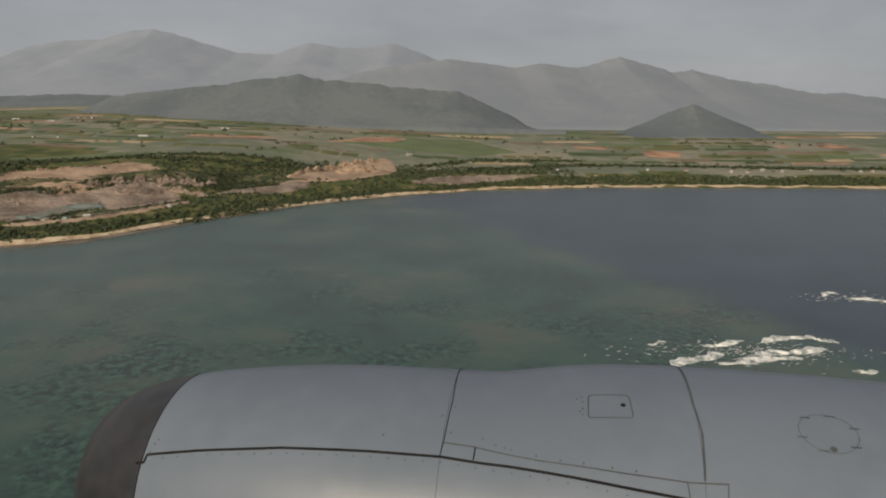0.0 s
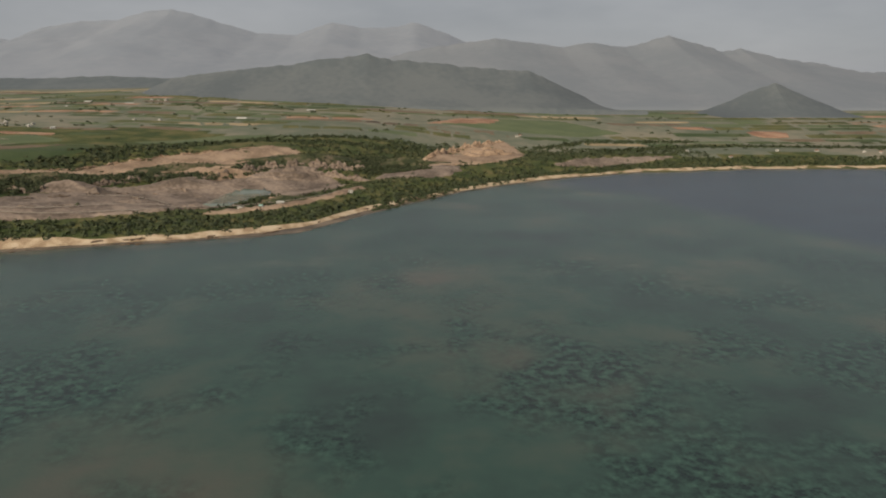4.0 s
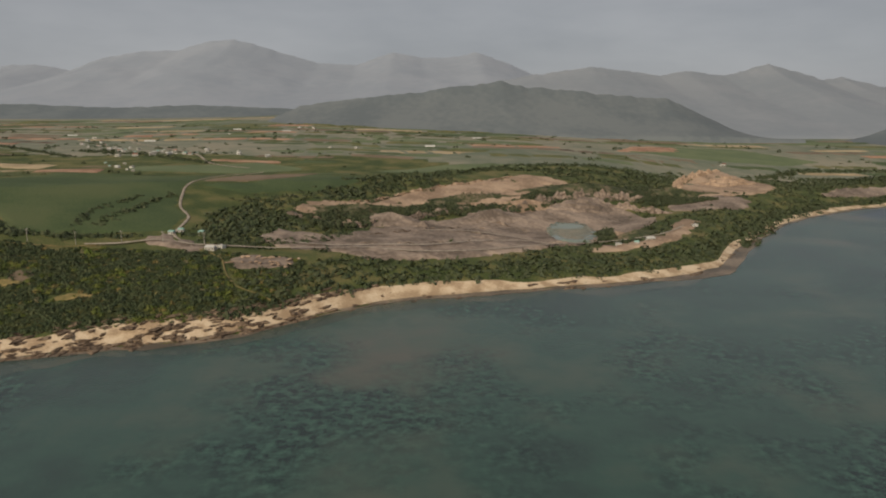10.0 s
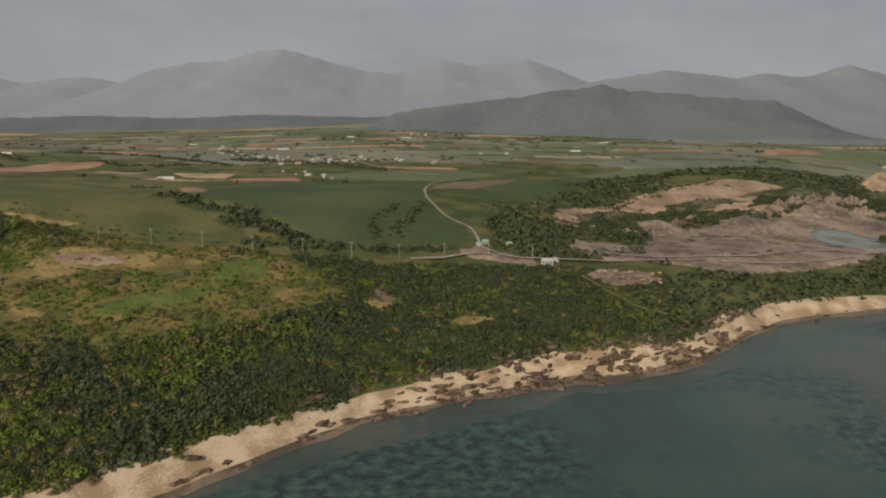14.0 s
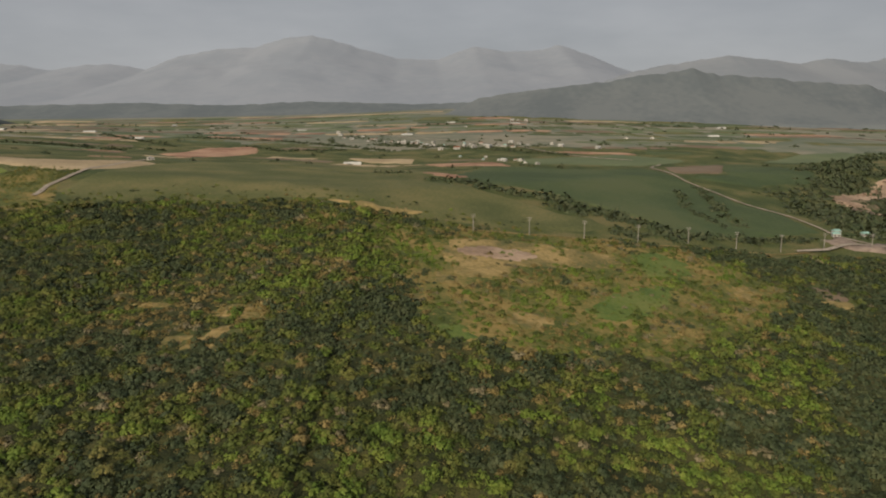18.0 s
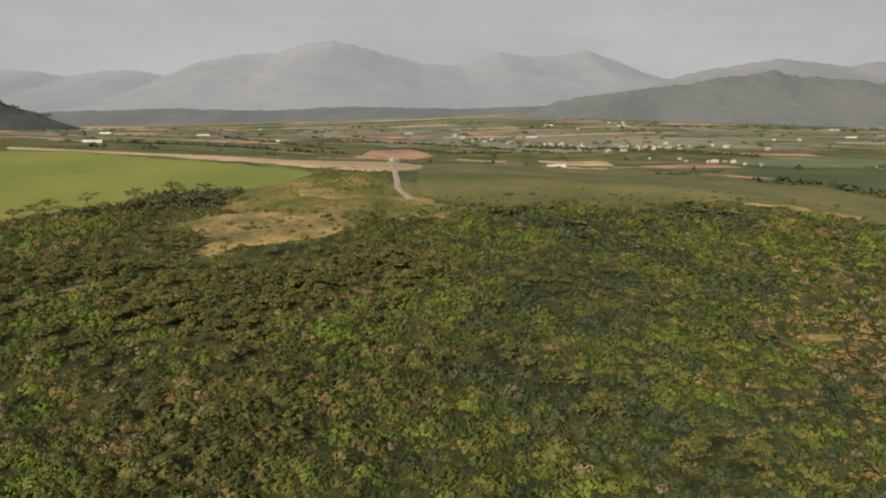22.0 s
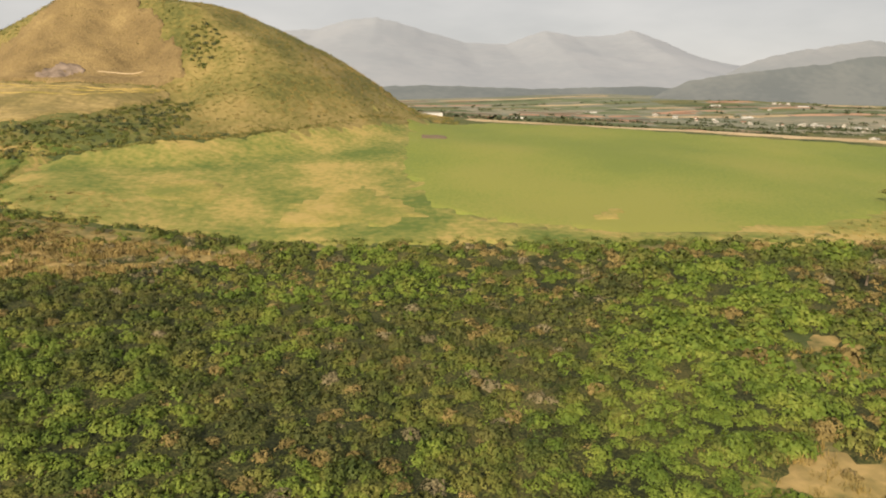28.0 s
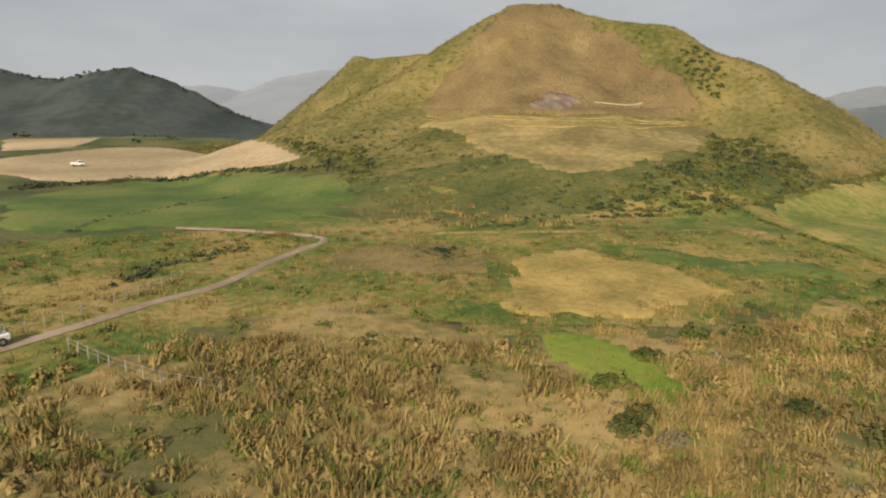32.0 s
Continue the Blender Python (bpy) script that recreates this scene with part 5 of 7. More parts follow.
# Stands of one kind within the scrub: shares of bright, mid-green, dark, dry, bare and pine shrubs
PINE_MIX, DRY_MIX, BRIGHT_MIX = (0.08, 0.26, 0.06, 0.12, 0.06, 0.42), (0.12, 0.16, 0.02, 0.6, 0.1, 0), (0.74, 0.2, 0, 0.05, 0.01, 0)
BOWL = next(f[1] for f in FIELDS if f[0] == "scrub_meadow")
STANDS = [
    (BOWL, (0.2, 0.34, 0.06, 0.34, 0.06, 0)),
    ([(-985, 378), (-940, 378), (-912, 398), (-880, 400), (-872, 380), (-900, 352), (-930, 345), (-960, 352), (-985, 362)], (0.14, 0.36, 0.12, 0.32, 0.06, 0)),
    ([(-790, 300), (-760, 380), (-700, 396), (-672, 372), (-676, 310), (-720, 280)], (0.05, 0.36, 0.47, 0.09, 0.03, 0)),
    ([(-672, 310), (-668, 280), (-600, 280), (-560, 340), (-575, 346), (-606, 322), (-640, 306)], (0.1, 0.4, 0.34, 0.12, 0.04, 0)),
    ([(-856, 380), (-816, 396), (-750, 398), (-726, 361), (-748, 326), (-765, 290), (-806, 270)], (0.03, 0.44, 0.42, 0.06, 0.02, 0.03)),
    ([(-715, 405), (-676, 400), (-663, 357), (-711, 331), (-728, 350)], (0.28, 0.42, 0.06, 0.2, 0.04, 0)),
    ([(-746, 339), (-731, 345), (-716, 332), (-720, 310), (-741, 305), (-747, 315)], (0.18, 0.3, 0.08, 0.38, 0.06, 0)),
    ([(-706, 319), (-686, 331), (-672, 326), (-682, 305), (-708, 304)], (0, 0.3, 0.7, 0, 0, 0)),
    ([(-963, 324), (-952, 331), (-933, 323), (-930, 309), (-941, 305), (-949, 299), (-956, 305)], (0.04, 0.42, 0.38, 0.13, 0.03, 0)),
    ([(-921, 330), (-906, 334), (-895, 327), (-897, 314), (-920, 314)], (0.08, 0.42, 0.22, 0.24, 0.04, 0)),
    ([(-1060, 387), (-1037, 386), (-992, 382), (-975, 378), (-985, 360), (-1007, 356), (-1048, 358), (-1066, 360)], (0.3, 0.28, 0.04, 0.26, 0.12, 0)),
    ([(-907, 352), (-886, 362), (-868, 356), (-866, 368), (-878, 368), (-880, 382), (-866, 386), (-856, 383), (-850, 366), (-834, 369), (-804, 360), (-806, 338), (-834, 310), (-890, 308), (-880, 332), (-904, 334)], PINE_MIX),
    ([(-876, 356), (-852, 366), (-826, 366), (-815, 338), (-823, 318), (-854, 320)], PINE_MIX),
    ([(-941, 332), (-930, 347), (-912, 367), (-908, 366), (-921, 350), (-929, 336), (-930, 325), (-944, 328)], BRIGHT_MIX),
    ([(-1000, 300), (-990, 345), (-975, 372), (-955, 372), (-962, 345), (-968, 310), (-985, 290)], BRIGHT_MIX),
    ([(-1070, 352), (-1059, 362), (-1040, 360), (-1020, 352), (-1030, 318), (-1056, 320)], (0.22, 0.48, 0.24, 0.05, 0.01, 0)),
    ([(-957, 342), (-944, 347), (-944, 339), (-954, 337)], DRY_MIX), ([(-976, 336), (-968, 343), (-957, 345), (-967, 338)], DRY_MIX), ([(-969, 333), (-960, 333), (-960, 325), (-967, 325)], DRY_MIX),
    ([(-978, 310), (-979, 321), (-976, 331), (-973, 321), (-974, 311)], DRY_MIX), ([(-908, 344), (-895, 350), (-900, 340), (-918, 328), (-924, 327)], DRY_MIX),
    ([(-936, 302), (-933, 312), (-919, 311), (-928, 294)], DRY_MIX), ([(-1034, 381), (-1000, 379), (-985, 372), (-1000, 366), (-1032, 370)], (0.2, 0.34, 0.06, 0.32, 0.08, 0)),
    ([(-661, 326), (-650, 335), (-635, 331), (-632, 321), (-642, 315), (-656, 315)], DRY_MIX), ([(-586, 362), (-569, 377), (-558, 373), (-566, 360), (-584, 353)], DRY_MIX),
    ([(-741, 336), (-728, 339), (-712, 328), (-712, 318), (-725, 318), (-744, 315)], DRY_MIX), ([(-715, 325), (-708, 330), (-707, 319), (-714, 315)], DRY_MIX),
]


def coastal_wood():
    x, y = jitter_grid(-1125, -430, 150, 480, 1.9)
    d = inland(x, y)
    keep = (d > 9 + 3 * wavy(x, y, 40, 1.0)) & (y < top_of_wood(x) + 4 * wavy(x, y, 33, 2.0) + 34 * rng.uniform(0, 1, len(x)) ** 4 * (x > -832) * (x < -630)) & (y > path_y(x) + 26)
    wx, wy = x + 4 * wavy(x, y, 15, 1.0) + 2 * wavy(x, y, 6, 2.0), y + 4 * wavy(x, y, 13, 4.0) + 2 * wavy(x, y, 5, 3.0)
    keep &= ((free_of(wx, wy, OPEN) & free_of(x, y, [FIELDS[0][1], FIELDS[1][1]])) | (rng.uniform(0, 1, len(x)) < 0.14) & (x < -540) & (x > -1040) & free_of(x, y, [FIELDS[0][1], FIELDS[1][1]])) & off_roads(x, y, [ROADLINE, SCRUB_PATH], 1.5)
    x, y, wx, wy = x[keep], y[keep], wx[keep], wy[keep]
    n = wavy(x, y, 47, 3.0) + 0.7 * wavy(x, y, 19, 8.0)
    mix = n + 0.8 * wavy(x, y, 8.5, 4.0) + 0.5 * rng.uniform(-1, 1, len(x))
    u = np.empty(len(x))
    u[np.argsort(mix)] = (np.arange(len(x)) + 0.5) / len(x)
    share = np.tile(np.array([0.1, 0.4, 0.34, 0.1, 0.03, 0.03]), (len(x), 1))
    # Eastern wood: mostly dark leaves, which partly paints in cloud shade.
    share[x > -600] = (0.01, 0.2, 0.74, 0.04, 0.01, 0)
    share[x < -925] = (0.24, 0.42, 0.18, 0.12, 0.04, 0)
    reeds = reed_bed(x, y)
    for poly, part_of in STANDS:
        share[inside(wx, wy, poly)] = part_of
    share[reeds] = (0.16, 0.14, 0, 0.64, 0.06, 0)
    order = [0, 1, 3, 4, 2, 5]
    edges = np.cumsum(share[:, order], 1)
    edges /= edges[:, -1:]
    kind = np.array(order)[(1 - u[:, None] > edges[:, :-1]).sum(1)]
    size = (0.95 + 1.25 * rng.uniform(0, 1, len(x)) ** 1.7) * (1 + 0.22 * wavy(x, y, 50, 6.0))
    size = np.where(y > top_of_wood(x) + 5, 0.6 * size, size)
    size = np.where(reeds, size * 0.55, size)
    size = np.where((x > -884) & (x < -826) & (y > 352), 0.6 * size, size)
    bowl = inside(wx, wy, BOWL)
    size = np.where(bowl, 0.74 * size, size)
    size = np.where((x < -985) & (size > 1.5), 1.2 + 0.3 * rng.uniform(0, 1, len(x)), size)
    size = np.where(kind == 5, 1.0 + 0.6 * size, size)
    gap = rng.uniform(0, 1, len(x)) < 0.06 + 0.1 * (n < -0.8) + 0.1 * bowl
    far = y - path_y(x)
    near = (far < np.where(x < -760, 190, 130)).astype(int) + (far < 76) * (x < -840) + (far < 70) * (x < -985)
    near = np.where(reeds, 1, near)
    names = [("bright_scrub", L_BRIGHT, "bright green leafy coastal scrub"), ("scrub", L_MID, "mid-green leafy coastal scrub"), ("dark_scrub", L_DARK, "dark green dense coastal scrub"),
             ("dry_scrub", L_DRY, "tan dried shrubs among green scrub"), ("bare_scrub", L_GREY, "grey leafless twiggy shrubs"),
             ("pine_scrub", L_PINE, "dark flat-topped wind-bent pine scrub"), ("olive_scrub", L_DEEP, "deep olive-green dense coastal scrub")]
    kind = np.where((kind == 2) & (x < -800 + 25 * wavy(x, y, 40, 2.0)), 6, kind)
    for k, (nm, mat, label) in enumerate(names):
        for nearby, kinds in ((3, FINEST), (2, FINEST), (1, FINE), (0, CROWN)):
            i = (kind == k) & (near == nearby) & ~gap
            if k == 5:
                scatter(nm, x[i], y[i], size[i], PAD if nearby else PADFAR, mat, label, "scrub", 1.0, -0.2)
            else:
                scatter(nm, x[i], y[i], size[i] * (0.8 if k in (3, 4) else 1), kinds, mat, label, "scrub")
    i = gap | (kind == 3) & (rng.uniform(0, 1, len(x)) < 0.4)
    scatter("dry_tufts", x[i], y[i], size[i] * 0.42, TUFT, L_STRAW, "tufts of dry yellow grass between the shrubs", "grass", 1.0, 0.05)


def undergrowth():
    """The low lumpy thicket from which the taller shrubs stand out."""
    xs, ys = np.arange(-1120, -430, 1.6), np.arange(150, 480, 1.6)
    X, Y = np.meshgrid(xs, ys)
    wx, wy = X + 5 * wavy(X, Y, 15, 1.0) + 2 * wavy(X, Y, 6, 2.0), Y + 5 * wavy(X, Y, 13, 4.0) + 2 * wavy(X, Y, 5, 3.0)
    ok = (inland(X, Y) > 10 + 3 * wavy(X, Y, 40, 1.0)) & (Y < top_of_wood(X) - 2 + 5 * wavy(X, Y, 33, 2.0)) & (Y > path_y(X) + 14)
    for p in OPEN:
        ok &= ~inside(wx, wy, p)
    ok &= ~inside(X, Y, FIELDS[0][1]) & ~inside(X, Y, FIELDS[1][1])
    for line in (ROADLINE, SCRUB_PATH):
        ok &= off_roads(X.ravel(), Y.ravel(), [line], 1.4).reshape(X.shape)
    ok &= ~inside(wx, wy, BOWL) & ~reed_bed(X, Y) & (X > -1062 + 8 * wavy(X, Y, 25, 2.0))
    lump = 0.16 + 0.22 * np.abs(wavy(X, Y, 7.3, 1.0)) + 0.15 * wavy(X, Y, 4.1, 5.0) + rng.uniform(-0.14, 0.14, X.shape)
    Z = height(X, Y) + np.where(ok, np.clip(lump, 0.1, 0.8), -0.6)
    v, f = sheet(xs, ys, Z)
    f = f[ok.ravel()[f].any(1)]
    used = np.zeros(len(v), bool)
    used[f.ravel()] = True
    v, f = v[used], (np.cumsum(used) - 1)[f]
    tagged(mesh_object("undergrowth", v, f, [M_UNDER], False), "low tangled green and brown undergrowth, painted dark for shade", "scrub", kind="stuff")


# Near-black tones put the shade between the shrubs into the undergrowth's colour.
M_UNDER = surface("shade_dark_undergrowth", [(0.01, 0.014, 0.005), (0.022, 0.03, 0.009), (0.044, 0.05, 0.015), (0.085, 0.08, 0.028)], 0.14, 4.5, relief=0.35, spread=0.22, dull=0.0, grain=1.3)
coastal_wood()
undergrowth()
gl = [(cx + r * 0.7 * rng.normal(), cy + r * 0.5 * rng.normal()) for cx, cy, r in GLADES for _ in range(int(r * r * 0.8))]
gx2, gy2 = np.array([g[0] for g in gl]), np.array([g[1] for g in gl])
scatter("glade_grass", gx2, gy2, rng.uniform(0.4, 0.9, len(gl)), TUFT, L_STRAW, "tall dry grass in the scrub's glades", "grass", 1.0, 0.05)
young_shrubs()
reeds()


def clearing_shrubs():
    """Low growth that breaks up the open grass of the clearings and the low rise."""
    spots = [(f[1], f[0]) for f in FIELDS if f[0] in ("green_clearing", "basin_meadow", "dry_clearing", "rise_grass", "field_margin")]
    x, y = jitter_grid(-960, -500, 300, 484, 1.7)
    u, n = rng.uniform(0, 1, len(x)), wavy(x, y, 16, 3.0) + 0.6 * wavy(x, y, 7, 1.0)
    lush = ~free_of(x, y, [p for p, k in spots if k in ("green_clearing", "basin_meadow")])
    rough = ~free_of(x, y, [p for p, k in spots if k in ("rise_grass", "field_margin")])
    dry = ~free_of(x, y, [p for p, k in spots if k == "dry_clearing"])
    cap = inside(x + 2 * n, y, [(-850, 474), (-836, 481), (-820, 472), (-818, 450), (-821, 434), (-834, 431), (-846, 446)])
    free = free_of(x, y, [FIELDS[0][1]]) & off_roads(x, y, [[(-818, 467), (-817, 453), (-816, 436), (-812, 420), (-802, 406), (-796, 401)]], 2.2)
    for name, i, kinds, mt, a, b, label in (("clearing_shrubs", lush & (u < 0.35), NEAR, L_BRIGHT, 0.4, 0.9, "low bright green shrubs in a clearing"), ("clearing_shrubs", lush & (u > 0.6) & (n > -0.2), NEAR, L_MID, 0.4, 1.0, "low green shrubs in a clearing"),
                                            ("rise_shrubs", rough & free & (u < 0.22 + 0.16 * n), NEAR, L_OLIVE, 0.4, 0.9, "low olive shrubs on a grassy rise"), ("rise_shrubs", rough & free & (u > 0.9) & (n > 0), NEAR, L_MID, 0.5, 1.0, "low green shrubs on a grassy rise"),
                                            ("cap_scrub", cap & free & (u < 0.55), NEAR, L_MID, 0.5, 1.1, "low green scrub over a rounded rise"), ("cap_scrub", cap & free & (u > 0.6), NEAR, L_OLIVE, 0.5, 1.0, "low olive scrub over a rounded rise"),
                                            ("clearing_grass", (dry | rough & free) & (u > 0.35) & (u < 0.85), TUFT, L_STRAW, 0.35, 0.75, "dry golden tufts in a clearing"), ("clearing_grass", dry & (u < 0.16), TUFT, L_OLIVE, 0.4, 0.8, "olive tufts in a clearing")):
        scatter(name, x[i], y[i], rng.uniform(a, b, i.sum()), kinds, mt, label, "grass" if kinds is TUFT else "scrub", 0.9, 0.06)


clearing_shrubs()


def eastern_strip():
    x, y = jitter_grid(-449, 763, 330, 770, 4.2)
    d = inland(x, y)
    keep = (d > 8 + 2 * wavy(x, y, 30, 1.0)) & (d < np.interp(x, [-450, -416, -348, -252, -187, -100, 0, 200], [44, 42, 28, 35, 27, 20, 18, 40]) + 4 * wavy(x, y, 60, 4.0)) & free_of(x, y, [q[1] for q in QUARRY])
    x, y = x[keep], y[keep]
    dark = rng.uniform(0, 1, len(x)) < 0.6
    size = rng.uniform(1.8, 3.4, len(x))
    scatter("shore_wood", x[dark], y[dark], size[dark], FARK, L_HEDGE, "dark green belt of trees behind the beach", "scrub")
    scatter("shore_wood", x[~dark], y[~dark], size[~dark], FARK, L_DARK, "green belt of trees behind the beach", "scrub")


eastern_strip()


def hedges():
    """Tree lines and copses between the fields, the quarry and the village."""
    lines = []
    lines.append(([(-665, 498), (-643, 468), (-616, 458), (-601, 440), (-585, 426), (-577, 408)], 8, 2.8))
    lines.append(([(-530, 522), (-538, 482), (-544, 441)], 4, 2.2))
    lines.append(([(-489, 457), (-470, 472), (-455, 492)], 14, 3.0))
    lines.append(([(-470, 447), (-466, 480), (-458, 500)], 10, 2.8))
    lines.append(([(-441, 563), (-381, 635), (-320, 725), (-201, 726), (-100, 804)], 13, 3.2))
    lines.append(([(-431, 607), (-300, 749), (-150, 785)], 10, 3.0))
    lines.append(([(-280, 608), (-225, 652), (-169, 661)], 9, 2.6))
    lines.append(([(-559, 701), (-638, 765), (-718, 804)], 6, 2.6))
    lines.append(([(-697, 529), (-676, 523)], 4, 2.4))
    lines.append(([(-546, 512), (-548, 500), (-556, 470), (-552, 440)], 3, 2.0))
    lines.append(([(-620, 444), (-570, 420)], 5, 2.2))
    lines.append(([(30, 757), (151, 846), (262, 857), (418, 827), (641, 821)], 16, 3.4))
    lines.append(([(-10, 824), (60, 882), (201, 903)], 12, 3.2))
    lines.append(([(-699, 745), (-813, 832), (-893, 837)], 5, 2.6))
    lines.append(([(-1000, 640), (-940, 660), (-880, 640)], 6, 2.6))
    lines.append(([(-470, 431), (-440, 444), (-420, 473)], 8, 2.4))
    lines.append(([(-600, 412), (-560, 422), (-519, 433)], 5, 2.2))
    lines.append(([(-822, 750), (-787, 720), (-738, 744)], 4, 2.4))
    lines.append(([(-984, 854), (-929, 782), (-872, 728)], 3, 2.0))
    lines.append(([(-1216.2, 446.2), (-1211.5, 459), (-1199.6, 473.5), (-1177.9, 464.8), (-1160.7, 452.7), (-1152.9, 452.8)], 2.5, 1.1))
    lines.append(([(-1180.2, 397.6), (-1180.3, 405.9), (-1176.8, 415.5), (-1174.4, 428.6), (-1171.3, 440.4)], 0.8, 0.55))
    lines.append(([(-1165, 375), (-1164, 381), (-1160, 387), (-1157, 391)], 1.4, 0.7))
    lines.append(([(-478, 431), (-486, 483), (-472, 528)], 16, 3.0))
    lines.append(([(-180, 499), (-120, 589), (-40, 658)], 8, 2.8))
    xs, ys, ss = [], [], []
    for line, wide, size in lines:
        for (ax, ay), (bx2, by2) in zip(line, line[1:]):
            k = int(math.hypot(bx2 - ax, by2 - ay) * wide / (size * size * 0.95)) + 2
            t = rng.uniform(0, 1, k)
            xs.append(ax + (bx2 - ax) * t + rng.normal(scale=wide * 0.45, size=k))
            ys.append(ay + (by2 - ay) * t + rng.normal(scale=wide * 0.45, size=k))
            ss.append(size * rng.uniform(0.6, 1.25, k))
    x, y, s = np.concatenate(xs), np.concatenate(ys), np.concatenate(ss)
    i = rng.uniform(0, 1, len(x)) < 0.65
    scatter("hedge_trees", x[i], y[i], s[i], FARK, L_HEDGE, "dark hedges and copses between the fields", "trees")
    scatter("hedge_trees", x[~i], y[~i], s[~i], FARK, L_DARK, "green hedges and copses between the fields", "trees")
    t = rng.uniform(0, 1, 130)
    scatter("village_trees", np.interp(t, [0, 0.5, 1], [-757, -672, -560]) + rng.normal(scale=7, size=130), np.interp(t, [0, 0.5, 1], [904, 786, 778]) + rng.normal(scale=12, size=130), rng.uniform(1.5, 2.8, 130), FARK, L_HEDGE, "dark garden trees between the village houses", "trees")
    x, y = jitter_grid(-450, 150, 430, 800, 5.5)
    ok = ~free_of(x, y, [q[1] for q in QUARRY]) & (wavy(x, y, 60, 3.0) + 0.6 * wavy(x, y, 22, 1.0) > 0.95) & ~inside(x, y, [(-305, 468), (-303, 558), (-252, 562), (-260, 476)])
    qx, qy = jitter_grid(-485, 170, 425, 830, 5.6)
    free = free_of(qx, qy, [q[1] for q in QUARRY] + [f[1] for f in FIELDS]) & (inland(qx, qy) > 10) & (qy < 560 + 0.62 * (qx + 485) + 30 * wavy(qx, qy, 110, 2.0)) & (wavy(qx, qy, 70, 6.0) > -0.45) & off_roads(qx, qy, [ROADLINE], 4)
    scatter("quarry_wood", qx[free], qy[free], rng.uniform(1.8, 3.3, free.sum()), FARK, L_HEDGE, "dark scrub wood round the quarry", "scrub")
    for cx, cy, rx, ry, h, turn in ((-245, 640, 62, 24, 8, 25), (-159, 682, 40, 14, 8, 10), (-415, 539, 46, 11, 5, 30), (-345, 593, 46, 9, 5, 32)):
        k = int(rx * ry / 7)
        r, a = np.sqrt(rng.uniform(0, 0.8, k)), rng.uniform(0, 6.283, k)
        mu, mw, tr = r * rx * np.cos(a), r * ry * np.sin(a), math.radians(turn)
        mx, my = cx + mu * math.cos(tr) - mw * math.sin(tr), cy + mu * math.sin(tr) + mw * math.cos(tr)
        scatter("mound_scrub", mx, my, rng.uniform(1.3, 2.4, k), FARK, L_HEDGE, "dark scrub growing over the quarry mound", "scrub", base=height(mx, my) + h * (1 - r) ** 1.1 - 0.3)
    bx3, by3 = jitter_grid(-500, -60, 430, 900, 3.4)
    bank = ~free_of(bx3, by3, [[(-446, 499), (-435, 521), (-381, 564), (-313, 588), (-298, 580), (-318, 569), (-382, 543), (-418, 490), (-433, 476)], [(-312, 596), (-280, 636), (-240, 666), (-232, 647), (-263, 611), (-297, 580)],
                               [(-225, 658), (-179, 700), (-165, 670), (-135, 641), (-169, 630), (-204, 637)], [(-264, 529), (-249, 540), (-258, 501), (-272, 488)]])
    scatter("bank_scrub", bx3[bank], by3[bank], rng.uniform(1.5, 3.0, bank.sum()), CROWN, L_HEDGE, "dark scrub on the banks between quarry benches", "scrub", base=height(bx3[bank], by3[bank]) + 1.6)
    scatter("quarry_scrub", x[ok], y[ok], rng.uniform(1.3, 2.8, ok.sum()), FARK, L_HEDGE, "dark scrub reclaiming the quarry floor", "scrub", base=height(x[ok], y[ok]) + 1.0)
    # scattered far trees over the plain
    x, y = rng.uniform(-1500, 600, 1900), rng.uniform(560, 1250, 1900)
    keep = (inland(x, y) > 60) & (np.hypot(x + 1105, y - 530) > 130) & (wavy(x, y, 120, 9.0) > 0.15) & free_of(x, y, [f[1] for f in FIELDS])
    x, y = x[keep], y[keep]
    scatter("plain_trees", x, y, rng.uniform(2.0, 4.2, len(x)), FARK, L_HEDGE, "far dark trees and thickets on the plain", "trees")


hedges()


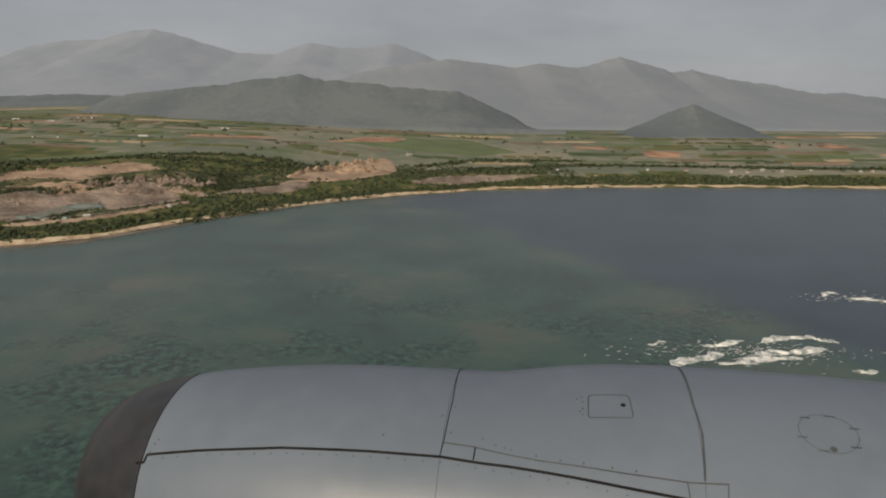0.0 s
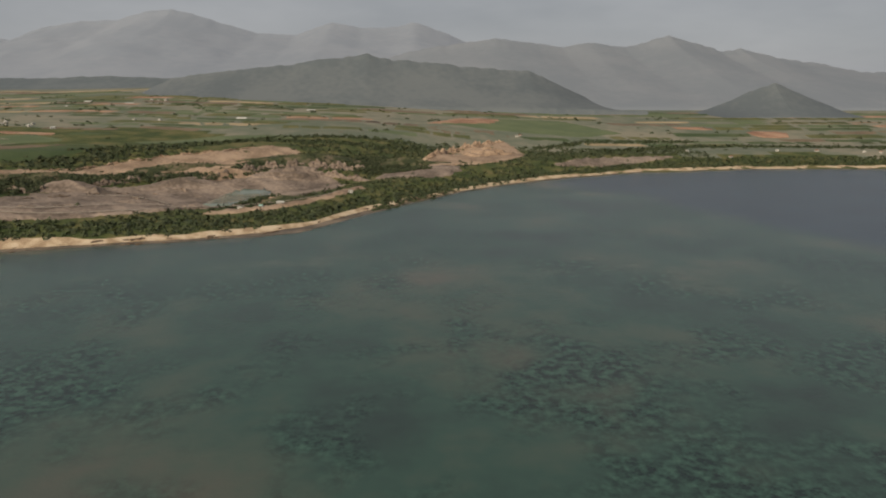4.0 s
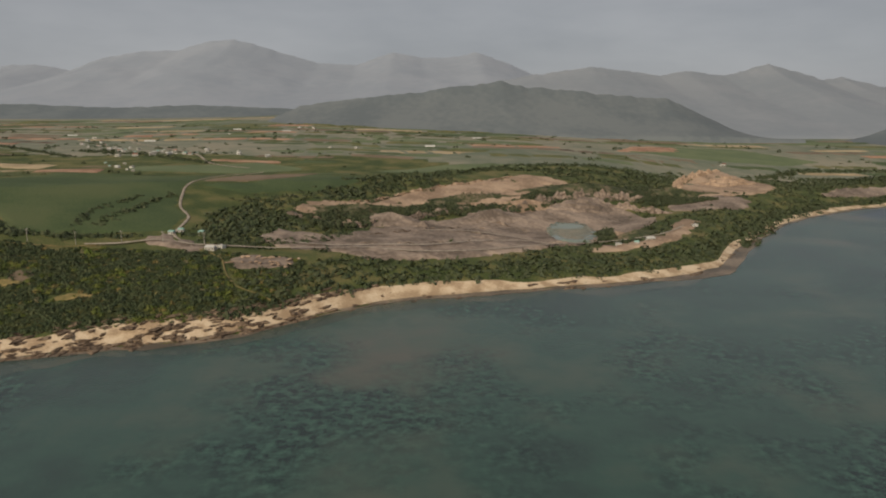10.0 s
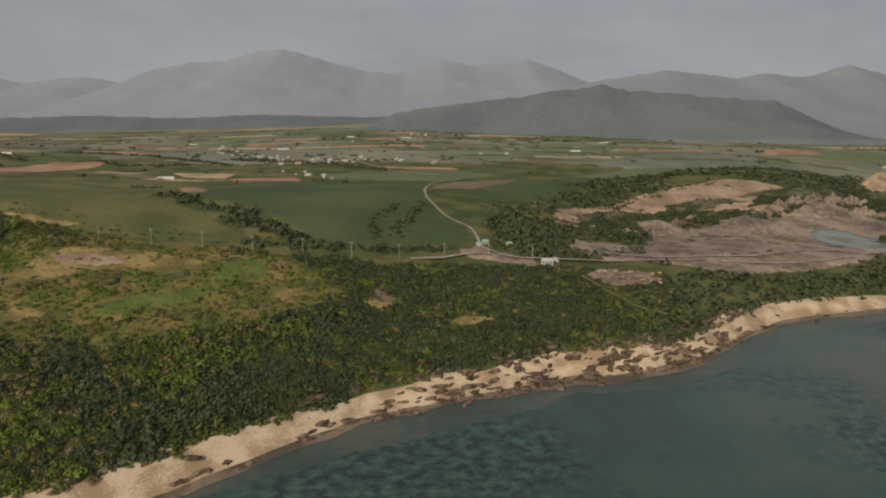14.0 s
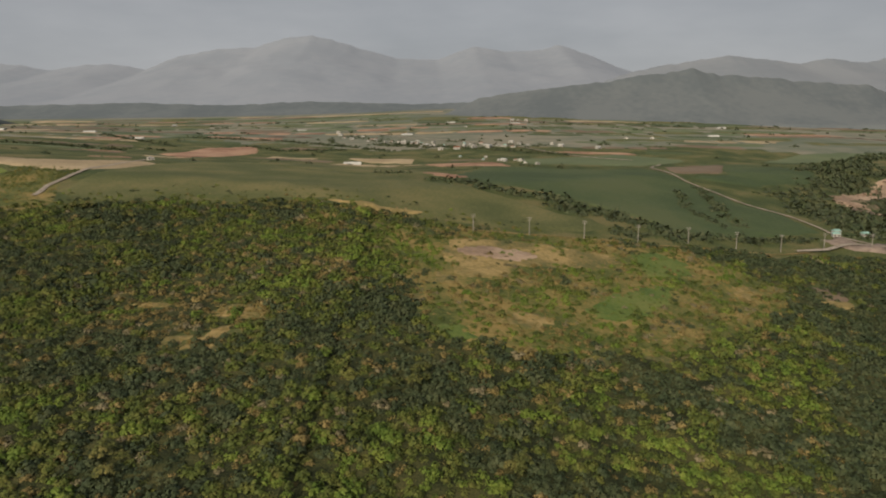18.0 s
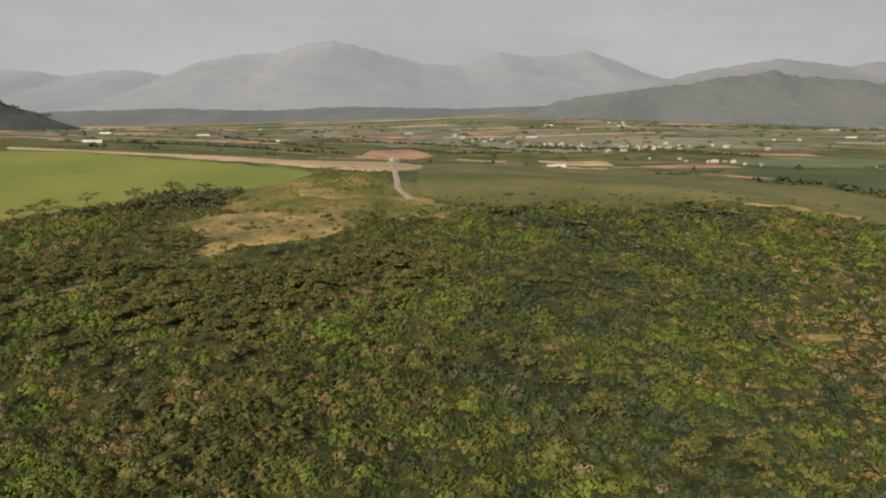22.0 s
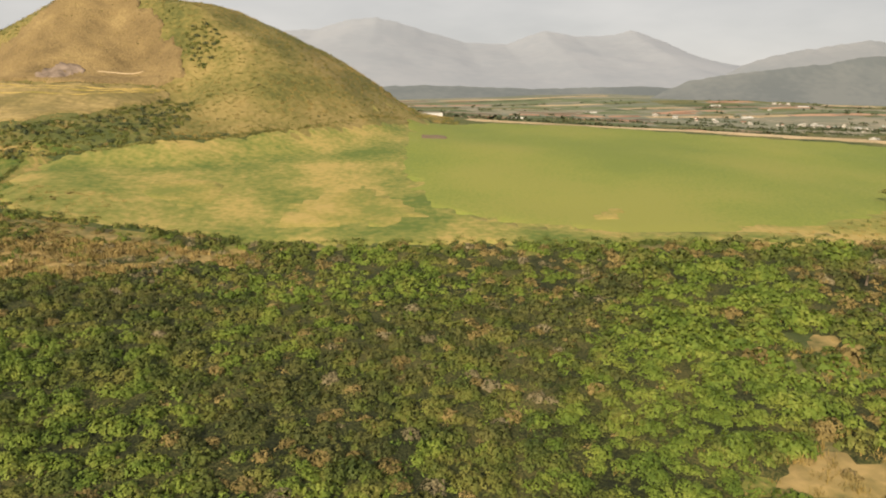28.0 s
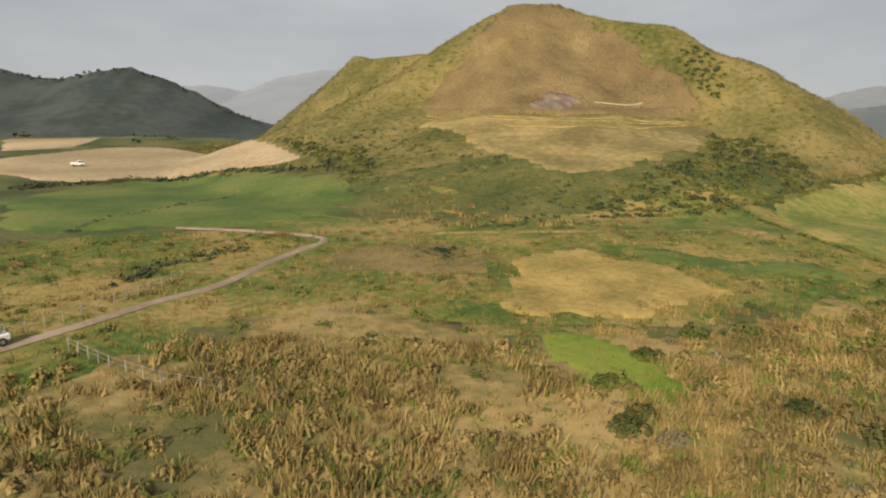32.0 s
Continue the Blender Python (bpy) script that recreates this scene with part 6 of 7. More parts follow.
def hill_plants():
    """Shrubs and grass on the grassy hill, the rough meadow and the pasture edge."""
    x, y = jitter_grid(-1290, -960, 330, 680, 2.3)
    r = np.hypot((x + 1108) / 100, (y - 513) / 90)
    u = rng.uniform(0, 1, len(x))
    n = wavy(x, y, 40, 5.0) + 0.5 * wavy(x, y, 14, 2.0)
    right = [(-1082, 444), (-1074, 465), (-1066, 460), (-1062, 446), (-1066, 432), (-1077, 425), (-1087, 422), (-1089, 416), (-1097, 414), (-1105, 415), (-1108, 422), (-1102, 425), (-1093, 432)]
    low = [(-1114, 417), (-1110, 420), (-1104, 417), (-1091, 419), (-1092, 414), (-1104, 412), (-1111, 410)]
    rear = [(-1172, 487), (-1165, 482), (-1154, 461), (-1148, 461), (-1145, 443), (-1148, 437), (-1156, 452), (-1162, 466)]
    gully = inside(x, y, right) | inside(x, y, low) | inside(x, y, rear)
    cut = inside(x, y, [(-1139, 479), (-1126, 495), (-1115, 507), (-1104, 509), (-1094, 502), (-1084, 491), (-1076, 482), (-1069, 470), (-1085, 466), (-1102, 466.5), (-1122, 474)])
    field = ~free_of(x, y, [f[1] for f in FIELDS if f[0] in ("crop_field", "pasture", "tilled_field", "green_meadow", "hill_bench")])
    on_hill = (r < 1.15) & ~field
    brown = inside(x, y, [(-1149, 407), (-1144, 421), (-1132, 423), (-1127, 412), (-1102, 408), (-1112, 404), (-1135, 404)])
    i = brown & (u > 0.3)
    scatter("gully_reeds", x[i], y[i], rng.uniform(0.7, 1.2, i.sum()), REED, L_REED, "dry reeds at the hill's foot", "reeds", 0.9, 0.04)
    i = (gully & (u > 0.9)) | brown & (u < 0.3)
    scatter("gully_scrub", x[i], y[i], rng.uniform(0.6, 1.1, i.sum()), NEAR, L_DRY, "brown dry scrub at the hill's foot", "scrub")
    i = on_hill & (u < 0.1 + 0.1 * (n > 0.35)) & ~gully & ~cut
    scatter("hill_shrubs", x[i], y[i], rng.uniform(0.4, 0.9, i.sum()), NEAR, L_OLIVE, "small olive shrubs dotted over the hill", "scrub")
    i = on_hill & (u > 0.97) & ~gully & ~cut
    scatter("hill_shrubs", x[i], y[i], rng.uniform(0.4, 0.8, i.sum()), NEAR, L_DARK, "small dark shrubs dotted over the hill", "scrub")
    x, y = jitter_grid(-1225, -985, 415, 610, 1.25)
    r = np.hypot((x + 1108) / 112, (y - 513) / 95)
    n = wavy(x, y, 30, 5.0) + 0.6 * wavy(x, y, 9, 2.0) + 0.8 * rng.uniform(-1, 1, len(x))
    on = (r < 1.02) & free_of(x, y, [f[1] for f in FIELDS if f[0] in ("crop_field", "pasture", "tilled_field", "green_meadow", "hill_bench")] + [right, low, rear])
    cut = inside(x, y, [(-1138, 480), (-1126, 494), (-1115, 506), (-1104, 508), (-1094, 501), (-1084, 490), (-1076, 481), (-1070, 471), (-1085, 467), (-1102, 467.5), (-1122, 475)])
    i = on & (n > 0.25) & (~cut | (rng.uniform(0, 1, len(x)) < 0.2))
    scatter("hill_grass", x[i], y[i], rng.uniform(0.4, 0.85, i.sum()), TUFT, L_STRAW, "dry golden grass tufts over the hill", "grass", 0.8, 0.05)
    i = on & (n < 0.0) & ~cut
    scatter("hill_grass", x[i], y[i], rng.uniform(0.4, 0.85, i.sum()), TUFT, L_OLIVE, "olive grass tufts over the hill", "grass", 0.8, 0.05)
    row = np.abs(np.mod(height(x, y) + 0.25 * wavy(x, y, 9, 1.0), 1.7) - 0.85)
    gx, gy = jitter_grid(-1175, -1055, 402, 490, 1.25)
    low_slope = [(-1162, 475), (-1146, 471), (-1137, 471), (-1126, 444), (-1118, 430), (-1109, 424), (-1090, 426), (-1080, 420), (-1106, 412), (-1116, 404), (-1134, 404), (-1150, 430)]
    deep = ~free_of(gx, gy, [right, low, rear, [(-1076, 484), (-1068, 488), (-1062, 484), (-1066, 474), (-1071, 476)]])
    gu, gn = rng.uniform(0, 1, len(gx)), wavy(gx, gy, 26, 5.0) + 0.7 * wavy(gx, gy, 9, 2.0)
    thin = inside(gx, gy, low_slope) & ~deep & (gu < 0.4 + 0.25 * gn)
    for name, mt, q, small, big, label in (("gully_scrub", L_DARK, deep & (gu < 0.26), 0.5, 1.1, "dark green scrub in the gullies at the hill's foot"), ("gully_scrub", L_MID, deep & (gu > 0.26) & (gu < 0.7), 0.45, 0.95, "green scrub in the gullies at the hill's foot"),
                                           ("gully_scrub", L_OLIVE, deep & (gu > 0.7) & (gu < 0.9), 0.45, 0.9, "olive scrub in the gullies at the hill's foot"), ("slope_scrub", L_DARK, thin & (gn > 0), 0.35, 0.85, "low dark green scrub on the hill's lower slope"),
                                           ("slope_scrub", L_MID, thin & (gn <= 0), 0.35, 0.8, "low green scrub on the hill's lower slope")):
        scatter(name, gx[q], gy[q], rng.uniform(small, big, q.sum()), CROWN if name == "gully_scrub" else NEAR, mt, label, "scrub")
    i = cut & (row < 0.22)
    scatter("terrace_tufts", x[i], y[i], rng.uniform(0.15, 0.28, i.sum()), NEAR, L_DEEP, "level rows of dark tufts across the cut slope", "grass", 0.8, 0.0, height(x[i], y[i]) + 0.5)
    i = cut & (row < 0.3) & (rng.uniform(0, 1, len(x)) < 0.75)
    scatter("terrace_tufts", x[i], y[i], rng.uniform(0.18, 0.36, i.sum()), NEAR, L_OLIVE, "level rows of olive tufts across the cut slope", "grass", 0.8, 0.0, height(x[i], y[i]) + 0.5)
    i = cut & (row > 0.45) & (rng.uniform(0, 1, len(x)) < 0.12)
    scatter("terrace_tufts", x[i], y[i], rng.uniform(0.2, 0.35, i.sum()), NEAR, L_DRY, "dry brown tufts across the cut slope", "grass", 0.8, 0.0, height(x[i], y[i]) + 0.5)
    t = rng.uniform(0, 1, 420)
    x = np.interp(t, [0, 0.14, 0.27, 0.45, 0.67, 1], [-1089, -1076, -1066, -1053, -1037, -1013]) + rng.normal(scale=0.4, size=420)
    y = np.interp(t, [0, 0.14, 0.27, 0.45, 0.67, 1], [417, 424, 430, 440, 453, 484]) + rng.normal(scale=0.4, size=420)
    scatter("pasture_hedge", x, y, rng.uniform(0.3, 0.6, 420), NEAR, L_OLIVE, "low hedge of rank growth between the hill and the pasture", "hedge")
    x, y = jitter_grid(-1200, -1060, 325, 408, 0.8)
    track = [(-1172, 350), (-1165, 361), (-1162.5, 365), (-1160, 369.5), (-1156, 375.5), (-1153, 385), (-1151, 390), (-1149, 395)]
    keep = (y > path_y(x) + 14) & (y < np.interp(x, [-1200, -1150, -1100, -1050, -1000], [388, 401, 404, 398, 384])) & off_roads(x, y, [track], 1.3)
    x, y = x[keep], y[keep]
    n = wavy(x, y, 34, 5.0) + 0.6 * wavy(x, y, 11, 2.0)
    u = rng.uniform(0, 1, len(x))
    gold = ~free_of(x, y, [f[1] for f in FIELDS if f[0] == "dry_grass"])
    i = (u < np.where(gold, 0.7, 0.3)) & (n < 0.9)
    scatter("meadow_straw", x[i], y[i], rng.uniform(0.3, 0.65, i.sum()), TUFT, L_STRAW, "tufts of tall dry straw grass", "grass", 1.0, 0.05)
    fresh = ~free_of(x, y, [f[1] for f in FIELDS if f[0] == "green_clearing"])
    i = ((u > 0.5) & (n > -0.2) | fresh & (u > 0.3)) & ~gold
    scatter("meadow_green", x[i], y[i], rng.uniform(0.3, 0.6, i.sum()), TUFT, L_BRIGHT, "tufts of fresh green grass", "grass", 0.8, 0.05)
    i = (u > 0.945) & ~gold & (n > -0.5)
    scatter("meadow_bushes", x[i], y[i], rng.uniform(0.4, 0.95, i.sum()), NEAR, L_MID, "low green bushes in the meadow", "scrub")
    i = (u < 0.012) & ~gold
    scatter("meadow_bushes", x[i], y[i], rng.uniform(0.5, 1.0, i.sum()), NEAR, L_DRY, "low brown bushes in the meadow", "scrub")

    i = (wavy(x, y, 21, 8.0) + 0.6 * wavy(x, y, 8, 3.0) > 0.35) & (x < -1095) & (rng.uniform(0, 1, len(x)) < 0.3) & (y > 325)
    scatter("meadow_reeds", x[i], y[i], rng.uniform(0.4, 0.8, i.sum()), REED, L_REED, "brown reeds standing in the meadow", "reeds", 0.9, 0.04)


hill_plants()


def pasture_tufts():
    """Rank grass in the pasture and weeds along its edges."""
    x, y = jitter_grid(-1095, -945, 376, 485, 1.7)
    ok = inside(x, y, FIELDS[1][1]) & free_of(x, y, [FIELDS[0][1]])
    x, y = x[ok], y[ok]
    n = wavy(x, y, 26, 4.0) + 0.6 * wavy(x, y, 9, 1.0)
    u = rng.uniform(0, 1, len(x))
    i = (n > 0.2) & (u < 0.7)
    scatter("pasture_straw", x[i], y[i], rng.uniform(0.25, 0.5, i.sum()), TUFT, L_STRAW, "pale dry tufts in the pasture", "grass", 0.8, 0.05)
    i = (n < -0.4) & (u < 0.4)
    scatter("pasture_grass", x[i], y[i], rng.uniform(0.25, 0.45, i.sum()), TUFT, L_BRIGHT, "fresh green tufts in the pasture", "grass", 0.8, 0.05)
    t = rng.uniform(0, 1, 260)
    x = -1079 + 135 * t
    y = np.interp(x, [-1079, -1052, -1033, -969, -944], [385, 384, 381, 380, 380]) + rng.normal(scale=0.9, size=260)
    scatter("pasture_edge_shrubs", x, y, rng.uniform(0.5, 1.2, 260), NEAR, L_MID, "dark shrubs along the pasture's edge", "scrub")

    t = rng.uniform(0, 1, 170)
    scatter("field_hedge", np.interp(t, [0, 0.65, 1], [-1088, -1082.5, -1079.5]) + rng.normal(scale=0.25, size=170), 418 - 35 * t, rng.uniform(0.4, 0.65, 170), NEAR, L_MID, "thin dark hedge beside the pasture", "hedge")


pasture_tufts()


# ---- helpers for things with parts ----
def part(name, bm, mat, parent, label=""):
    me = bpy.data.meshes.new(name)
    bm.to_mesh(me)
    bm.free()
    me.materials.append(mat)
    ob = new(name, me)
    ob.parent = parent
    if label:
        ob["label"] = label
    return ob


def box(bm, x0, x1, y0, y1, z0, z1, bevel=0.0):
    made = bmesh.ops.create_cube(bm, size=1, matrix=Matrix.Translation(((x0 + x1) / 2, (y0 + y1) / 2, (z0 + z1) / 2)) @ Matrix.Diagonal((x1 - x0, y1 - y0, z1 - z0, 1)))
    if bevel:
        edges = list({e for v in made["verts"] for e in v.link_edges})
        bmesh.ops.bevel(bm, geom=edges, offset=bevel, segments=1, affect="EDGES")
    return bm


def tube(bm, points, radii, sides=7):
    """A tapered limb through the given points."""
    rings = []
    for i, p in enumerate(points):
        p = Vector(p)
        d = (Vector(points[min(i + 1, len(points) - 1)]) - Vector(points[max(i - 1, 0)])).normalized()
        a = d.orthogonal().normalized()
        b = d.cross(a)
        rings.append([bm.verts.new(p + (a * math.cos(t) + b * math.sin(t)) * radii[i]) for t in (2 * math.pi * k / sides for k in range(sides))])
    for r, s in zip(rings, rings[1:]):
        for k in range(sides):
            bm.faces.new((r[k], r[(k + 1) % sides], s[(k + 1) % sides], s[k]))
    bm.faces.new(rings[0][::-1])
    bm.faces.new(rings[-1])
    return bm


def place(x, y, turn=0.0, sink=0.0):
    return Matrix.Translation((x, y, float(height(x, y)) - sink)) @ Matrix.Rotation(math.radians(turn), 4, "Z")


# ---- umbrella-crowned pines at the edge of the crop field ----
def pine(seed, tall, wide):
    r = np.random.RandomState(seed)
    tree = tagged(new("pine_tree"), "dark umbrella-crowned pine at the field's edge", "tree", "pines by the crop field")
    lean = r.uniform(-0.5, 0.5, 2)
    trunk = [(lean[0] * t * t, lean[1] * t * t, tall * 0.85 * t - 0.4) for t in (0, 0.25, 0.5, 0.75, 1)]
    part("trunk", tube(bmesh.new(), trunk, [0.22, 0.18, 0.15, 0.11, 0.06]), M_BARK, tree, "bent grey pine trunk")
    leaves = []
    for k in range(7):
        a = 6.283 * k / 7 + r.uniform(-0.4, 0.4)
        z0 = tall * r.uniform(0.45, 0.75)
        reach = wide * r.uniform(0.5, 0.95)
        end = (math.cos(a) * reach, math.sin(a) * reach, tall * r.uniform(0.55, 0.95))
        part("limb", tube(bmesh.new(), [(lean[0] * 0.4, lean[1] * 0.4, z0), (end[0] * 0.5, end[1] * 0.5, z0 + (end[2] - z0) * 0.6), end], [0.08, 0.06, 0.03], 5), M_BARK, tree)
        pad = leafy(70, 0.13, 0.5, seed * 11 + k, 0.2)
        leaves.append(pad * wide * r.uniform(0.38, 0.52) + np.array(end))
    leaves.append(leafy(90, 0.12, 0.5, seed * 11 + 9, 0.2) * wide * 0.5 + np.array([lean[0], lean[1], tall * 0.95]))
    crown = new("crown", quads_mesh("crown", np.concatenate(leaves), L_PINE))
    crown.parent = tree
    crown["label"] = "flat layered dark green needle crown"
    return tree


PINES = [pine(1, 3.6, 2.6), pine(2, 3.1, 2.9), pine(3, 4.2, 2.8)]
spots = [(-922, 389), (-914, 406), (-905, 410), (-896, 421), (-889, 434), (-884, 424), (-871, 422), (-878, 432), (-891, 410), (-876, 414), (-917, 394), (-912, 396),
         (-870, 412), (-938, 372), (-884, 410), (-866, 418), (-950, 360)]
for k, (px, py) in enumerate(spots):
    m = place(px, py, 67 * k)
    if k < 3:
        PINES[k].matrix_basis = m
    else:
        copy_thing(PINES[k % 3], m)
x, y = rng.uniform(-945, -850, 150), rng.uniform(335, 415, 150)
i = (y < top_of_wood(x) - 6) & free_of(x, y, OPEN)
scatter("pine_thicket", x[i], y[i], rng.uniform(1.8, 3.0, i.sum()), NEAR, L_PINE, "dark olive pine thicket among the scrub", "trees", 0.8)
x, y = rng.uniform(-1, 1, 150), rng.uniform(-1, 1, 150)
x, y = -881 + 12 * x + 2 * y, 420 + 9 * y + 4 * x
scatter("pine_thicket", x, y, rng.uniform(1.8, 3.0, 150), NEAR, L_HEDGE, "dense dark pine copse beside the crop field", "trees", 1.25)
x = rng.uniform(-1690, -1290, 150)
cx = np.interp(x / SCALE, [-1900, -1750, -1695, -1629, -1581, -1541, -1495, -1455, -1415, -1370], [130, 152, 148, 136, 147, 150, 135, 114, 95, 80])
scatter("ridge_trees", x, 1210 * SCALE + rng.normal(0, 7, 150), rng.uniform(1.5, 2.8, 150), FARK, L_HEDGE, "dark trees along the wooded hill's crest", "trees", 1.2, 0.1, cx * SCALE - 1.5)
x, y = rng.normal(-1134.5, 1.7, 26), rng.normal(390.5, 1.3, 26)
scatter("meadow_thicket", x, y, rng.uniform(0.5, 0.9, 26), NEAR, L_DARK, "dark thorny thicket in the golden meadow", "scrub")

# ---- houses ----
M_WALL = surface("white_plaster", [(0.32, 0.31, 0.29), (0.48, 0.47, 0.44)], 0.3, 2.0, relief=0.02)
M_WALL2 = surface("grey_concrete", [(0.28, 0.27, 0.25), (0.4, 0.39, 0.37)], 0.3, 2.0, relief=0.02)
M_ROOF = surface("flat_concrete_roof", [(0.24, 0.24, 0.23), (0.42, 0.41, 0.40)], 0.4, 2.0, relief=0.02)
M_TILE = surface("red_tile_roof", [(0.2, 0.09, 0.06), (0.3, 0.14, 0.09)], 0.5, 3.0, relief=0.05)
M_TEAL = surface("teal_sheet_roof", [(0.16, 0.32, 0.29), (0.24, 0.42, 0.38)], 0.4, 2.0, rough=0.5, relief=0.02)
M_SHEET = surface("white_sheet_roof", [(0.36, 0.36, 0.36), (0.46, 0.46, 0.45)], 0.3, 2.0, rough=0.5, relief=0.02)
M_PANE = surface("dark_window", [(0.02, 0.025, 0.03), (0.04, 0.045, 0.05)], 0.5, 2.0, rough=0.15, relief=0.0)


def house(w, d, h, flat, wall, roof, label, name="house"):
    ob = tagged(new(name), label, "house", "houses of the village")
    part("wall", box(bmesh.new(), -w / 2, w / 2, -d / 2, d / 2, -0.8, h, 0.04), wall, ob)
    bm = bmesh.new()
    if flat:
        box(bm, -w / 2 - 0.25, w / 2 + 0.25, -d / 2 - 0.25, d / 2 + 0.25, h, h + 0.25, 0.04)
        box(bm, -w * 0.1, w * 0.2, -d * 0.1, d * 0.3, h + 0.25, h + 0.9, 0.04)
    else:
        e, top = 0.35, d * 0.28
        v = [bm.verts.new(c) for c in ((-w / 2 - e, -d / 2 - e, h), (w / 2 + e, -d / 2 - e, h), (w / 2 + e, d / 2 + e, h), (-w / 2 - e, d / 2 + e, h), (-w / 2 + 0.6, 0, h + top), (w / 2 - 0.6, 0, h + top))]
        for q in ((0, 1, 5, 4), (1, 2, 5), (2, 3, 4, 5), (3, 0, 4), (3, 2, 1, 0)):
            bm.faces.new([v[i] for i in q])
    part("roof", bm, roof, ob)
    n = max(2, int(w / 2.4))
    for k in range(n):
        cx = -w / 2 + (k + 0.5) * w / n
        if k == n // 2:
            part("door", box(bmesh.new(), cx - 0.4, cx + 0.4, -d / 2 - 0.05, -d / 2 + 0.02, -0.1, min(1.8, h * 0.75)), M_PANE, ob, "dark entrance door")
        else:
            part("window", box(bmesh.new(), cx - 0.5, cx + 0.5, -d / 2 - 0.04, -d / 2 + 0.02, h * 0.35, h * 0.75), M_PANE, ob, "dark window pane")
    return ob


HOUSES = [house(6, 5, 2.8, True, M_WALL, M_ROOF, "white flat-roofed concrete village house"), house(7, 5.5, 2.6, False, M_WALL, M_TILE, "white village house with red tiled roof"),
          house(8, 6, 4.4, True, M_WALL2, M_ROOF, "grey two-storey flat-roofed house"), house(9, 5, 3.0, False, M_WALL2, M_SHEET, "grey shed with white sheet roof"),
          house(5, 4.5, 2.5, False, M_WALL2, M_TEAL, "grey house with teal sheet roof")]
for k, ob in enumerate(HOUSES):
    ob.matrix_basis = place(-660 + 14 * k, 752 + 5 * k, 20 * k)


def sized(ob, s):
    ob.matrix_basis = ob.matrix_basis @ Matrix.Scale(s, 4)
    return ob


for ob in HOUSES:
    sized(ob, 0.7)
VILLAGE = [(-758, 906), (-738, 876), (-710, 846), (-685, 808), (-666, 780), (-636, 784), (-605, 782), (-570, 778)]
for k in range(54):
    if k < 46:
        t = 7 * rng.uniform(0, 1) ** 0.9
        i = min(6, int(t))
        (ax, ay), (bx2, by2) = VILLAGE[i], VILLAGE[i + 1]
        hx, hy = ax + (bx2 - ax) * (t - i) + rng.normal(scale=5), ay + (by2 - ay) * (t - i) + rng.normal(scale=12)
    else:
        t = (k - 46) / 8
        hx, hy = -640 + 45 * t + rng.normal(scale=3), 688 - 66 * t + rng.normal(scale=9)
    sized(copy_thing(HOUSES[rng.randint(0, 5)], place(hx, hy, rng.uniform(-60, 60))), rng.uniform(0.42, 0.72))
FARMS = [(-554, 778, 3), (-559, 795, 0), (-606, 650, 0), (-504, 442, 4), (-501, 447, 4), (-490, 445, 4), (-473, 420, 0), (-477, 416, 3), (-241, 489, 3), (-264, 475, 0), (-252, 480, 4), (-198, 531, 0), (-821, 550, 0),
         (-524, 767, 3), (-475, 855, 0), (-555, 1134, 3), (-535, 1138, 2), (-546, 1136, 0), (-25, 895, 0), (-20, 899, 1), (150, 788, 0), (189, 764, 1)]
STEADS = [(350, 787, 0), (368, 784, 1), (390, 796, 2), (504, 792, 0), (520, 796, 1), (257, 799, 0), (300, 794, 1), (410, 788, 3), (450, 801, 0), (560, 806, 2), (-770, 950, 2), (-763, 916, 3), (-1010, 1120, 3), (-300, 1240, 0),
          (-625, 1010, 0), (-448, 860, 0), (-429, 1330, 3), (-117, 1350, 3)]
for hx, hy, k in FARMS + STEADS:
    sized(copy_thing(HOUSES[k], place(hx, hy, rng.uniform(-40, 40))), 0.8)


def greenhouse(length, d=5.0):
    ob = tagged(new("greenhouse"), "long low white sheet-covered greenhouse", "greenhouse", "greenhouses on the plain")
    bm = bmesh.new()
    n = 9
    ends = [[bm.verts.new((s * length / 2, -math.cos(math.pi * i / (n - 1)) * d / 2, math.sin(math.pi * i / (n - 1)) * 2.1 - 0.5)) for i in range(n)] for s in (-1, 1)]
    for i in range(n - 1):
        bm.faces.new((ends[0][i], ends[1][i], ends[1][i + 1], ends[0][i + 1]))
    for e in ends:
        bm.faces.new(e)
    part("cover", bm, M_SHEET, ob)
    part("door", box(bmesh.new(), length / 2, length / 2 + 0.06, -0.7, 0.7, -0.3, 1.4), M_WALL2, ob, "grey end door")
    return ob


GH = greenhouse(12, 4.0)
GH.matrix_basis = place(-722, 645, 4)
for hx, hy, turn in [(-999, 626, -6), (-366, 911, 5), (-693, 920, 20), (-930, 800, 0), (-1108, 896, -8), (-1014, 890, 6), (-560, 1060, 0), (-300, 1050, 8), (-640, 1110, -6), (-820, 1000, 4)]:
    copy_thing(GH, place(hx, hy, turn))

# ---- utility poles along the quarry road ----
M_POLE = surface("weathered_concrete_pole", [(0.2, 0.185, 0.165), (0.28, 0.265, 0.24)], 0.6, 4.0, relief=0.01)


def utility_pole():
    ob = tagged(new("utility_pole"), "tall pale concrete utility pole with crossarm", "pole", "poles along the road")
    part("shaft", tube(bmesh.new(), [(0, 0, -0.5), (0, 0, 3), (0, 0, 6.6)], [0.17, 0.14, 0.1], 8), M_POLE, ob)
    for z in (6.2, 5.6):
        part("crossarm", box(bmesh.new(), -0.8, 0.8, -0.05, 0.05, z - 0.06, z + 0.06), M_POLE, ob)
    for k in (-0.7, 0, 0.7):
        part("insulator", tube(bmesh.new(), [(k, 0, 6.26), (k, 0, 6.5)], [0.06, 0.04], 6), M_WALL, ob)
    return ob


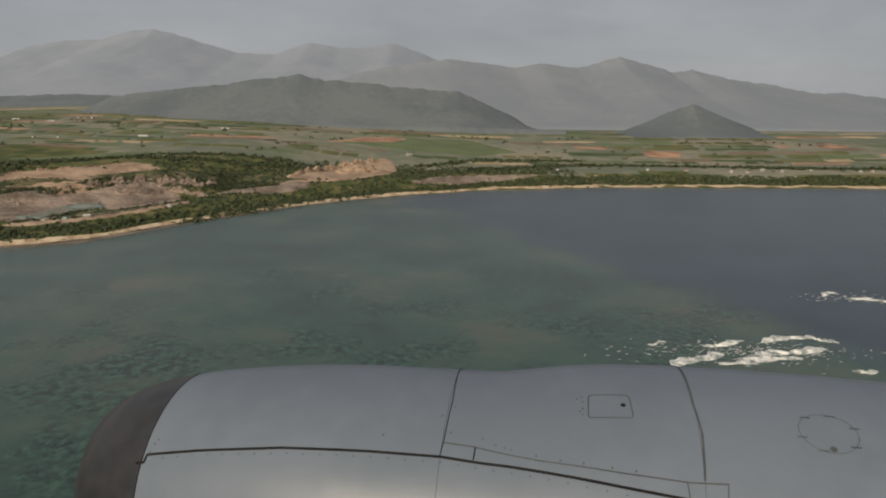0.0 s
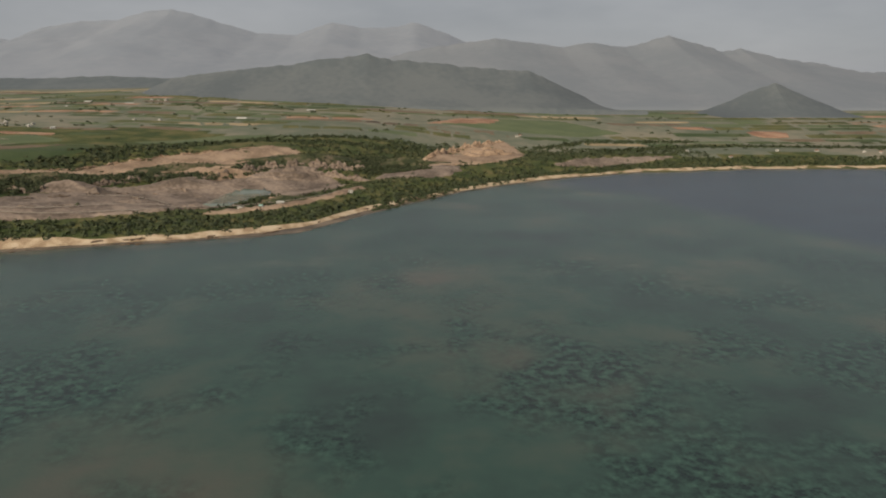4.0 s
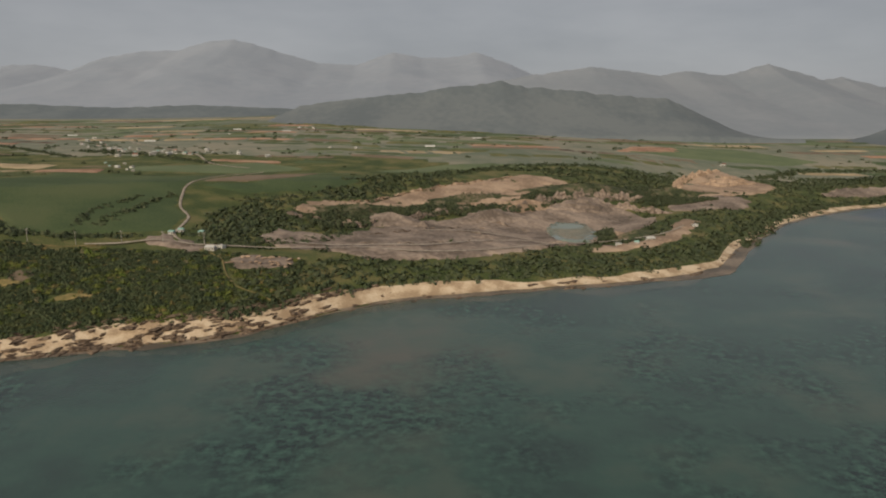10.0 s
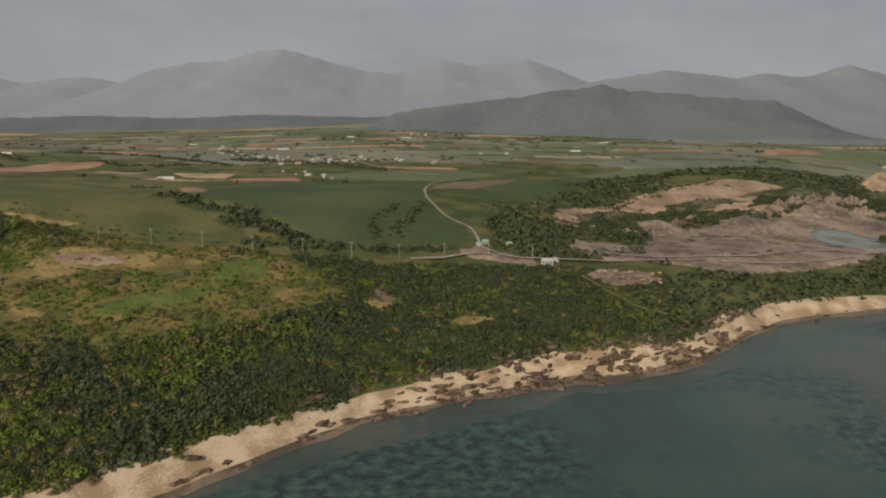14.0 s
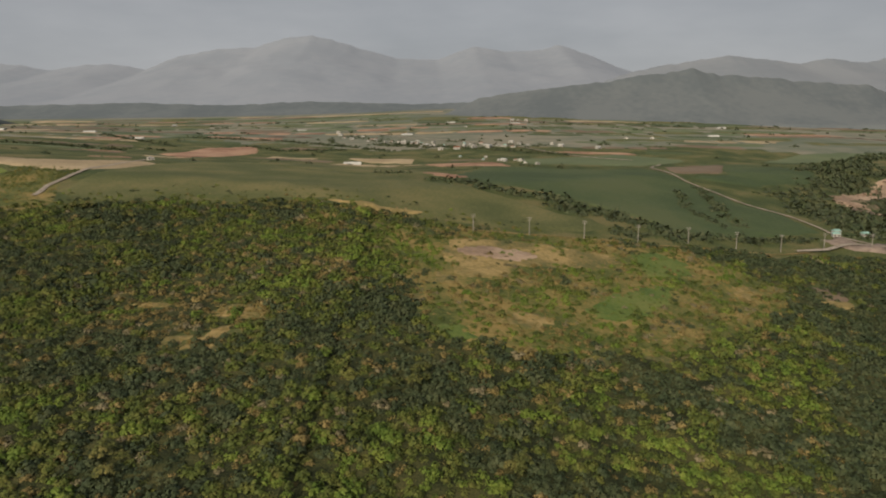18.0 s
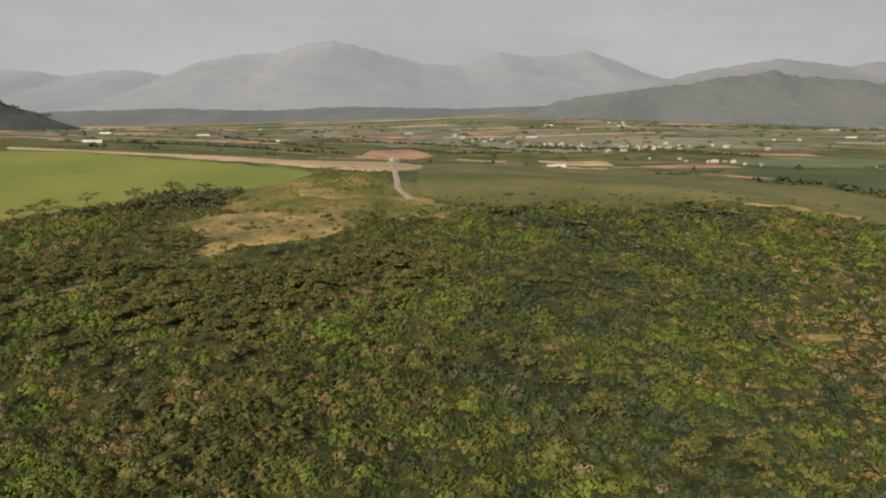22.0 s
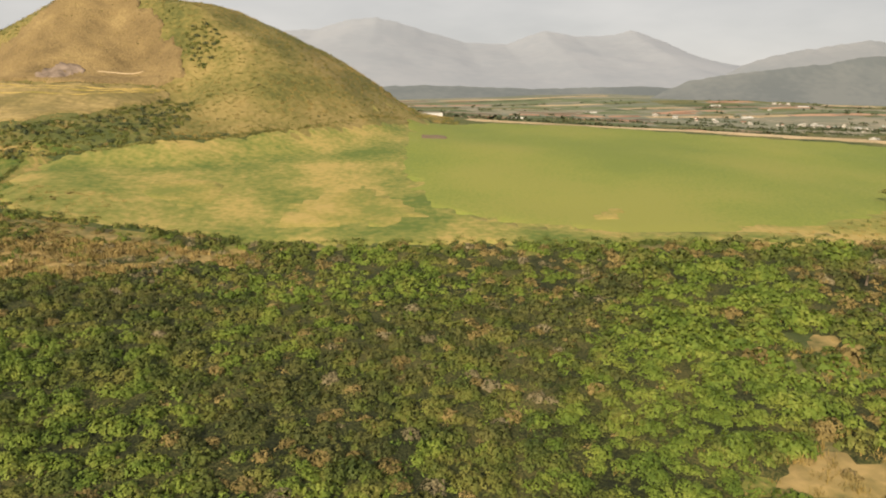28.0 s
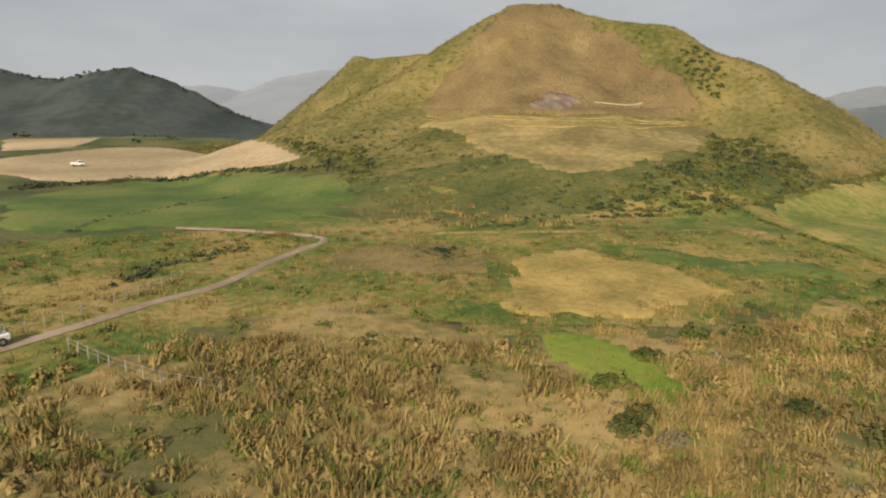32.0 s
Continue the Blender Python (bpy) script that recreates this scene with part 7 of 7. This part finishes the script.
UP = utility_pole()
UP.matrix_basis = place(-655, 396, 8)
for k in range(1, 10):
    px = -655 + 19.2 * k
    copy_thing(UP, place(px, float(np.interp(px, [-660, -597, -556, -522, -480], [396, 402, 411, 421, 424])), 8))

# ---- rocks on the beach ----
def rock_mesh(seed):
    r = np.random.RandomState(seed)
    bm = bmesh.new()
    bmesh.ops.create_icosphere(bm, subdivisions=2, radius=1)
    k = r.normal(size=(4, 3)) * 2.2
    for v in bm.verts:
        s = 1 + sum(0.13 * math.sin(float(np.dot(q, v.co)) + seed) for q in k)
        v.co = Vector((v.co.x * s * 1.25, v.co.y * s * 0.8, max(-0.25, v.co.z * s * 0.42)))
    me = bpy.data.meshes.new("beach_rock")
    bm.to_mesh(me)
    bm.free()
    me.materials.append(M_ROCK)
    return me


ROCKS = [rock_mesh(k) for k in range(6)]
for k in range(220):
    px = rng.choice([rng.uniform(-540, -400), rng.uniform(-620, -150), rng.uniform(-560, -430)])
    d = rng.uniform(-3, 13) if px < -395 else rng.uniform(-5, 5)
    py = float(coast(px)) + d / 0.86
    s = rng.uniform(0.35, 1.4) * (1.25 if px < -395 else 0.9)
    ob = tagged(new("beach_rock", ROCKS[k % 6]), "low brown reef rock on the sand", "rock", "rocks on the beach")
    ob.matrix_basis = Matrix.Translation((px, py, max(float(height(px, py)), -0.1) + 0.1)) @ Matrix.Rotation(math.radians(28 + rng.uniform(-25, 25)), 4, "Z") @ Matrix.Diagonal((s * 1.5, s, s, 1))
def slab_mesh(seed):
    """A flat broken slab of reef rock with an angular outline, cracked top and undercut sides."""
    r = np.random.RandomState(seed + 40)
    n = 15
    a = np.sort(r.uniform(0, 2 * math.pi, n))
    q = r.uniform(0.55, 1.15, n) * (1 + 0.25 * np.sin(2 * a + seed))
    v, f = [], []
    for k, (wide, z) in enumerate(((0.9, -0.6), (1.0, 0.25), (0.86, 0.75), (0.45, 0.95))):
        for t, g in zip(a, q):
            v.append((wide * g * math.cos(t), wide * g * math.sin(t), z + (0.22 * math.sin(3 * t + seed + k) + 0.12 * r.uniform(-1, 1)) * (k > 0)))
    v.append((0, 0, 0.85 + 0.15 * r.uniform(-1, 1)))
    for k in range(3):
        f += [(k * n + i, k * n + (i + 1) % n, (k + 1) * n + (i + 1) % n, (k + 1) * n + i) for i in range(n)]
    f += [(3 * n + i, 3 * n + (i + 1) % n, 4 * n) for i in range(n)]
    me = bpy.data.meshes.new("rock_ledge")
    me.from_pydata(v, [], f)
    me.materials.append(M_ROCK)
    me.update()
    return me


SLABS = [slab_mesh(k) for k in range(9)]
for k in range(215):
    near = k < 165
    px = -468 + 44 * rng.uniform(-1, 1) + 12 * rng.normal() if near else rng.uniform(-330, -120) if k < 192 else rng.uniform(-640, -530)
    py = float(coast(px)) + (rng.uniform(-2, 14) if near else rng.uniform(-3, 4)) / 0.86
    big = rng.uniform(0.5, 1) ** 1.5
    ob = tagged(new("rock_ledge", SLABS[k % 9]), "flat brown reef rock slab across the sand", "rock", "rock ledges on the beach")
    ob.matrix_basis = Matrix.Translation((px, py, max(float(height(px, py)), -0.1) + 0.12)) @ Matrix.Rotation(math.radians(rng.uniform(35, 85) if near else rng.uniform(15, 50)), 4, "Z") @ Matrix.Diagonal((big * rng.uniform(2.8, 6.5), big * rng.uniform(1.3, 2.9), rng.uniform(0.3, 0.55), 1))
RUBBLE = rock_mesh(21)
RUBBLE.materials[0] = M_QTAN
for k in range(22):
    px, py = -463 + 30 * rng.uniform(0, 1), 390 + 15 * rng.uniform(0, 1)
    ob = tagged(new("rubble_block", RUBBLE), "pale limestone block lying in a gravel yard", "rock", "blocks in the gravel yard")
    ob.matrix_basis = Matrix.Translation((px, py, float(height(px, py)) + 1.3)) @ Matrix.Rotation(rng.uniform(0, 6.28), 4, "Z") @ Matrix.Diagonal((rng.uniform(0.5, 1.5), rng.uniform(0.5, 1.1), rng.uniform(0.8, 2.0), 1))

# ---- fences and a pickup by the farm track ----
M_POST = surface("grey_timber", [(0.2, 0.17, 0.14), (0.33, 0.29, 0.25)], 1.0, 6.0, relief=0.02)
M_WIRE = surface("galvanised_wire", [(0.35, 0.35, 0.34), (0.5, 0.5, 0.49)], 1.0, 6.0, rough=0.4, metal=0.8, relief=0.0)


def fence(line, gap, label):
    ob = tagged(new("wire_fence"), label, "fence")
    pts = []
    for (ax, ay), (bx2, by2) in zip(line, line[1:]):
        k = max(1, int(math.hypot(bx2 - ax, by2 - ay) / gap))
        pts += [(ax + (bx2 - ax) * i / k, ay + (by2 - ay) * i / k) for i in range(k)]
    pts.append(line[-1])
    tops = []
    post = tube(bmesh.new(), [(0, 0, -0.3), (0, 0, 0.9)], [0.06, 0.05], 6)
    first = part("post", post, M_POST, ob)
    for k, (px, py) in enumerate(pts):
        z = float(height(px, py)) + 0.1
        p = first if k == 0 else new("post", first.data)
        p.parent = ob
        p.location = (px, py, z)
        tops.append((px, py, z))
    for h in (0.45, 0.8):
        part("wire", tube(bmesh.new(), [(a, b, c + h) for a, b, c in tops], [0.015] * len(tops), 4), M_WIRE, ob)
    return ob


fence([(-1168, 359.5), (-1165, 364.5), (-1163, 369), (-1160, 377)], 1.3, "line of grey fence posts with wire")
fence([(-1162, 359), (-1158, 356), (-1154, 354), (-1150, 353)], 1.2, "low wire fence on grey posts")

M_CAR = surface("white_car_paint", [(0.66, 0.66, 0.66), (0.74, 0.74, 0.74)], 0.5, 3.0, rough=0.25, relief=0.0)
M_TYRE = surface("black_rubber", [(0.02, 0.02, 0.02), (0.035, 0.035, 0.035)], 1.0, 9.0, relief=0.0)


def pickup():
    ob = tagged(new("pickup_truck"), "small white pickup truck parked on the track", "car")
    bm = box(bmesh.new(), -1.6, 1.6, -0.7, 0.7, 0.35, 0.85, 0.1)
    part("body", bm, M_CAR, ob)
    part("cab", box(bmesh.new(), 0.1, 1.1, -0.62, 0.62, 0.85, 1.5, 0.14), M_CAR, ob)
    part("windscreen", box(bmesh.new(), 1.06, 1.12, -0.5, 0.5, 0.98, 1.4), M_PANE, ob)
    for sy in (-0.63, 0.63):
        part("side_window", box(bmesh.new(), 0.3, 0.95, sy - 0.01, sy + 0.01, 1.0, 1.4), M_PANE, ob)
    part("bed", box(bmesh.new(), -1.55, 0.05, -0.66, 0.66, 0.85, 1.05, 0.05), M_CAR, ob)
    for wx in (-1.0, 1.0):
        for wy in (-0.66, 0.66):
            wheel = part("wheel", tube(bmesh.new(), [(wx, wy - 0.1, 0.3), (wx, wy + 0.1, 0.3)], [0.3, 0.3], 14), M_TYRE, ob)
            part("rim", tube(bmesh.new(), [(wx, wy - 0.115, 0.3), (wx, wy + 0.115, 0.3)], [0.16, 0.16], 10), M_WIRE, wheel)
    for sy in (-0.5, 0.5):
        part("headlight", box(bmesh.new(), 1.58, 1.63, sy - 0.12, sy + 0.12, 0.6, 0.75), M_SHEET, ob)
    return ob


CAR = pickup()
CAR.matrix_basis = place(-1167.5, 358.5, 50) @ Matrix.Translation((0, 0, 0.3))
copy_thing(CAR, place(-1222, 490, 15) @ Matrix.Translation((0, 0, 0.4)))

# ---- the aircraft's engine, hanging where it is as the flight begins ----
M_COWL = surface("pale_cowl_paint", [(0.113, 0.137, 0.178), (0.127, 0.152, 0.196)], 0.8, 5.0, rough=0.4, relief=0.003, dull=0.0)
M_LIP = surface("dark_grey_lip", [(0.028, 0.029, 0.034), (0.045, 0.046, 0.052)], 1.2, 7.0, rough=0.35, metal=0.3, relief=0.002, dull=0.0)
M_GAP = surface("black_panel_gap", [(0.006, 0.006, 0.007), (0.012, 0.012, 0.013)], 2.0, 9.0, relief=0.0)
M_SEAM = surface("grey_sealant", [(0.05, 0.056, 0.066), (0.08, 0.088, 0.1)], 3.0, 20.0, relief=0.0)
AXIS = Vector((0.98278, -0.18476, 0))
SIDE = Vector((0.18476, 0.98278, 0))
HUB = Vector((1.303, -5.113, 92.35)) + SIDE * 4.7 - Vector((0, 0, 3.05))


def cowl_radius(s):
    return float(np.interp(s, [-3.42, -3.38, -3.3, -3.2, -3, -2.8, -2.6, -2.2, -1.8, -1.4, -0.8, -0.4, -0.2, 0, 0.2, 0.4, 0.8, 1.4, 2, 2.4, 3.5, 4.5],
                           [0.60, 0.635, 0.69, 0.741, 0.807, 0.86, 0.9, 0.956, 0.998, 1.021, 1.033, 1.04, 1.068, 1.102, 1.13, 1.151, 1.169, 1.175, 1.168, 1.155, 1.1, 0.95]))


def on_cowl(s, deg, off=0.0):
    """A point of the cowling, by metres along its axis and degrees round it from the cabin side over the top."""
    a, r = math.radians(deg), cowl_radius(s) + off
    return AXIS * s - SIDE * (math.cos(a) * r) + Vector((0, 0, math.sin(a) * r))


engine = tagged(new("jet_engine_nacelle"), "pale blue-grey jet engine cowling with dark inlet lip", "aircraft engine")
engine.location = HUB


def cowl_part(name, stations, mat, label, wall=0.05):
    bm = bmesh.new()
    rings = [[bm.verts.new(on_cowl(s, 360 * k / 96, o)) for k in range(96)] for s, o in [(s, 0) for s in stations] + [(s, -wall) for s in reversed(stations)]]
    for r, q in zip(rings, rings[1:] + rings[:1]):
        for k in range(96):
            bm.faces.new((r[k], r[(k + 1) % 96], q[(k + 1) % 96], q[k]))
    bmesh.ops.recalc_face_normals(bm, faces=bm.faces)
    ob = part(name, bm, mat, engine, label)
    ob.data.polygons.foreach_set("use_smooth", [True] * len(ob.data.polygons))
    ob.data.set_sharp_from_angle(angle=0.6)
    return ob


def between(a, b, n):
    return [a + (b - a) * i / n for i in range(n + 1)]


cowl_part("inlet_lip", between(-3.42, -2.79, 14), M_LIP, "dark grey rounded inlet lip", 0.09)
cowl_part("inlet_cowl", between(-2.788, -0.671, 22), M_COWL, "smooth pale inlet cowl")
cowl_part("fan_cowl", between(-0.669, 0.929, 22), M_COWL, "pale swelling fan cowl")
cowl_part("reverser_cowl", between(0.931, 4.5, 26), M_COWL, "pale rear cowl tapering aft")


def cowl_line(name, pts, wide, mat, label="", off=0.003, host=None):
    """A thin strip along the cowling's skin."""
    bm, rows, n = bmesh.new(), [], 10
    fine = []
    for (s0, a0), (s1, a1) in zip(pts, pts[1:]):
        fine += [(s0 + (s1 - s0) * i / n, a0 + (a1 - a0) * i / n) for i in range(n)]
    fine.append(pts[-1])
    for i, (s, a) in enumerate(fine):
        (sa, aa), (sb, ab) = fine[max(0, i - 1)], fine[min(len(fine) - 1, i + 1)]
        ds, da = sb - sa, math.radians(ab - aa) * cowl_radius(s)
        k = math.hypot(ds, da) or 1
        us, ua = -da / k * wide / 2, math.degrees(ds / k * wide / 2 / cowl_radius(s))
        rows.append((bm.verts.new(on_cowl(s + us, a + ua, off)), bm.verts.new(on_cowl(s, a, off + 0.002)), bm.verts.new(on_cowl(s - us, a - ua, off))))
    for r, q in zip(rows, rows[1:]):
        bm.faces.new((r[0], r[1], q[1], q[0]))
        bm.faces.new((r[1], r[2], q[2], q[1]))
    return part(name, bm, mat, host or engine, label)


SPLIT = [(-2.83, 37.9), (-2.765, 38.4), (-2.755, 42.0), (-2.36, 44.9), (-1.74, 48.0), (-1.15, 49.2), (-0.67, 49.4), (-0.23, 47.6), (0.12, 45.4), (0.45, 43.3), (0.77, 41.6), (1.6, 37.5), (3.0, 33)]
cowl_line("split_gap", SPLIT, 0.018, M_GAP, "black gap between the cowl halves")
cowl_line("panel_seam", [(-0.672, 50), (-0.66, 56), (-0.65, 75), (-0.675, 100), (-0.675, 128)], 0.006, M_GAP, "dark seam of the inlet cowl")
cowl_line("panel_seam", [(-0.67, 54.9), (-0.45, 54.0), (-0.23, 51.6), (-0.02, 49.8), (0.45, 47.4), (0.84, 46.1), (1.06, 46.6)], 0.009, M_SEAM, "fine seam above the split")
cowl_line("panel_seam", [(-0.45, 54.0), (-0.455, 49.2)], 0.009, M_GAP)
cowl_line("panel_seam", [(0.83, 46), (0.84, 41.6)], 0.007, M_SEAM)
cowl_line("panel_seam", [(0.84, 46.1), (1.06, 46.6), (1.05, 40.5)], 0.007, M_SEAM)
cowl_line("sealant_seam", [(0.925, 128), (0.92, 99), (0.92, 75), (0.945, 62), (0.93, 47)], 0.014, M_SEAM, "stained grey sealant seam")
cowl_line("lip_seam", [(-2.785, 20), (-2.785, 60), (-2.785, 100), (-2.785, 135)], 0.008, M_GAP, "dark joint behind the lip")
cowl_line("access_panel", [(0.275, 76.6), (0.51, 76.8), (0.525, 75.5), (0.54, 67.5), (0.53, 66.4), (0.27, 66), (0.26, 67), (0.262, 75.8), (0.275, 76.6)], 0.007, M_SEAM, "outlined access panel")


def dot(s, a, r, mat=None, label=""):
    bm = bmesh.new()
    c = bm.verts.new(on_cowl(s, a, 0.006))
    ring = [bm.verts.new(on_cowl(s + r * math.cos(t), a + math.degrees(r * math.sin(t) / cowl_radius(s)), 0.003)) for t in (2 * math.pi * k / 8 for k in range(8))]
    for k in range(8):
        bm.faces.new((c, ring[k], ring[(k + 1) % 8]))
    return part("rivet" if not label else "latch", bm, mat or M_SEAM, engine, label)


dot(0.482, 71.8, 0.017, M_GAP, "black round panel latch")
for k in range(30):
    s = -2.62 + 0.115 * k
    dot(s, float(np.interp(s, [p[0] for p in SPLIT], [p[1] for p in SPLIT])) - 2.0, 0.005)
for s, a in [(-0.41, 57.5), (-0.32, 55), (-0.26, 54), (-0.22, 53.6), (-0.06, 51.5), (0.09, 50.2), (0.23, 49.6), (0.4, 48.7), (0.54, 48.2), (0.22, 75.5), (0.225, 73), (0.19, 74.6), (0.225, 70), (0.21, 68.5), (0.225, 67.2), (-1.07, 56),
             (-0.62, 59), (-0.7, 66), (-0.62, 71), (-2.72, 47), (-2.7, 49), (-2.74, 43.5)]:
    dot(s, a, 0.0065)
for a0 in (20, 75, 130, 200, 250, 320):
    t0 = math.radians(a0)
    cs, ca = 1.69 + 0.17 * math.cos(t0), 66 + 7.0 * math.sin(t0)
    cowl_line("stencil_mark", [(cs - 0.03, ca), (cs + 0.03, ca)], 0.010, M_SEAM, "small grey stencil bar")
ringpts = [(1.69 + 0.17 * math.cos(t), 66 + 7.2 * math.sin(t)) for t in (2 * math.pi * k / 20 for k in range(21))]
cowl_line("stencil_ring", ringpts, 0.002, M_SEAM, "faint grey stencil circle")
dot(1.69, 60.2, 0.022, M_SEAM, "small round grey marking")
